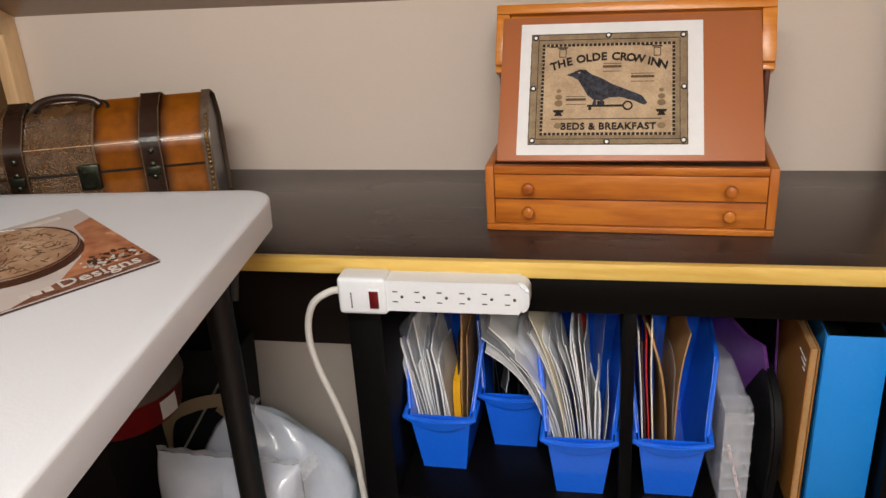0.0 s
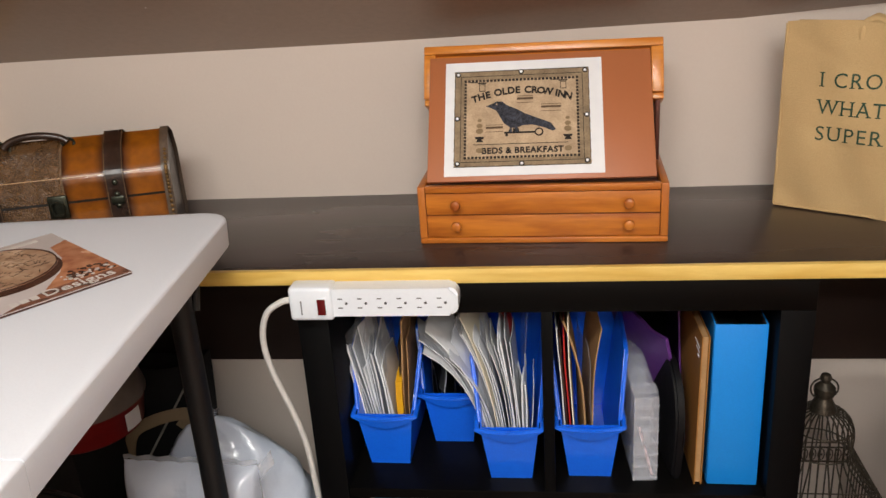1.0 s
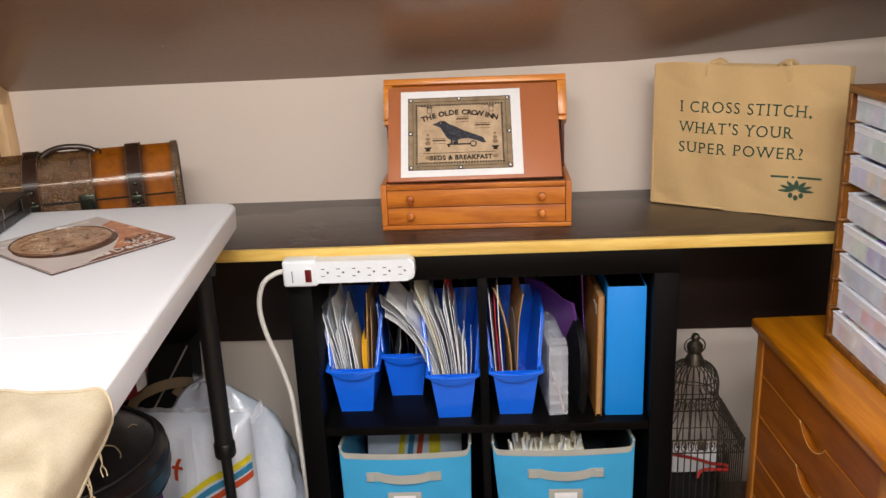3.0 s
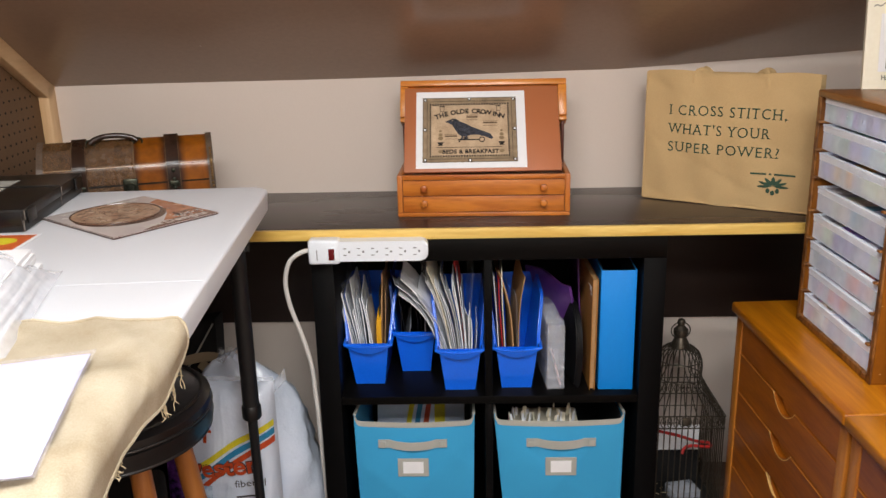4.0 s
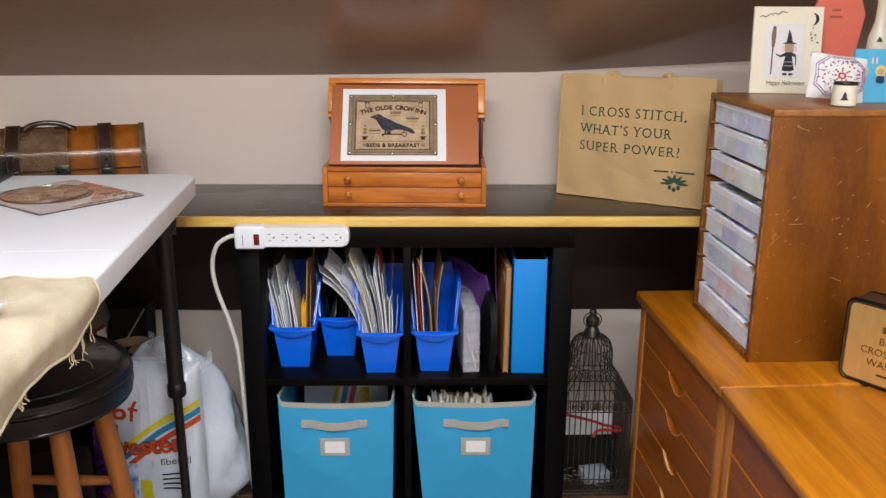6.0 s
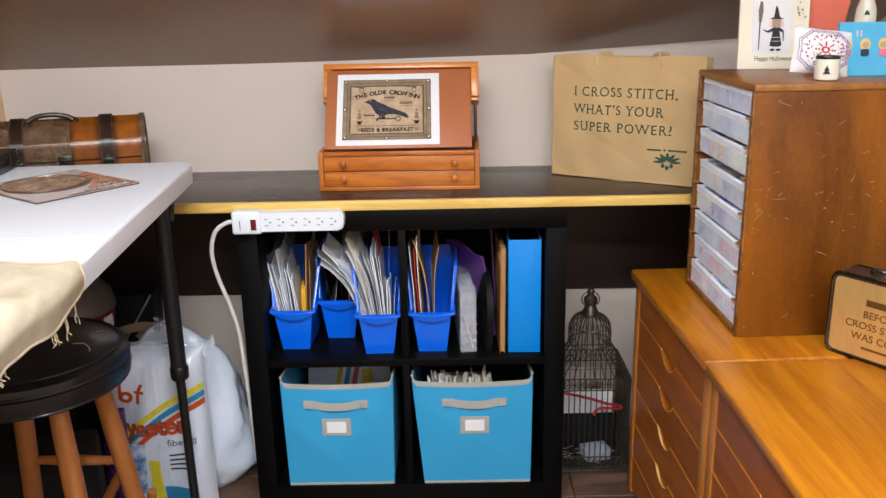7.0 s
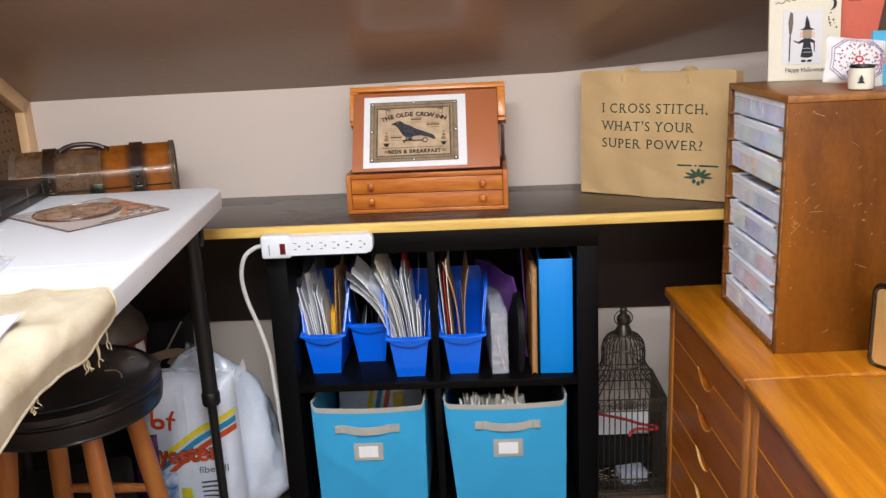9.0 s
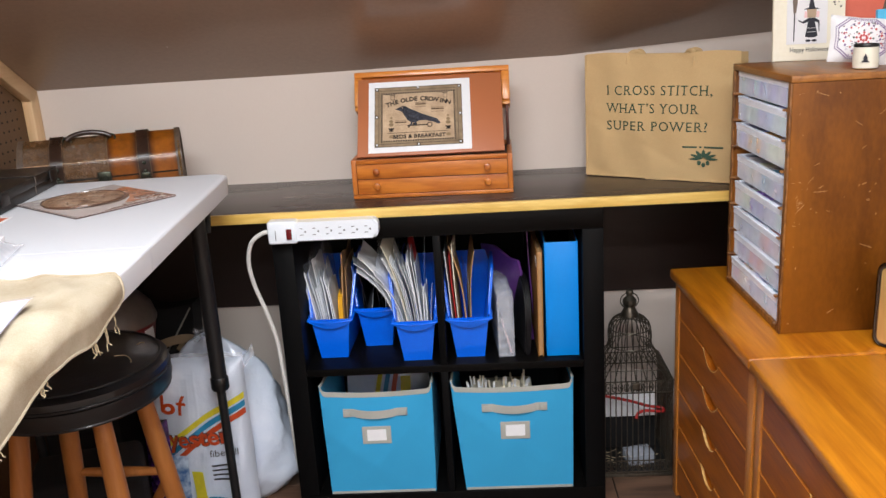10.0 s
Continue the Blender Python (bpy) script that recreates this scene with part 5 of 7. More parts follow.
def build_organiser():
    org = thing("bead_organiser", pose(0.158, 0.038, SHELF_Z + 0.001, 0, 0, 4), "clear plastic compartment case standing on edge", "storage case")
    w, d, h = 0.040, 0.310, 0.160
    for q in ((-w / 2, w / 2, 0, 0.002, 0, h), (-w / 2, w / 2, d - 0.002, d, 0, h), (-w / 2, -w / 2 + 0.002, 0.0021, d - 0.0021, 0, h), (w / 2 - 0.002, w / 2, 0.0021, d - 0.0021, 0, h),
              (-w / 2 + 0.0021, w / 2 - 0.0021, 0.0021, d - 0.0021, 0, 0.002), (-w / 2 + 0.0021, w / 2 - 0.0021, 0.0021, d - 0.0021, h - 0.002, h)):
        part("case_wall", box(*q, 0.0006, 1), CASE_FILM, org)
    for k in range(1, 7):
        part("partition", box(-w / 2 + 0.0025, w / 2 - 0.0025, 0.003, d - 0.003, h * k / 7, h * k / 7 + 0.0015), CASE_FILM, org)
    for k in range(1, 6):
        part("divider", box(-w / 2 + 0.0028, w / 2 - 0.0028, d * k / 6, d * k / 6 + 0.0014, 0.003, h - 0.003), CASE_FILM, org)
    for y0 in (0.012, 0.18):
        part("hinge_lug", box(-w / 2 - 0.0015, w / 2 + 0.0015, y0, y0 + 0.03, h + 0.0002, h + 0.0035, 0.001, 1), CASE_FILM, org)
    for k in range(7):
        part("rib", box(-w / 2 - 0.001, w / 2 + 0.001, -0.002, -0.0002, h * (k + 0.25) / 7, h * (k + 0.4) / 7, 0.0006, 1), CASE_FILM, org)
    part("latch", box(-0.006, 0.006, -0.004, -0.0021, h * 0.42, h * 0.60, 0.001), CASE_FILM, org)
    part("pencil", tube([(0.012, 0.006, 0.008), (-0.010, 0.008, h * 0.62)], 0.0022, 8), PINK_TUBE, org, "thin pale pink stick inside")
    return org


build_organiser()


def build_upper_shelf():
    # purple folder leaning behind the case
    packet(0.232, 0.135, -6, 0.20, 0.235, PURPLE, "purple_folder", "purple plastic folder leaning on the shelf", "folder", "", -0.012, thick=0.006, yaw=28)
    packet(0.238, 0.175, -3, 0.18, 0.320, PURPLE, "purple_folder", "purple plastic folder leaning on the shelf", "folder", "", 0.0, thick=0.003)
    # round-topped black pouch
    outline = [(-0.095, 0.0)] + [(-0.095 * math.cos(radians(a)), 0.075 + 0.115 * math.sin(radians(a))) for a in range(0, 181, 12)] + [(0.095, 0.0)]
    b = plate(outline, -0.008, 0.008, None, None, 0.004)
    moved(b, Matrix(((0, 0, 1, 0), (1, 0, 0, 0.10), (0, 1, 0, 0), (0, 0, 0, 1))))
    solo("black_pouch", b, POUCH_BLACK, pose(0.211, 0.040, SHELF_Z + 0.001, 0, 3, 9), "glossy black round-topped zip pouch", "pouch")
    # thin brown notebook
    nb = thing("brown_notebook", pose(0.2425, 0.030, SHELF_Z + 0.001, 0, 0.5, 1.5), "thin brown notebook with kraft cover", "notebook")
    part("cover", box(-0.0065, -0.0045, 0, 0.215, 0, 0.274, 0.0006, 1), NOTEBOOK, nb)
    part("cover", box(0.0045, 0.0065, 0, 0.215, 0, 0.274, 0.0006, 1), NOTEBOOK, nb)
    part("page_block", box(-0.0043, 0.0043, 0.005, 0.212, 0.002, 0.271), KRAFT, nb)
    b = bmesh.new()
    for k in range(3):
        box(-0.0076, -0.0066, 0.012, 0.024 + 0.012 * k, 0.232 + 0.008 * k, 0.2335 + 0.008 * k, 0, 1, b)
    part("cover_scribble", b, PAPER, nb)
    # blue ring binder
    rb = thing("ring_binder", pose(0.297, 0.031, SHELF_Z + 0.001, 0, 0, -1), "bright blue ring binder standing upright", "ring binder")
    part("spine", box(-0.040, 0.040, 0.0, 0.004, 0, 0.294, 0.0018), BINDER_BLUE, rb)
    for x in (-0.039, 0.039):
        cover = part("cover", box(x - 0.0015, x + 0.0015, 0.0042, 0.27, 0, 0.294, 0.0008, 1), BINDER_BLUE, rb)
        # black sheet inside each cover puts the shade there into the colour
        q = x - math.copysign(0.0030, x)
        part("inner_shade", box(q - 0.0012, q + 0.0012, 0.006, 0.268, 0.002, 0.2945, 0.0004, 1), COTTON_BLACK, cover, "black sheet for the shade inside the cover")
    # low black block, coloured for the shade between the covers
    part("page_block", box(-0.030, 0.028, 0.03, 0.25, 0.006, 0.215), COTTON_BLACK, rb, "black block for the shade between the covers")
    for x in (-0.014, 0.010):
        part("rivet", lathe([(0.0035, 0), (0.003, 0.0012)], 10, None, pose(x, 0.008, 0.2905)), TIN_STEEL, rb)
    part("ring_bar", box(-0.012, 0.012, 0.0045, 0.012, 0.02, 0.2835, 0.002), BLACK_METAL, rb)
    # dark booklets standing behind, against the side
    for k in range(3):
        packet(0.338 - 0.004 * (k > 1), 0.16 + 0.03 * k, 0, 0.16, 0.27 - 0.02 * k, MAG_DARK, "dark_booklet", "dark booklet standing beside the binder", "booklet", "booklets")


build_upper_shelf()


def build_cloth_cube(x0, x1, xb0, xb1, shift, label):
    """A soft storage cube: a front that sags a little, grey binding, handle and label pocket."""
    cu = thing("storage_cube", pose(0, 0.006, 0.0500), label, "storage cube", "cloth storage cubes")
    H, D = 0.288, 0.33

    def face(u, v):
        a, c = xb0 + (x0 - xb0) * v, xb1 + (x1 - xb1) * v
        x = a + (c - a) * u
        sag = -0.006 * math.sin(math.pi * u) * v ** 3
        bul = -0.007 * math.sin(math.pi * u) * math.sin(math.pi * v) + 0.0012 * math.sin(9 * u + 5 * v) * math.sin(math.pi * v) - 0.0014 * max(0, math.sin(7 * u + 9 * v + 13 * x0)) ** 5 * math.sin(math.pi * v) - 0.001 * max(0, math.sin(13 * u - 11 * v + 5 * x0)) ** 6 * math.sin(math.pi * v)
        lift = 0.017 * (abs(2 * u - 1) ** 40) * v ** 4
        return Vector((x, 0.006 + bul, H * v + sag + lift))

    def back(u, v):
        p = face(u, v)
        return Vector((p.x, D, H * v + 0.004 * v))
    part("front_panel", grid_sheet(face, 60, 40, 0.002), CYAN_CLOTH, cu)
    part("back_panel", grid_sheet(back, 8, 8, 0.002), CYAN_CLOTH, cu)
    for u in (0, 1):
        part("side_panel", grid_sheet(lambda a, v, u=u: face(u, v).lerp(back(u, v), a) + Vector((0, 0, -0.012 * math.sin(math.pi * a) * v ** 4)), 10, 10, 0.002), CYAN_CLOTH, cu)
    # dark sheets at the back and right paint the cube's inner shade
    part("shading", grid_sheet(lambda u, v: back(u, v) + Vector((0, -0.006, -0.004 * v)), 6, 6), CUBE_SHADE, cu, "dark sheet for the shade inside the cube")
    part("shading", grid_sheet(lambda a, v: face(1, v).lerp(back(1, v), 0.04 + 0.93 * a) + Vector((-0.005, 0, -0.006 * v - 0.012 * math.sin(math.pi * a) * v ** 4)), 8, 8), CUBE_SHADE, cu, "dark sheet for the shade inside the cube")
    part("base_panel", box(min(xb0, xb1) + 0.003, max(xb0, xb1) - 0.003, 0.008, D - 0.002, 0.0, 0.003), CYAN_CLOTH, cu)
    for name, f in (("top_binding", lambda u, v: face(u, 1) + Vector((0, -0.002, 0.003 - 0.013 * v))), ("bottom_binding", lambda u, v: face(u, 0) + Vector((0, -0.002, 0.006 * v)))):
        part(name, grid_sheet(f, 44, 1, 0.002), GREY_CLOTH, cu, "grey edge binding")
    for u in (0, 1):
        part("side_binding", tube([face(u, k / 8) + Vector((0, -0.001, 0)) for k in range(9)], 0.002, 6), CYAN_CLOTH, cu)
        part("rim_binding", tube([face(u, 1).lerp(back(u, 1), k / 6) + Vector((0, 0, -0.012 * math.sin(math.pi * k / 6))) for k in range(7)], 0.0035, 6), GREY_CLOTH, cu)
    cx = (x0 + x1) / 2 + shift

    def strap(u, v):
        x = cx - 0.082 + 0.164 * u
        hump = math.sin(math.pi * max(0, min(1, (u - 0.17) / 0.66))) ** 0.7
        fu = (x - x0) / (x1 - x0)
        return Vector((x, face(fu, 0.80).y - 0.003 - 0.009 * hump, 0.242 - 0.021 * v - 0.0035 * hump))
    part("handle", grid_sheet(strap, 24, 2, 0.002), GREY_CLOTH, cu, "grey webbing handle")
    for x in (cx - 0.072, cx + 0.072):
        part("stitch_box", box(x - 0.008, x + 0.008, -0.0085, -0.0052, 0.225, 0.241, 0.0005, 1), GREY_CLOTH, cu)
    y = face(0.5, 0.6).y - 0.003
    pocket = part("label_pocket", box(cx - 0.037, cx + 0.037, y - 0.003, y - 0.0004, 0.146, 0.194, 0.0008, 1), GREY_CLOTH, cu, "grey label pocket")
    part("label_card", box(cx - 0.0245, cx + 0.0245, y - 0.0042, y - 0.0031, 0.155, 0.186, 0.0004, 1), PAPER, pocket, "blank white label")
    return cu


build_cloth_cube(-0.318, -0.036, -0.312, -0.042, -0.005, "turquoise cloth storage cube holding a printed bag")
build_cloth_cube(0.014, 0.316, 0.040, 0.312, 0.005, "turquoise cloth storage cube holding hang tags")


def fill_cubes():
    # a printed fibrefill bag inside the first cube
    bag = thing("small_fibre_bag", pose(-0.175, 0.19, 0.0535), "white plastic fibrefill bag with rainbow print", "plastic bag")

    def f(u, v):
        x = -0.115 + 0.23 * u
        return Vector((x, -0.02 * math.sin(math.pi * u) * math.sin(math.pi * v) + 0.10 * v, 0.322 * v - 0.01 * math.sin(u * 7) * v))
    part("front_skin", grid_sheet(f, 14, 14, 0.002), FIBREFILL, bag)
    part("back_skin", grid_sheet(lambda u, v: f(u, v) + Vector((0, 0.05 * math.sin(math.pi * u) * math.sin(math.pi * v) + 0.002, 0)), 10, 10, 0.001), FIBREFILL, bag)
    for k, mat in enumerate((BAG_YELLOW, BAG_BLUE, BAG_ORANGE)):
        def st(a, c, k=k):
            u = 0.30 + 0.10 * k + 0.06 * c + 0.14 * a * a
            return f(u, 0.22 + 0.62 * a) + Vector((0, -0.002, 0.001))
        part("printed_stripe", grid_sheet(st, 10, 2), mat, bag)
    part("printed_patch", grid_sheet(lambda a, c: f(0.66 + 0.12 * a, 0.30 + 0.36 * c) + Vector((0, -0.002, 0.001)), 4, 4), BAG_YELLOW, bag)
    # tags in the second cube
    rng = random.Random(4)
    for k in range(44):
        x = 0.062 + 0.150 * k / 43 + rng.uniform(-0.003, 0.003)
        mat = rng.choice((CARD_CREAM, PAPER, PAPER, CARD_CREAM)) if k != 1 else PINK
        b = plate([(-0.003, 0), (0.003, 0), (0.003, 0.248), (0.002, 0.252), (-0.002, 0.252), (-0.003, 0.248)], -0.0004, 0.0004)
        moved(b, UPRIGHT)
        solo("hang_tag", b, mat, pose(x, 0.075 + rng.uniform(-0.02, 0.03), 0.054 + rng.uniform(0.004, 0.028), rng.uniform(-8, 4), rng.uniform(-9, 9), rng.uniform(10, 60)),
             "small pale card tag standing in the cube", "tag", "hang tags")
    solo("tag_block", box(-0.075, 0.085, -0.05, 0.05, 0.0, 0.245, 0.006), CARD_CREAM, pose(0.135, 0.105, 0.054), "block of packed pale cards", "cards")


fill_cubes()


# ---- on the white table ----
TABLE_Z = 0.9145


def build_magazine():
    mag = thing("craft_magazine", pose(-0.648, -0.420, TABLE_Z, 0, 0, 52.5), "rose-tan craft magazine with a printed wooden disc", "magazine")
    W, H, t = 0.218, 0.248, 0.0032
    # pages coloured dark to draw the shade along the magazine's thickness
    part("page_block", box(-0.0006, W - 0.001, -0.0006, H - 0.001, 0.0, 0.0020, 0.0003, 1), MAG_DARK, mag, "block of pages, coloured dark for the shade at its edge")
    part("cover", box(0, W, 0, H, 0.0022, t, 0.0003, 1), MAG_PINK, mag)
    part("printed_shade", moved(plate(disc_outline(0.084, 36), t, t + 0.0002), pose(0.097, 0.139, 0.0001)), MAG_DARK, mag)
    part("printed_disc", moved(plate(disc_outline(0.083, 40), t + 0.0003, t + 0.0006), pose(0.100, 0.158, 0)), MAG_WOOD, mag, "printed wooden disc with carving")
    rng = random.Random(8)
    b = bmesh.new()
    for k in range(170):
        r, a = 0.072 * math.sqrt(rng.random()), rng.uniform(0, 6.28)
        x, y = 0.100 + r * math.cos(a), 0.158 + r * math.sin(a)
        ln = rng.uniform(0.002, 0.008)
        box(-ln, ln, -0.00045, 0.00045, t + 0.0007, t + 0.0009, 0, 1, b, pose(x, y, 0, 0, 0, rng.uniform(0, 180)))
    tube([(0.100 + 0.0815 * math.cos(2 * math.pi * k / 40), 0.158 + 0.0815 * math.sin(2 * math.pi * k / 40), t + 0.0006) for k in range(41)], 0.0014, 5, b)
    o = part("carving", b, MAG_DARK, mag)
    o["kind"] = "stuff"
    part("printed_ground", plate([(0.120, 0.0315), (W - 0.0005, 0.0315), (W - 0.0005, 0.200), (0.190, 0.185), (0.183, 0.130), (0.160, 0.080)], t + 0.00005, t + 0.00015), MAG_RUST, mag, "rust-brown printed ground")
    # dark outline on two sides, painting the same edge shade
    b = bmesh.new()
    for x0_, x1_, y0_, y1_ in ((0.0, W, 0.0, 0.0012), (0.0, 0.0018, 0.0013, H)):
        box(x0_, x1_, y0_, y1_, t + 0.0001, t + 0.0003, 0, 1, b)
    part("cover_outline", b, MAG_DARK, mag, "thin dark line for the shade along the cover")
    b = bmesh.new()
    for k in range(70):
        x, y = rng.uniform(0.16, W - 0.006), rng.uniform(0.034, 0.070)
        plate(disc_outline(rng.uniform(0.001, 0.0036), 7), t + 0.0002, t + 0.0004, b, pose(x, y, rng.uniform(0, 0.0002)))
    o = part("printed_foliage", b, MAG_DARK, mag)
    o["kind"] = "stuff"
    b = bmesh.new()
    for k in range(30):
        x, y = rng.uniform(0.15, W - 0.008), rng.uniform(0.034, 0.06)
        plate(disc_outline(rng.uniform(0.0015, 0.0035), 6), t + 0.0006, t + 0.0008, b, pose(x, y, 0))
    o = part("printed_blossom", b, MAG_WHITE, mag)
    o["kind"] = "stuff"
    part("title_band", plate([(0.060, 0.002), (W - 0.0005, 0.002), (W - 0.0005, 0.0312), (0.120, 0.0312)], t + 0.0001, t + 0.0003), MAG_BROWN, mag)
    part("title_word", moved(letters("Designs", 0.029, "LEFT", 0.0002, serif=0.06), pose(0.112, 0.010, t + 0.0010)), MAG_WHITE, mag, "white word Designs")
    b = bmesh.new()
    for k in range(3):
        box(0.074 + 0.012 * k, 0.083 + 0.012 * k, 0.012, 0.024, t + 0.0006, t + 0.0009, 0, 1, b)
    part("title_bar", b, MAG_WHITE, mag)
    b = bmesh.new()
    for x, w in ((0.03, 0.05), (0.09, 0.03), (0.13, 0.06)):
        box(x, x + w, H - 0.022, H - 0.012, t + 0.0001, t + 0.0004, 0, 1, b)
    part("heading_bar", b, MAG_WHITE, mag)
    return mag


build_magazine()


def build_black_box():
    bx = thing("black_storage_box", pose(-0.868, -0.036, TABLE_Z, 0, 0, 6.5), "black card storage box with lid and metal corners", "storage box")
    W, L = 0.20, 0.325
    part("base", box(-W, 0, -L, 0, 0.0, 0.021, 0.002), BOX_BLACK, bx)
    lid = part("lid", box(-W - 0.003, 0.003, -L - 0.003, 0.003, 0.0215, 0.042, 0.002), BOX_BLACK, bx)
    part("lid_label", box(-W + 0.008, -0.10, -0.20, -0.06, 0.0422, 0.0428), GREY_CLOTH, lid, "grey label under film")
    for y in (-0.030, -L + 0.030):
        part("clasp", box(0.003, 0.0065, y - 0.020, y + 0.020, 0.014, 0.039, 0.0015), BLACK_PLASTIC, bx, "black clasp")
    for x in (-0.02, -W + 0.02):
        part("corner_plate", box(x - 0.02, x + 0.02, -L - 0.0055, -L - 0.003, 0.014, 0.039, 0.001), BLACK_PLASTIC, bx)
    for x, y in ((0.0031, -L + 0.001), (0.0031, -0.128), (0.0031, -0.004)):
        part("pale_corner", box(x - 0.0010, x + 0.0008, y - 0.0012, y + 0.0012, 0.0222, 0.0405), GREY_LID, lid, "pale grey upright strip on the box side")
        part("pale_corner", box(x - 0.0045, x - 0.0022, y - 0.0012, y + 0.0012, 0.001, 0.0205), GREY_LID, bx, "pale grey upright strip on the box side")
    part("lid_ridge", box(-W, 0.0026, -0.131, -0.1275, 0.0421, 0.0445, 0.0008), BOX_BLACK, lid)
    part("card_holder", box(-0.12, -0.07, -L - 0.006, -L - 0.003, 0.024, 0.039, 0.001), TIN_RIM, bx)
    return bx


build_black_box()


def build_table_papers():
    lf = thing("orange_leaflet", pose(-0.852, -0.406, TABLE_Z, 0, 0, 2), "orange and yellow printed leaflet on the table", "leaflet")
    part("sheet", box(-0.10, 0.06, -0.10, 0.03, 0, 0.0012, 0.0003, 1), PAPER, lf)
    part("printed_field", box(-0.094, 0.054, -0.094, 0.022, 0.0013, 0.0016), ORANGE_CARD, lf, "orange printed field")
    part("printed_spot", moved(plate(disc_outline(0.024, 16, 0.034), 0.0017, 0.0019), pose(0.004, -0.020, 0)), BAG_YELLOW, lf)
    # blue and white packet beyond it
    pk = thing("blue_packet", pose(-0.948, -0.425, TABLE_Z + 0.0022, 0, 0, 12), "blue and white paper packet lying on the table", "packet")
    part("packet_body", box(-0.08, 0.05, -0.10, 0.03, 0, 0.016, 0.003), BINDER_BLUE, pk)
    part("packet_top", box(-0.085, 0.056, -0.105, 0.02, 0.0165, 0.026, 0.003), PAPER, pk)
    # clear bag with white sheets
    bag = thing("clear_paper_bag", pose(-0.745, -0.80, TABLE_Z, 0, 0, 14), "clear plastic bag full of white paper sheets", "plastic bag")
    rng = random.Random(6)
    for k in range(6):
        a = rng.uniform(-2, 2)
        w = 0.118 - 0.002 * k

        def f(u, v, k=k, w=w):
            return Vector(((u - 0.5) * 2 * w, (v - 0.5) * 0.30, 0.005 + 0.0092 * k + 0.004 * math.sin(2.2 * u + 0.4 * k) * u + 0.002 * math.sin(5 * v + k)))
        o = part("sheet", grid_sheet(f, 10, 8, 0.0072), PAPER, bag)
        o.matrix_basis = pose(rng.uniform(-0.004, 0.004), rng.uniform(-0.005, 0.005), 0, 0, 0, a)

    def skin(u, v):
        x, y = (u - 0.5) * 0.275, (v - 0.5) * 0.345
        dome = (1 - abs(2 * u - 1) ** 3.2) * (1 - abs(2 * v - 1) ** 3.2)
        return Vector((x, y, 0.0035 + 0.070 * dome + 0.006 * u * dome + 0.0035 * (math.sin(17 * u + 9 * v) + math.sin(29 * v - 13 * u)) * dome))
    part("film", grid_sheet(skin, 30, 30), clear_plastic("bag_film", (240, 242, 250), 0.40, 0.14), bag, "crinkled clear film")
    return bag


build_table_papers()


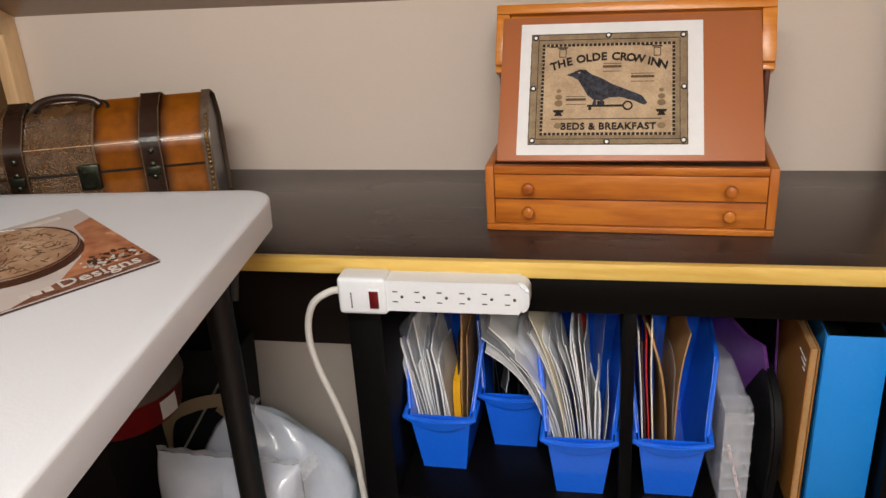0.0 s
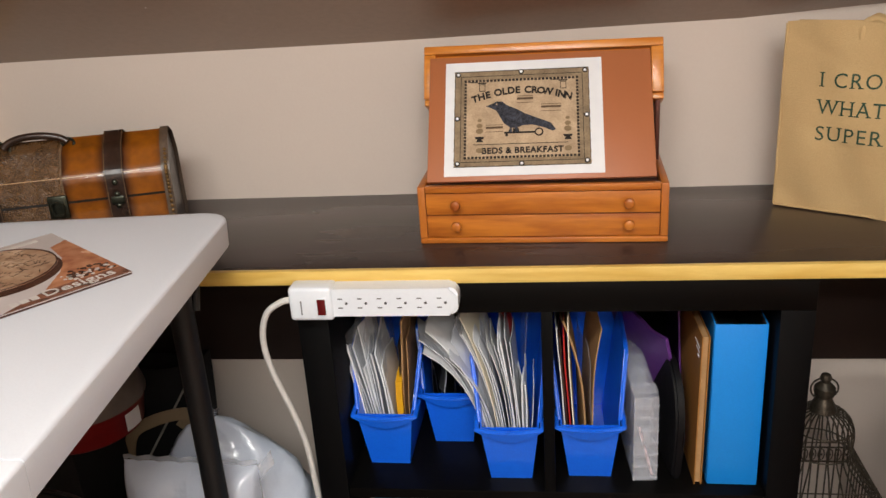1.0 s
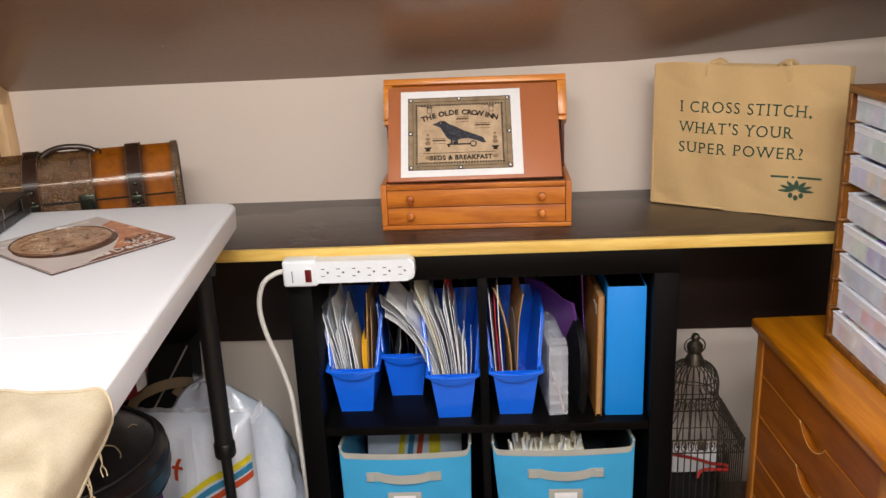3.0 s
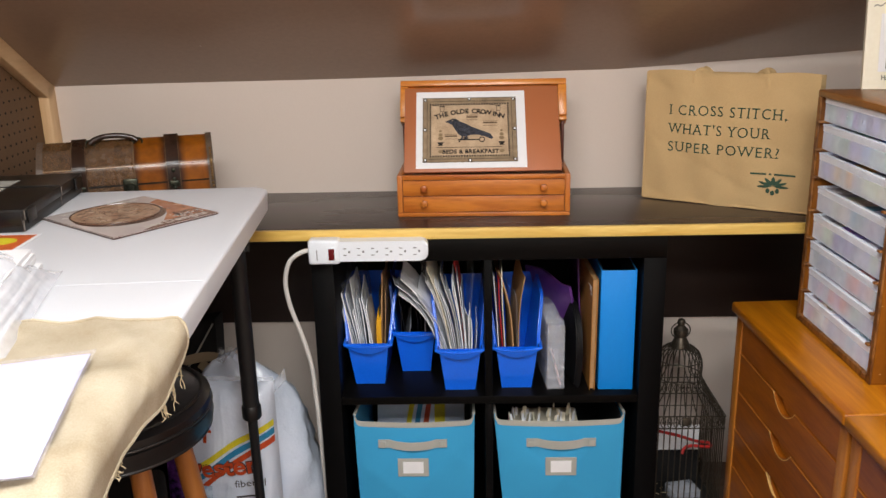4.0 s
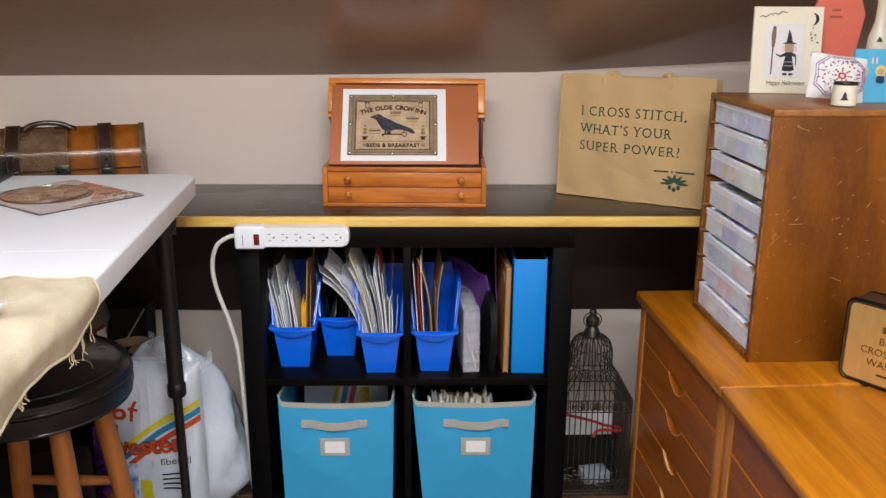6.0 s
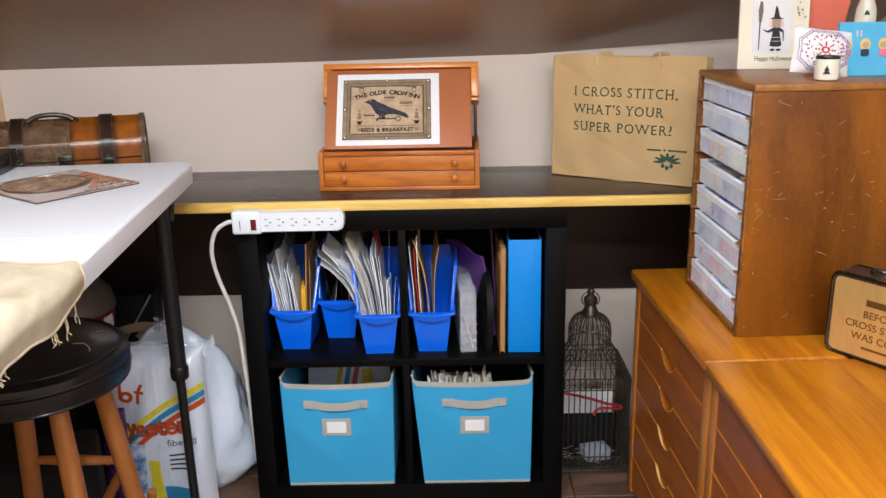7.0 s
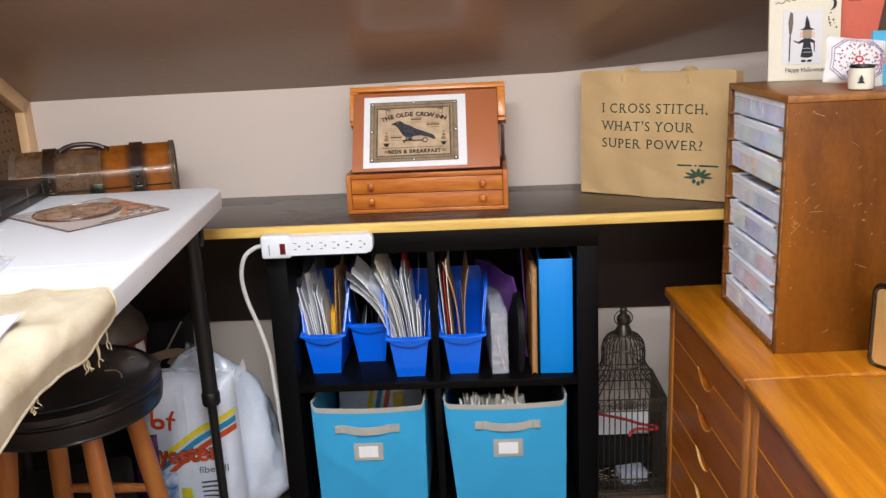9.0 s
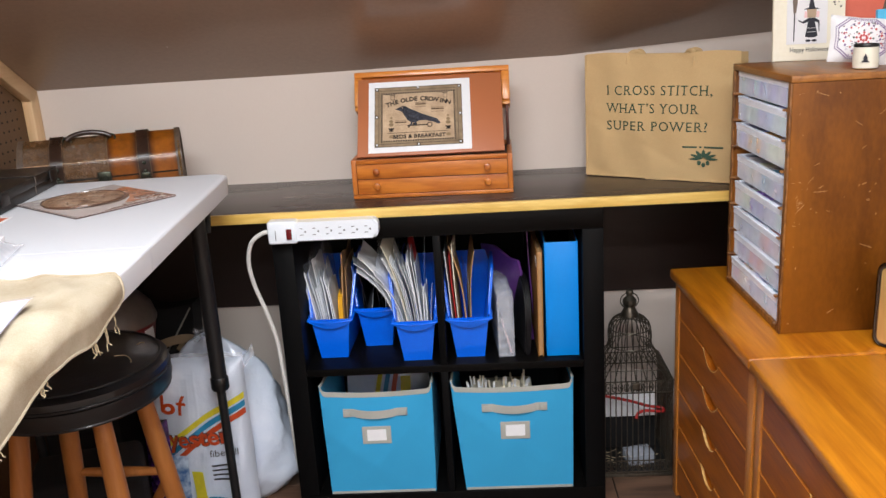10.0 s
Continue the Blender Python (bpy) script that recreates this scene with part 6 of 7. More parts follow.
def build_cloth():
    """Cream linen laid over the table's near half, its edge turned over the side."""
    cl = thing("linen_cloth", pose(0, 0, TABLE_Z), "cream linen cloth with frayed hem over the table", "cloth")
    y_far, y_near = -0.824, -1.36

    def side(y):
        return -0.4177 - (y + 0.82) * 0.072

    def f(u, v):
        y = y_far + (y_near - y_far) * v
        y += (0.0030 * math.sin(31 * u) + 0.0016 * math.sin(73 * u + 1)) * max(0, 1 - 8 * v)
        edge = side(y)
        s = u * 0.72
        flat = 0.60
        wob = 0.0022 * math.sin(21 * y + 9 * s) + 0.0016 * math.sin(60 * s + 40 * y) * math.sin(24 * y) + 0.0018 * math.sin(47 * y) * math.sin(13 * s) + 0.0015 * math.sin(33 * s + 4 * y) + 0.0036 * max(0, math.sin(16 * y - 22 * s + 1.5 * math.sin(9 * s))) ** 6 + 0.003 * max(0, math.sin(25 * y + 31 * s)) ** 8 + 0.0022 * math.sin(38 * y + 5 * s + 2 * math.sin(7 * s)) * min(1, max(0, (s - 0.38) / 0.2)) * min(1, 4 * v)
        far = math.exp(-((v * 0.545) / 0.02) ** 2)
        base = 0.0052 + 0.002 * math.sin(6 * s) + 0.001 * far
        if s < flat:
            x = edge - flat + s
            z = base + wob + 0.006 * max(0, (s - 0.5) / 0.1)
            return Vector((x, y, max(0.002, z)))
        a = (s - flat) / 0.12
        th = min(a / 0.55, 1) * math.pi / 2
        r = 0.022 + 0.003 * math.sin(19 * y)
        wob = max(wob, -0.003)
        x = edge + r * math.sin(th) - (0.006 * max(0, a - 0.55))
        z = base + 0.006 + wob - r * (1 - math.cos(th)) - max(0, a - 0.55) * (0.064 + 0.010 * math.sin(9 * y) + 0.006 * math.sin(31 * y))
        return Vector((x, y, z))
    part("cloth_sheet", grid_sheet(f, 130, 110, 0.0025), BURLAP, cl)
    part("side_hem", tube([f(0.995, k / 60) for k in range(61)], 0.0020, 6), BURLAP, cl)
    part("far_hem", tube([f(0.1 + 0.9 * k / 40, 0) + Vector((0, 0.001, 0.001)) for k in range(41)], 0.0022, 6), BURLAP, cl)
    rng = random.Random(9)
    # threads hang in tufts along the side hem
    for v0, count, reach in ((0.09, 2, 0.034), (0.16, 3, 0.036), (0.235, 6, 0.022), (0.50, 5, 0.012), (0.74, 2, 0.010)):
        for k in range(count):
            p = f(1, v0 + rng.uniform(-0.018, 0.018))
            ln, drift = reach * rng.uniform(0.6, 1.05), rng.uniform(-0.006, 0.010)
            q = [p + Vector((-0.001, 0, 0.002))]
            for j in range(1, 5):
                q.append(p + Vector((rng.uniform(-0.001, 0.002) * j / 2, drift * j / 4 + rng.uniform(-0.002, 0.002), -ln * j / 4)))
            part("loose_thread", tube(smooth_path(q, 3), 0.0006, 5), THREAD, cl)
    for k in range(12):
        u = rng.uniform(0.2, 0.85)
        p = f(u, 0)
        part("loose_thread", tube([p, p + Vector((rng.uniform(-0.01, 0.01), rng.uniform(0.004, 0.016), 0.001)), p + Vector((rng.uniform(-0.012, 0.012), 0.018, -0.006))], 0.00045, 5), THREAD, cl)
    # a sleeved white sheet on the cloth
    sh = thing("sleeved_sheet", pose(-0.400, -1.203, TABLE_Z + 0.0165, 0, -1.0, 12.5), "white sheet in a clear sleeve on linen", "paper sheet")
    part("sheet", grid_sheet(lambda u, v: Vector((-0.20 * u - 0.004, 0.006 + 0.252 * v, 0.0016 + 0.0015 * math.sin(3 * u + 2 * v))), 8, 8, 0.0006), PAPER_LILAC, sh)
    part("sleeve", grid_sheet(lambda u, v: Vector((-0.215 * u, 0.272 * v, 0.0025 + 0.002 * math.sin(4 * u + 3 * v))), 10, 10), clear_plastic("sleeve_film", (226, 224, 236), 0.22, 0.12), sh, "clear film sleeve")


build_cloth()


# ---- on the parts cabinet ----
CAB_Z = 0.6105 + 0.493


def stand(name, m, w, h, mat, label, thick=0.003, lean=-8):
    card = thing(name, m @ pose(0, 0, 0, lean, 0, 0), label, "card")
    part("card_sheet", box(0, w, 0.0, thick, 0, h, 0.0005, 1), mat, card)
    return card


def build_cards():
    wc = stand("cream_card", pose(0.745, -0.066, CAB_Z, 0, 0, -9), 0.142, 0.182, CARD_CREAM, "cream greeting card with a stitched broom picture", 0.012)
    part("aida_panel", box(0.027, 0.107, -0.0012, -0.0002, 0.034, 0.146, 0.0003, 1), CARD_WHITE, wc, "white stitched panel")
    y = -0.0016

    def flat(b, x, z):
        return moved(b, pose(x, y, z) @ UPRIGHT)
    part("dress_shape", flat(plate([(-0.0125, 0.002), (-0.005, 0), (0.006, 0), (0.0125, 0.003), (0.009, 0.020), (0.0065, 0.032), (0.013, 0.030), (0.0145, 0.012), (0.016, 0.012), (0.0155, 0.034), (0.006, 0.040), (-0.006, 0.040), (-0.018, 0.033), (-0.026, 0.037), (-0.026, 0.034), (-0.016, 0.029), (-0.007, 0.032), (-0.009, 0.020)], 0, 0.0008), 0.076, 0.047), FIGURE_DARK, wc)
    part("plain_block", flat(plate([(-0.0085, 0), (0.0085, 0), (0.0095, 0.017), (-0.0095, 0.017)], 0, 0.0008), 0.076, 0.0875), FIGURE_TAN, wc)
    part("hat_shape", flat(plate([(-0.016, 0), (0.016, 0), (0.006, 0.004), (0.003, 0.018), (-0.002, 0.030), (-0.004, 0.018), (-0.006, 0.004)], 0, 0.0009), 0.076, 0.1045), FIGURE_DARK, wc)
    part("broom_handle", flat(plate([(-0.0014, 0), (0.0004, 0), (0.0014, 0.060), (-0.0010, 0.060)], 0, 0.0008), 0.042, 0.040), INK, wc)
    part("broom_head", flat(plate([(-0.0026, 0), (0.0026, 0), (0.0052, 0.022), (0.0040, 0.042), (-0.0014, 0.044), (-0.0046, 0.024)], 0, 0.0010), 0.0425, 0.098), BROOM, wc, "grey-brown stitched broom head")
    for sx in (-1, 1):
        part("hair_shape", flat(plate([(-0.003, 0), (0.003, 0), (0.0034, 0.012), (-0.002, 0.013)], 0, 0.0007), 0.076 + sx * 0.0118, 0.0878), PINK_TUBE, wc)
        part("shoe_shape", flat(plate(disc_outline(0.0026, 10, 0.0052), 0, 0.0008), 0.076 + sx * 0.006, 0.0405), FIGURE_DARK, wc)
    for z in (0.058, 0.066):
        part("dress_band", flat(plate([(-0.009, 0), (0.009, 0), (0.009, 0.0008), (-0.009, 0.0008)], 0, 0.0012), 0.076, z), CARD_WHITE, wc)
    for px, pz, ph in ((0.012, 0.160, 0.0), (0.040, 0.166, 1.2)):
        pts = [(px + 0.0055 * q, -0.0008, pz + 0.0026 * math.sin(2.1 * q + ph) + 0.0012 * q) for q in range(6)]
        part("scroll_line", tube(smooth_path(pts, 3), 0.0008, 5), INK, wc)
    part("greeting_line", moved(letters("Happy Halloween", 0.0135, "LEFT", 0.0003), pose(0.034, -0.0004, 0.018) @ UPRIGHT @ Matrix.Diagonal((0.82, 1, 1, 1))), INK, wc, "dark lettering Happy Halloween")
    crescent = grid_sheet(lambda u, v: Vector((0.013 * math.cos(radians(-110 + 220 * u)) - 0.0065 * v * math.sin(math.pi * u), 0.013 * math.sin(radians(-110 + 220 * u)), 0)), 16, 2, 0.0006)
    part("moon_shape", flat(crescent, 0.120, 0.156), FIGURE_DARK, wc)
    rng = random.Random(3)
    for k in range(9):
        x, z = rng.uniform(0.117, 0.136), rng.uniform(0.08, 0.138)
        r = rng.uniform(0.0014, 0.0034)
        part("star_shape", flat(plate([(r * (1 if j % 2 else 0.45) * math.cos(j * math.pi / 5), r * (1 if j % 2 else 0.45) * math.sin(j * math.pi / 5)) for j in range(10)], 0, 0.0005), x, z), INK, wc)
    # coral card cut as a long hexagon
    outline = [(0.030, 0), (0.082, 0), (0.112, 0.165), (0.088, 0.235), (0.024, 0.235), (0.0, 0.165)]
    cc = thing("coral_card", pose(0.876, -0.048, CAB_Z, -4, 0, -4), "coral six-sided card with two yellow windows", "card")
    part("card_sheet", moved(plate(outline, 0, 0.010), pose(0, 0.010, 0) @ UPRIGHT), CORAL, cc)
    for x in (0.040, 0.072):
        w = part("window_shape", box(x - 0.009, x + 0.009, -0.0012, -0.0002, 0.196, 0.220), MAG_DARK, cc)
        part("window_glow", box(x - 0.006, x + 0.006, -0.0022, -0.0013, 0.199, 0.217), YELLOW, w)
    b = bmesh.new()
    for k, wd in enumerate((0.018, 0.026)):
        box(0.05 - wd / 2, 0.05 + wd / 2, -0.001, -0.0002, 0.172 - 0.014 * k, 0.176 - 0.014 * k, 0, 1, b)
    part("word_bar", b, CORAL_INK, cc)
    # little stitched pillow
    pl = thing("stitched_pillow", pose(0.836, -0.268, CAB_Z + 0.004, -14, 7, -2), "small white pillow stitched in red and mauve", "pillow")

    def cushion(side):
        def f(u, v):
            x, z = (u - 0.5) * 0.106, v * 0.084
            e = (1 - abs(2 * u - 1) ** 2.4) * (1 - abs(2 * v - 1) ** 2.4)
            pull = 1 + 0.06 * (abs(2 * u - 1) * abs(2 * v - 1))
            return Vector((x * pull, side * 0.020 * e ** 0.6, 0.046 + (z - 0.046) * pull + 0.003))
        return f
    b = grid_sheet(cushion(-1), 20, 20)
    grid_sheet(cushion(1), 20, 20, 0, b)
    bmesh.ops.remove_doubles(b, verts=b.verts, dist=1e-5)
    part("cushion", b, CARD_WHITE, pl)
    fc = cushion(-1)
    groups = {"red": (RED, bmesh.new()), "mauve": (PURPLE, bmesh.new()), "green": (GREEN_INK, bmesh.new())}

    def dot(colour, u, v, r):
        p = fc(u, v) + Vector((0, -0.0008, 0))
        plate([(-r, 0), (0, -r), (r, 0), (0, r)], -0.0004, 0.0004, groups[colour][1], Matrix.Translation(p) @ UPRIGHT)
    for k in range(8):
        a = math.pi * k / 4
        for j, rr in enumerate((0.06, 0.12, 0.17)):
            dot(("red", "red", "green")[j], 0.5 + rr * math.cos(a), 0.5 + rr * math.sin(a), 0.0027 - 0.0003 * j)
    for k in range(24):
        a = 2 * math.pi * k / 24
        dot("red" if k % 2 else "mauve", 0.5 + 0.30 * math.cos(a) * (1.12 if k % 3 else 1), 0.5 + 0.30 * math.sin(a) * (1.12 if k % 3 else 1), 0.0022)
    for k in range(150):
        u, v = rng.uniform(0.10, 0.90), rng.uniform(0.10, 0.90)
        if abs(u - 0.5) + abs(v - 0.5) > 0.24 and abs(u - 0.5) + abs(v - 0.5) < 0.62:
            dot(rng.choice(("red", "mauve", "mauve", "green")), u, v, rng.uniform(0.0008, 0.0016))
    eight = [(0.27, 0.06), (0.73, 0.06), (0.94, 0.27), (0.94, 0.73), (0.73, 0.94), (0.27, 0.94), (0.06, 0.73), (0.06, 0.27)]
    for k in range(8):
        (ua, va), (ub, vb) = eight[k], eight[(k + 1) % 8]
        for j in range(14):
            for inset in (1.0, 0.92):
                u, v = ua + (ub - ua) * j / 14, va + (vb - va) * j / 14
                dot("mauve", 0.5 + (u - 0.5) * inset, 0.5 + (v - 0.5) * inset, 0.0011)
    for name, (mat, bm) in groups.items():
        o = part("stitching", bm, mat, pl)
        o["kind"] = "stuff"
    # little cream pot
    pot = thing("cream_pot", pose(0.826, -0.328, CAB_Z + 0.0005) @ Matrix.Diagonal((1.15, 1.15, 1.06, 1)), "small cream pot with a dark rim and tree motif", "pot")
    part("pot_body", lathe([(0.016, 0.0), (0.019, 0.002), (0.0195, 0.014), (0.0182, 0.038), (0.0172, 0.0385), (0.017, 0.022), (0.0165, 0.006)], 28), CERAMIC, pot)
    part("dark_rim", lathe([(0.0186, 0.037), (0.0190, 0.040), (0.0184, 0.042), (0.017, 0.042), (0.0165, 0.0385)], 28), BLACK_PLASTIC, pot)
    part("tree_motif", moved(plate([(-0.006, 0), (0.006, 0), (0.002, 0.006), (0.004, 0.006), (0.0, 0.015), (-0.004, 0.006), (-0.002, 0.006)], 0, 0.0006), pose(-0.0080, -0.0182, 0.012, 0, 0, -22) @ UPRIGHT), FIGURE_DARK, pot)
    # sky-blue card with a row of little shapes
    bc = stand("sky_blue_card", pose(0.876, -0.258, CAB_Z, 0, 0, -4), 0.156, 0.102, SKY_BLUE, "sky-blue card with a row of plain dolls", 0.010, -6)
    for k, (top, low) in enumerate(((BLONDE, PINK), (BLONDE, NAVY), (BLONDE, PINK), (ORANGE_CARD, NAVY))):
        x = 0.016 + 0.034 * k
        part("doll_top_shape", moved(plate(disc_outline(0.0115, 16, 0.0098), 0, 0.0008), pose(x, -0.0004, 0.060) @ UPRIGHT), top, bc)
        part("doll_low_shape", moved(plate(rounded(-0.0078, 0.0078, -0.010, 0.004, 0.0045, 3), 0, 0.0012), pose(x, -0.0004, 0.047) @ UPRIGHT), low, bc)
        part("doll_round_shape", moved(plate(disc_outline(0.0058, 14, 0.0068), 0, 0.0016), pose(x, -0.0004, 0.059) @ UPRIGHT), FIGURE_TAN, bc)
    for sx in (-0.004, 0.004):
        part("small_bar", box(0.036 + sx, 0.0385 + sx, -0.0012, -0.0002, 0.074, 0.086), PINK_TUBE, bc)
    # small vase behind
    vs = thing("cream_vase", pose(0.994, -0.10, CAB_Z + 0.0005), "small cream glazed vase with dark motif", "vase")
    part("vase_body", lathe([(0.017, 0), (0.021, 0.01), (0.023, 0.06), (0.020, 0.12), (0.011, 0.15), (0.010, 0.19), (0.013, 0.196), (0.0095, 0.196), (0.008, 0.16)], 28), CERAMIC, vs)
    part("leaf_motif", moved(plate([(-0.006, 0), (0.006, 0), (0.002, 0.008), (-0.002, 0.010)], 0, 0.0006), pose(-0.007, -0.0205, 0.110, 6, 0, -16) @ UPRIGHT), GREEN_INK, vs)


build_cards()


def build_tin():
    tin = thing("gold_lunch_tin", pose(0.826, -0.446, 0.6105, 0, 0, -55), "brushed gold lunchbox tin with embossed words", "tin")
    W, H, D = 0.20, 0.158, 0.062
    part("tin_body", moved(plate(rounded(0, W, 0, H, 0.016), 0, D, None, None, 0.004), pose(0, D, 0) @ UPRIGHT), TIN_BODY, tin, "dull grey tin shell")
    part("front_panel", moved(plate(rounded(0.007, W - 0.007, 0.007, H - 0.007, 0.012), 0, 0.0012), UPRIGHT), TIN_GOLD, tin, "mirror-bright gold front")
    pts = [(x, -0.0008, z) for x, z in rounded(0.0065, W - 0.0065, 0.0065, H - 0.0065, 0.012)]
    part("panel_bead", tube(pts + [pts[0]], 0.0012, 6), TIN_STEEL, tin, "bright bead round the front")
    for yy in (-0.001, D - 0.004):
        pts = [(x, yy + 0.002, z) for x, z in rounded(0.001, W - 0.001, 0.002, H - 0.001, 0.016)]
        part("steel_rim", tube(pts + [pts[0]], 0.0034, 7), TIN_RIM, tin, "dark tinplate rim")
    part("clasp", box(0.085, 0.115, -0.003, D * 0.6, H + 0.001, H + 0.006, 0.002), TIN_STEEL, tin)
    pts = smooth_path([(0.055, D / 2, H + 0.003), (0.058, D / 2 + 0.010, H + 0.006), (0.075, D / 2 + 0.020, H + 0.001), (0.125, D / 2 + 0.020, H + 0.001), (0.142, D / 2 + 0.010, H + 0.006), (0.145, D / 2, H + 0.003)], 5)
    part("carry_handle", tube(pts, 0.004, 8), BLACK_PLASTIC, tin)
    for k, (w, z) in enumerate((("BEFORE", 0.084), ("CROSS STITCH", 0.062), ("WAS COOL", 0.040))):
        part("embossed_line", moved(letters(w, 0.0195, "CENTER", 0.0006), pose(W / 2, -0.0014, z) @ UPRIGHT), TIN_WORD, tin)
    part("embossed_bar", box(W / 2 - 0.03, W / 2 + 0.03, -0.0020, -0.0013, 0.107, 0.119), TIN_WORD, tin)
    part("embossed_bar", box(W / 2 - 0.03, W / 2 + 0.03, -0.0020, -0.0013, 0.024, 0.028), TIN_WORD, tin)
    return tin


build_tin()


# ---- under the desk ----
def build_cage():
    cg = thing("bird_cage", pose(0.494, 0.226, 0.0), "antique pewter wire bird cage with dome and finial", "bird cage")
    h = 0.096
    part("base_tray", box(-h - 0.004, h + 0.004, -h - 0.004, h + 0.004, 0.0, 0.010, 0.002), CAGE_METAL, cg)
    part("tray_floor", box(-h + 0.004, h - 0.004, -h + 0.004, h - 0.004, 0.0102, 0.014), BLACK_METAL, cg)

    def band(z0, z1, name):
        b = bmesh.new()
        for s, c in ((0, 1), (90, 1), (180, 1), (270, 1)):
            m = pose(0, 0, 0, 0, 0, s)
            box(-h - 0.002, h + 0.002, -h - 0.003, -h - 0.001, z0, z0 + 0.003, 0, 1, b, m)
            box(-h - 0.002, h + 0.002, -h - 0.003, -h - 0.001, z1 - 0.003, z1, 0, 1, b, m)
            n = 12
            for k in range(n):
                x = -h + (k + 0.5) * 2 * h / n
                pts = [(x + 0.0062 * math.cos(a), -h - 0.002, (z0 + z1) / 2 + (z1 - z0) * 0.36 * math.sin(a)) for a in [2 * math.pi * j / 8 for j in range(9)]]
                tube([m @ Vector(p) for p in pts], 0.0013, 4, b, None, False)
                box(x - 0.0022, x + 0.0022, -h - 0.003, -h - 0.001, (z0 + z1) / 2 - 0.002, (z0 + z1) / 2 + 0.002, 0, 1, b, m)
        part(name, b, CAGE_METAL, cg, "pierced filigree band")
    band(0.014, 0.050, "lower_band")
    band(0.247, 0.283, "upper_band")
    bar = None
    n = 13
    for s in (0, 90, 180, 270):
        for k in range(n):
            x = -h + 2 * h * k / n
            m = pose(0, 0, 0, 0, 0, s) @ pose(x, -h, 0)
            if bar is None:
                bar = part("bar", tube([(0, 0, 0.012), (0, 0, 0.282)], 0.0017, 5), CAGE_METAL, cg)
                bar.matrix_basis = m
            else:
                again("bar", bar, m, cg)
    # roof ribs: from the square eaves inward in a hollow sweep, then up over a small bell dome
    for s in (0, 90, 180, 270):
        for k in range(7):
            x = -h + 2 * h * (k + 0.5) / 7
            a = math.atan2(-h, x)
            ca, sa = math.cos(a), math.sin(a)
            reach = math.hypot(x, h)
            pts = smooth_path([(x, -h, 0.282), (0.84 * reach * ca, 0.84 * reach * sa, 0.303), (0.070 * ca, 0.070 * sa, 0.328), (0.0575 * ca, 0.0575 * sa, 0.350), (0.0575 * ca, 0.0575 * sa, 0.382),
                               (0.052 * ca, 0.052 * sa, 0.408), (0.038 * ca, 0.038 * sa, 0.425), (0.018 * ca, 0.018 * sa, 0.432)], 3)
            o = part("rib", tube(pts, 0.0016, 5), CAGE_METAL, cg)
            o.matrix_basis = pose(0, 0, 0, 0, 0, s)
    for r, z in ((0.0585, 0.351), (0.0555, 0.398)):
        part("hoop", tube([(r * math.cos(2 * math.pi * k / 28), r * math.sin(2 * math.pi * k / 28), z) for k in range(29)], 0.0016, 5), CAGE_METAL, cg)
    part("roof_rail", tube([(q * 0.081, p * 0.081, 0.304) for q, p in ((-1, -1), (1, -1), (1, 1), (-1, 1), (-1, -1))], 0.0014, 5), CAGE_METAL, cg)
    part("finial", lathe([(r, z + 0.007) for r, z in ((0.019, 0.419), (0.0245, 0.423), (0.0225, 0.431), (0.0160, 0.444), (0.0140, 0.450), (0.0170, 0.453), (0.0190, 0.462), (0.0180, 0.470), (0.012, 0.476),
                          (0.0078, 0.480), (0.0095, 0.484), (0.0105, 0.489), (0.008, 0.495), (0.003, 0.498))], 24), CAGE_METAL, cg, "turned pewter finial")
    part("hanging_ring", tube([(0.024 * math.cos(2 * math.pi * k / 24), 0.002, 0.472 + 0.022 * math.sin(2 * math.pi * k / 24)) for k in range(25)], 0.0018, 6), CAGE_METAL, cg)
    part("door_clasp", box(-0.010, 0.010, -h - 0.008, -h - 0.0035, 0.258, 0.280, 0.003), CAGE_METAL, cg)
    # things lying in the cage
    solo("white_card", box(-0.08, 0.085, 0, 0.004, 0, 0.070, 0.001, 1), PAPER, pose(0.487, 0.262, 0.112, -6, 0, 0) @ pose(0, 0, 0), "white card inside the cage", "card")
    solo("card_prop", box(-0.08, 0.085, 0, 0.05, 0, 0.096, 0.003), COTTON_BLACK, pose(0.487, 0.262, 0.0145), "black cloth-covered box inside the cage", "box")
    solo("red_ribbon", tube(smooth_path([(-0.075, -0.03, 0.036), (-0.04, -0.035, 0.030), (0.01, -0.03, 0.014), (0.05, -0.03, 0.000), (0.085, -0.03, -0.006), (0.085, -0.04, -0.012), (0.04, -0.045, -0.006), (0.02, -0.045, -0.012), (0.012, -0.05, -0.026)], 6), 0.0042, 8), RED, pose(0.494, 0.240, 0.168), "red cord threaded through the cage bars", "cord")
    solo("clear_tub", box(-0.03, 0.045, -0.03, 0.03, 0, 0.030, 0.004), CLEAR, pose(0.507, 0.19, 0.0145, 0, 0, 12), "small clear tub on the cage floor", "tub")
    rng = random.Random(12)
    for k in range(9):
        p = Vector((rng.uniform(-0.07, 0.07), rng.uniform(-0.08, 0.02), 0.0165))
        q = [p, p + Vector((rng.uniform(-0.02, 0.02), rng.uniform(-0.01, 0.01), 0.002)), p + Vector((rng.uniform(-0.03, 0.03), rng.uniform(-0.015, 0.015), 0))]
        solo("thread_scrap", tube(smooth_path(q, 4), 0.0011, 5), THREAD, pose(0.494, 0.225, 0), "pale thread scrap on the cage floor", "thread", "thread scraps")


build_cage()


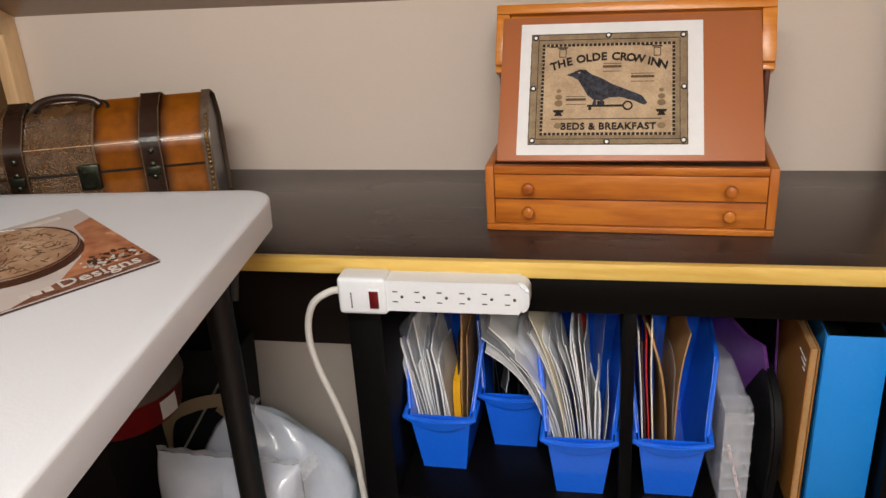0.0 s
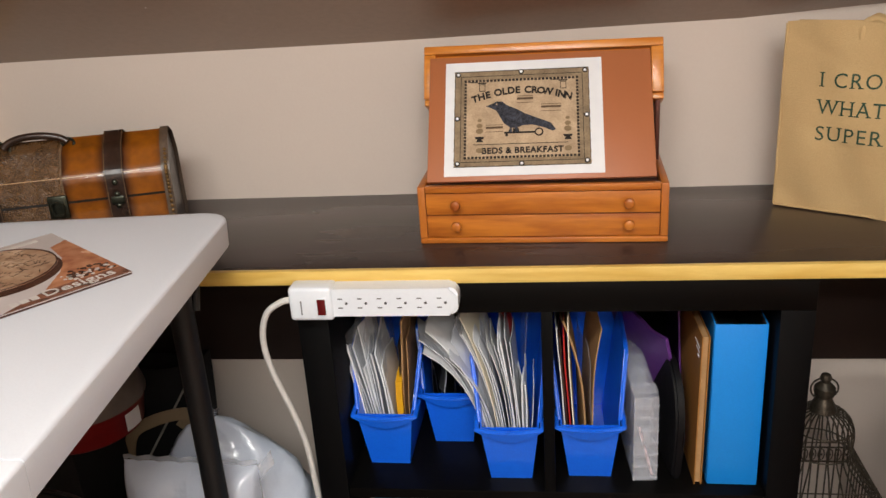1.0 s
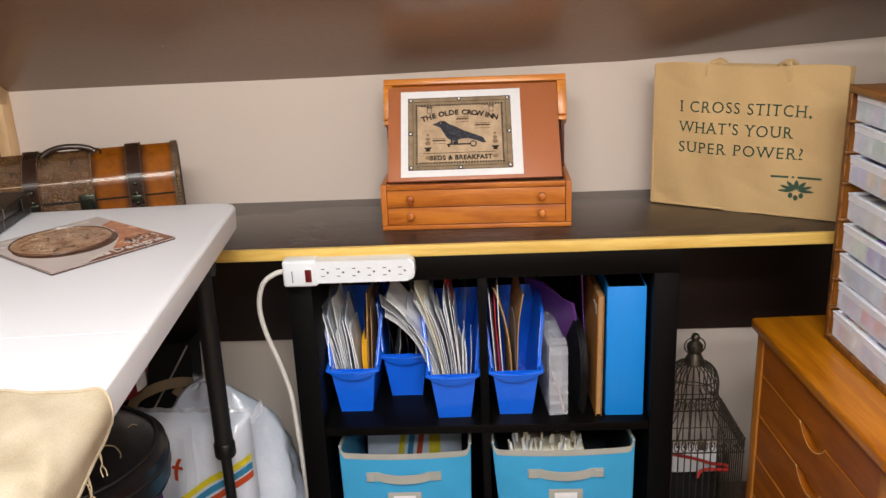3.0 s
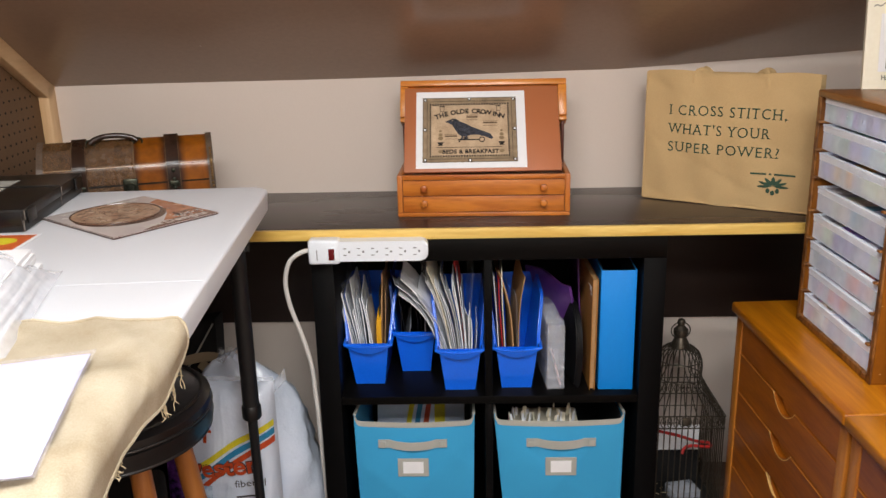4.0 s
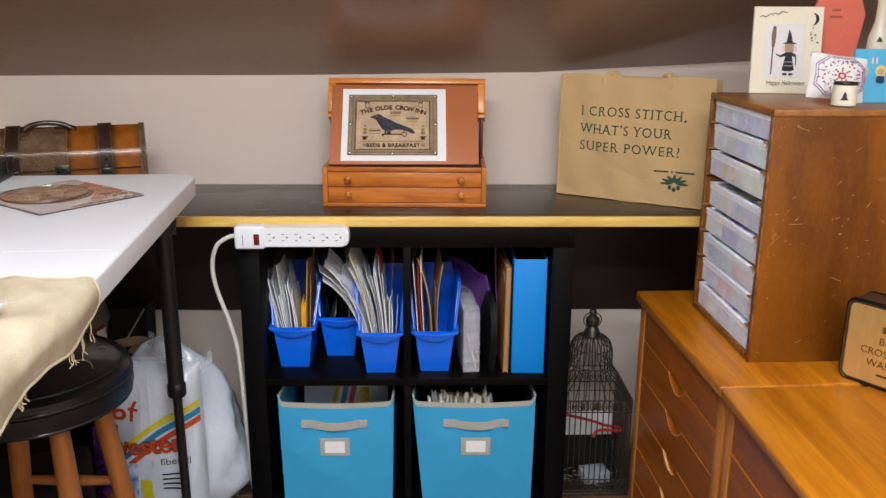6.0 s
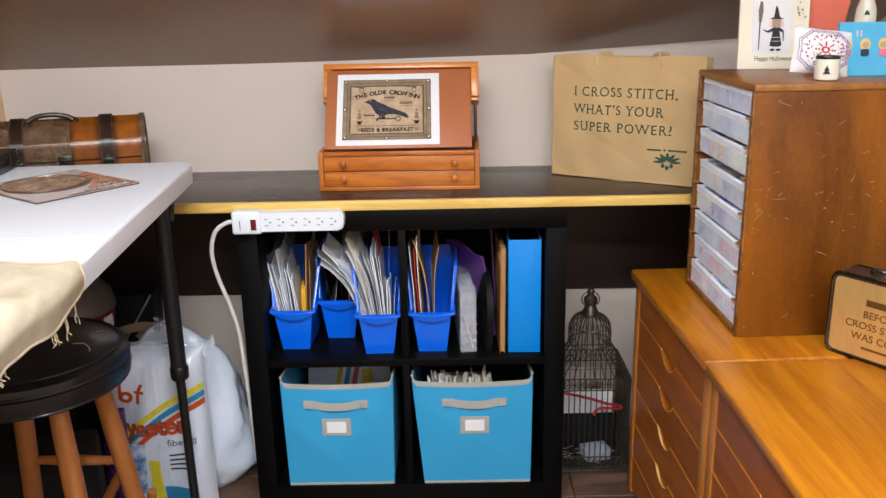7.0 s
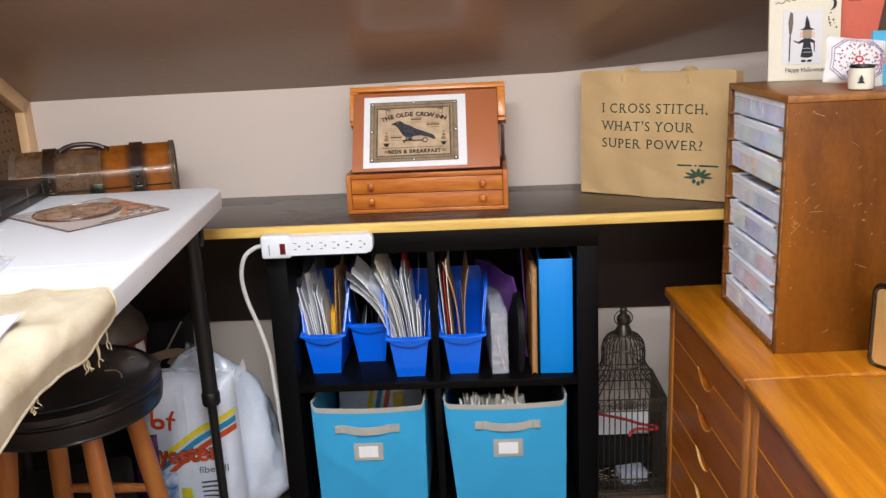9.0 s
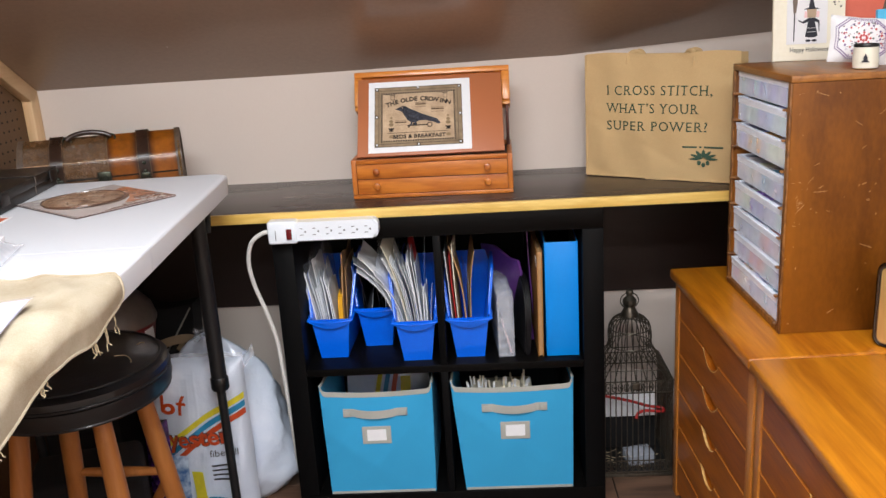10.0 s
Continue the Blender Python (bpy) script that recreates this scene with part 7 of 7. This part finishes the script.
def fibre_shape(W, H, T, power=3.0, seed=0.0):
    """Front and back skins of a plump pillow bag, standing on its lower edge."""
    def d(u, v):
        e = max(0, 1 - abs(2 * u - 1) ** power) * max(0, 1 - abs(2 * v - 1) ** power)
        lump = 0.10 * math.sin(9 * u + seed) * math.sin(7 * v + seed) + 0.06 * math.sin(19 * u - 11 * v + seed) + 0.034 * max(0, math.sin(41 * u + 5 * math.sin(6 * v) + 3 * math.sin(13 * u))) ** 3 * (0.3 + v ** 3) * (0.5 + 0.5 * math.sin(9 * u + 2))
        return T * e ** 0.62 * (1 + lump)

    def front(u, v):
        return Vector(((u - 0.5) * W + 0.035, -d(u, v), H * v))

    def back(u, v):
        return Vector(((u - 0.5) * W + 0.035, d(u, v) * 0.8, H * v))
    return front, back


def build_fibre_bags():
    W, H, T = 0.250, 0.452, 0.055
    bag = thing("fibrefill_bag", pose(-0.660, 0.006, 0.0, 0, 0, -3), "plump clear bag of white polyester fibrefill with rainbow print", "plastic bag", "fibrefill bags")
    front, back = fibre_shape(W, H, T, 7.0, 0.5)
    part("front_skin", grid_sheet(front, 110, 70), FIBREFILL, bag)
    part("back_skin", grid_sheet(back, 24, 24), FIBREFILL, bag)
    for u in (1.0,):
        tip = grid_sheet(lambda s, t, u=u: front(u, 1) + Vector((0.030 * s, 0.004 * math.sin(5 * s + 3 * t), -0.03 * t + 0.028 * s + 0.012 * s * math.sin(9 * t))), 6, 6)
        part("film_corner", tip, clear_plastic("film_corner_plastic", (230, 234, 242), 0.35, 0.1), bag)
    part("film_edge", grid_sheet(lambda s, t: front(s, 1) + Vector((0, 0.003 * math.sin(40 * s), 0.010 * t)), 40, 2), clear_plastic("film_edge_plastic", (230, 234, 242), 0.35, 0.1), bag)

    def lay(b, up=0.0035):
        for v in b.verts:
            u, w = (v.co.x - 0.035) / W + 0.5, v.co.z / H
            v.co.y = front(min(0.99, max(0.01, u)), min(0.99, max(0.01, w))).y - up
        return b
    for k, mat in enumerate((BAG_YELLOW, BAG_BLUE, BAG_ORANGE)):
        def st(a, c, k=k):
            x = -0.050 + 0.208 * a
            z = 0.365 - 0.128 * (1 - a) ** 1.35 - 0.0205 * k - 0.0160 * c
            return Vector((x + 0.010 * k * (1 - a), 0, z))
        part("printed_stripe", lay(grid_sheet(st, 24, 3)), mat, bag, smooth=0)
    for bold, mat, up, what in ((0.0034, BAG_GREY, 0.0035, "dark outline of the lettering"), (0.0014, BAG_ORANGE, 0.0050, "orange lettering, partly hidden word")):
        b = letters("yester", 0.064, "RIGHT", 0.0, 0.98, bold)
        bmesh.ops.subdivide_edges(b, edges=[e for e in b.edges if e.calc_length() > 0.008], cuts=2)
        part("printed_word", lay(moved(b, pose(0.121, 0, 0.244, 0, -4, 0) @ UPRIGHT), up), mat, bag, what, smooth=0)
    part("printed_word", lay(moved(letters("fiberfill", 0.026, "LEFT", 0.0), pose(0.066, 0, 0.207) @ UPRIGHT)), BAG_GREY, bag, "grey lettering fiberfill", smooth=0)
    b = bmesh.new()
    for k in range(4):
        grid_sheet(lambda a, c, k=k: Vector((0.068 + (0.055 - 0.008 * (k % 2)) * a, 0, 0.184 - 0.013 * k - 0.0045 * c)), 5, 1, 0, b)
    part("printed_bar", lay(b), BAG_GREY, bag, smooth=0)
    part("printed_patch", lay(grid_sheet(lambda a, c: Vector((0.014 + 0.030 * a - 0.004 * c, 0, 0.012 + 0.150 * c)), 5, 14)), BAG_YELLOW, bag, "plain yellow printed patch", smooth=0)
    part("printed_patch", lay(grid_sheet(lambda a, c: Vector((0.045 + 0.085 * a, 0, 0.035 + 0.055 * c)), 8, 6)), BAG_BLUE, bag, smooth=0)
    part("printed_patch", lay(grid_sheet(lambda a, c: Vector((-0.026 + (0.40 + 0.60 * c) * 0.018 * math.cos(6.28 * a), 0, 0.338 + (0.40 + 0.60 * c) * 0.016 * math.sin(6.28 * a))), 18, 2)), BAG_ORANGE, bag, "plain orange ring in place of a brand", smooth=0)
    part("printed_patch", lay(grid_sheet(lambda a, c: Vector((-0.044 + 0.008 * a + 0.004 * c, 0, 0.334 + 0.044 * c)), 2, 6)), BAG_ORANGE, bag, smooth=0)
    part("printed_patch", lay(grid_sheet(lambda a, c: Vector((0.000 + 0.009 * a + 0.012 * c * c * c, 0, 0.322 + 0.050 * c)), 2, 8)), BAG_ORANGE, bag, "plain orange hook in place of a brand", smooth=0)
    part("printed_patch", lay(grid_sheet(lambda a, c: Vector((-0.004 + 0.026 * a, 0, 0.348 + 0.007 * c)), 6, 2)), BAG_ORANGE, bag, smooth=0)
    # the second, plain bag slumped behind
    bag2 = thing("fibrefill_bag", pose(-0.612, 0.135, 0.0, 0, 0, 0), "plump plain white fibrefill bag slumped by the wall", "plastic bag", "fibrefill bags")

    b = bmesh.new()
    rings, n = [], 36
    for i in range(25):
        v = i / 24
        z = 0.462 * v
        w = 0.190 * max(0.0, 1 - v ** 3.4) ** 0.62 * min(1, 0.72 + (z / 0.06) * 0.28)
        ring = []
        for k in range(n):
            a = 2 * math.pi * k / n
            lump = 1 + 0.05 * math.sin(3 * a + 9 * v) + 0.04 * math.sin(7 * a - 15 * v) + 0.03 * math.sin(13 * a + 31 * v)
            ring.append(b.verts.new((w * lump * math.copysign(abs(math.cos(a)) ** 0.85, math.cos(a)) * (0.86 if math.cos(a) < 0 else 1) - 0.026 * v * v, 0.5 * w * lump * math.sin(a), z + 0.006 * math.sin(5 * a + 3 * v) * v)))
        rings.append(ring)
    for p, q in zip(rings, rings[1:]):
        for k in range(n):
            b.faces.new((p[k], p[(k + 1) % n], q[(k + 1) % n], q[k]))
    b.faces.new(rings[0][::-1])
    bmesh.ops.remove_doubles(b, verts=b.verts, dist=1e-5)
    part("bag_skin", b, FIBREFILL, bag2, smooth=80)

    def neck(u, v):
        a = 2 * math.pi * u
        r = (0.030 - 0.022 * v + 0.030 * max(0, v - 0.6)) * (1 + 0.18 * math.sin(7 * a) + 0.10 * math.sin(12 * a + 4 * v))
        return Vector((-0.040 + r * math.cos(a) + 0.012 * v, r * 0.7 * math.sin(a), 0.436 + 0.036 * v + 0.006 * math.sin(5 * a) * v))
    part("gathered_neck", grid_sheet(neck, 40, 6), clear_plastic("neck_film", (230, 236, 248), 0.30, 0.12), bag2, "gathered clear film at the top")


build_fibre_bags()


def build_stool():
    st = thing("round_stool", pose(-0.658, -0.510, 0.0), "round stool with black vinyl seat and beech legs", "stool")
    R, Z = 0.172, 0.665
    part("seat", lathe([(0.02, Z - 0.064), (R - 0.012, Z - 0.064), (R - 0.003, Z - 0.058), (R, Z - 0.045), (R - 0.001, Z - 0.030), (R - 0.006, Z - 0.026), (R - 0.002, Z - 0.021), (R - 0.003, Z - 0.010),
                        (R - 0.012, Z - 0.003), (R - 0.03, Z), (0.09, Z + 0.002), (0.02, Z + 0.0025)], 64), STOOL_VINYL, st)
    part("seat_bead", tube([((R - 0.003) * math.cos(2 * math.pi * k / 64), (R - 0.003) * math.sin(2 * math.pi * k / 64), Z - 0.0245) for k in range(65)], 0.0032, 8), STOOL_VINYL, st)
    part("top_piping", tube([((R - 0.017) * math.cos(2 * math.pi * k / 64), (R - 0.017) * math.sin(2 * math.pi * k / 64), Z - 0.0006) for k in range(65)], 0.0026, 8), STOOL_VINYL, st)
    part("base_piping", tube([((R - 0.006) * math.cos(2 * math.pi * k / 64), (R - 0.006) * math.sin(2 * math.pi * k / 64), Z - 0.0615) for k in range(65)], 0.0032, 8), STOOL_VINYL, st)
    tops, feet = [], []
    for k in range(4):
        a = radians(-47 + 90 * k)
        t = Vector((0.108 * math.cos(a), 0.108 * math.sin(a), Z - 0.066))
        f = Vector((0.192 * math.cos(a), 0.192 * math.sin(a), 0.0))
        tops.append(t), feet.append(f)
        part("leg", tube([t, t.lerp(f, 0.25), t.lerp(f, 0.6), f], 0.018, 16, None, [0.0165, 0.019, 0.0185, 0.0145]), STOOL_WOOD, st)
    for k in range(4):
        for s in ((0.37, 0.72) if k % 2 else (0.58,)):
            p, q = tops[k].lerp(feet[k], s), tops[(k + 1) % 4].lerp(feet[(k + 1) % 4], s)
            part("rung", tube([p, p.lerp(q, 0.5), q], 0.010, 12, None, [0.008, 0.0115, 0.008]), STOOL_WOOD, st)
    q = [(-0.02, 0.0, 0), (0.0, 0.006, 0.001), (0.022, -0.004, 0.0), (0.034, -0.016, 0)]
    solo("thread_scrap", tube(smooth_path(q, 5), 0.001, 5), THREAD, pose(-0.565, -0.504, Z + 0.003, 0, 0, -20), "pale thread scrap on the stool", "thread", "thread scraps")
    solo("thread_scrap", tube(smooth_path([(0, 0, 0), (0.008, 0.004, 0.001), (0.014, 0.001, 0)], 5), 0.001, 5), THREAD, pose(-0.563, -0.440, Z + 0.0015, 0, 0, 30), "pale thread scrap on the stool", "thread", "thread scraps")


build_stool()


def build_clutter():
    """Dark tote, red tub and oddments in the corner under the table."""
    base = thing("canvas_bin", pose(-0.960, 0.13, 0.0), "square black canvas storage bin under the table", "bin")

    def wall(y, sgn):
        return lambda u, v: Vector(((u - 0.5) * 0.20, y + sgn * 0.012 * math.sin(math.pi * u) * math.sin(math.pi * v) + 0.004 * math.sin(11 * u + 5 * v), 0.446 * v))
    part("front_panel", grid_sheet(wall(-0.10, -1), 20, 14, 0.002), COTTON_BLACK, base)
    part("back_panel", grid_sheet(wall(0.10, 1), 12, 10, 0.002), COTTON_BLACK, base)
    for u in (0, 1):
        part("gusset", grid_sheet(lambda a, v, u=u: wall(-0.10, -1)(u, v).lerp(wall(0.10, 1)(u, v), a), 6, 10, 0.002), COTTON_BLACK, base)
    part("lid_panel", box(-0.098, 0.098, -0.095, 0.095, 0.432, 0.4500, 0.004), COTTON_BLACK, base)
    tote = thing("black_tote", pose(-0.822, 0.262, 0.0, -2, 0, 0), "black canvas tote bag with tan cotton straps", "tote bag")

    def side(y, sgn):
        return lambda u, v: Vector(((u - 0.5) * (0.20 + 0.034 * v), y + sgn * 0.014 * math.sin(math.pi * u) * math.sin(math.pi * v) + 0.004 * math.sin(9 * u + 6 * v), 0.500 * v + 0.006 * math.sin(7 * u) * v))
    part("front_panel", grid_sheet(side(-0.020, -1), 20, 18, 0.002), COTTON_BLACK, tote)
    part("back_panel", grid_sheet(side(0.050, 1), 12, 12, 0.002), COTTON_BLACK, tote)
    for u in (0, 1):
        part("gusset", grid_sheet(lambda a, v, u=u: side(-0.020, -1)(u, v).lerp(side(0.050, 1)(u, v), a), 6, 10, 0.002), COTTON_BLACK, tote)

    def ribbon(pts, w):
        path = smooth_path(pts, 8)
        b = bmesh.new()
        rows = []
        for i, p in enumerate(path):
            d = (path[min(i + 1, len(path) - 1)] - path[max(i - 1, 0)]).normalized()
            n = d.cross(Vector((0, -1, 0.3))).normalized() * w / 2
            rows.append((b.verts.new(p + n), b.verts.new(p - n)))
        for a, c in zip(rows, rows[1:]):
            b.faces.new((a[0], a[1], c[1], c[0]))
        bmesh.ops.recalc_face_normals(b, faces=b.faces)
        bmesh.ops.solidify(b, geom=list(b.faces), thickness=0.0025)
        return b
    part("strap", ribbon([(-0.062, -0.040, 0.14), (-0.045, -0.060, 0.28), (-0.018, -0.075, 0.372), (0.034, -0.080, 0.408), (0.095, -0.078, 0.424), (0.132, -0.072, 0.417), (0.128, -0.066, 0.392), (0.108, -0.062, 0.381), (0.080, -0.060, 0.400)], 0.024), STRAP_TAN, tote, "tan cotton strap")
    part("strap", ribbon([(-0.10, -0.040, 0.20), (-0.085, -0.060, 0.245), (-0.055, -0.066, 0.262), (-0.040, -0.060, 0.29)], 0.024), STRAP_TAN, tote, "tan cotton strap")
    part("cord", tube(smooth_path([(0.112, -0.026, 0.496), (0.070, -0.040, 0.425), (0.020, -0.046, 0.345), (-0.018, -0.046, 0.285)], 6), 0.0024, 7), GREY_CLOTH, tote)
    tub = thing("red_tub", pose(-0.874, 0.118, 0.4510, 0, 0, 8), "red plastic tub with smoky grey lid", "tub")
    part("tub_body", lathe([(0.098, 0.0), (0.104, 0.004), (0.112, 0.055), (0.115, 0.060), (0.108, 0.060), (0.10, 0.01)], 40), TUB_RED, tub)
    part("tub_lid", lathe([(0.1165, 0.0605), (0.117, 0.066), (0.108, 0.100), (0.085, 0.128), (0.045, 0.142), (0.005, 0.145)], 40), GREY_LID, tub, "smoky grey domed lid")
    part("tub_label", grid_sheet(lambda u, v: Vector((0.1125 * math.cos(radians(-30 + 20 * u)), 0.1125 * math.sin(radians(-30 + 20 * u)), 0.015 + 0.034 * v)) * 1.0, 6, 1, 0.0005), PAPER, tub, "white label")
    # oddments between the stool's legs
    ph = thing("purple_packet", pose(-0.704, -0.12, 0.0, -8, 0, 12), "shiny dark purple printed packet", "packet")
    part("packet_skin", grid_sheet(lambda u, v: Vector(((u - 0.5) * 0.055, -0.022 * math.sin(math.pi * u) * math.sin(math.pi * v), 0.325 * v)), 14, 14, 0.002), PACKET_PURPLE, ph)
    part("packet_band", grid_sheet(lambda u, v: Vector(((u - 0.5) * 0.055, -0.022 * math.sin(math.pi * u) * math.sin(math.pi * (0.1 + 0.35 * v)) - 0.002, 0.36 * (0.1 + 0.35 * v))), 12, 6), NAVY, ph)
    bl = thing("blue_packet", pose(-0.672, -0.10, 0.0, -6, 0, -8), "pale blue printed paper packet", "packet")
    part("packet_skin", grid_sheet(lambda u, v: Vector(((u - 0.5) * 0.05, -0.012 * math.sin(math.pi * u) * math.sin(math.pi * v), 0.225 * v)), 10, 10, 0.002), PACKET_BLUE, bl)
    for k, (x, y, a, t) in enumerate(((-0.625, -0.20, 22, 8), (-0.60, -0.185, -14, 10), (-0.64, -0.215, 40, 14))):
        solo("wooden_dowel", tube([(0, 0, 0), (0, 0, 0.19)], 0.011, 12), STOOL_WOOD, pose(x, y, 0.004, t, a * 0.6, 0), "short turned wooden dowel", "dowel", "wooden dowels")
    a_, c_ = Vector((-0.775, -0.290, 0.012)), Vector((-0.606, -0.300, 0.296))
    solo("wooden_dowel", tube([a_, c_], 0.011, 12), STOOL_WOOD, pose(0, 0, 0), "long wooden dowel leaning among the clutter", "dowel", "wooden dowels")
    bk = thing("black_basket", pose(-0.80, -0.23, 0.0, 0, 0, 20), "low black fabric basket on the floor", "basket")
    part("basket_body", box(-0.14, 0.10, -0.09, 0.09, 0, 0.30, 0.02, 3), COTTON_BLACK, bk)
    solo("white_pouch", lathe([(0.02, 0), (0.06, 0.004), (0.075, 0.03), (0.065, 0.06), (0.03, 0.075), (0.006, 0.078)], 24), FIBREFILL, pose(-0.80, -0.40, 0.0), "small white plastic pouch on the floor", "pouch")


build_clutter()
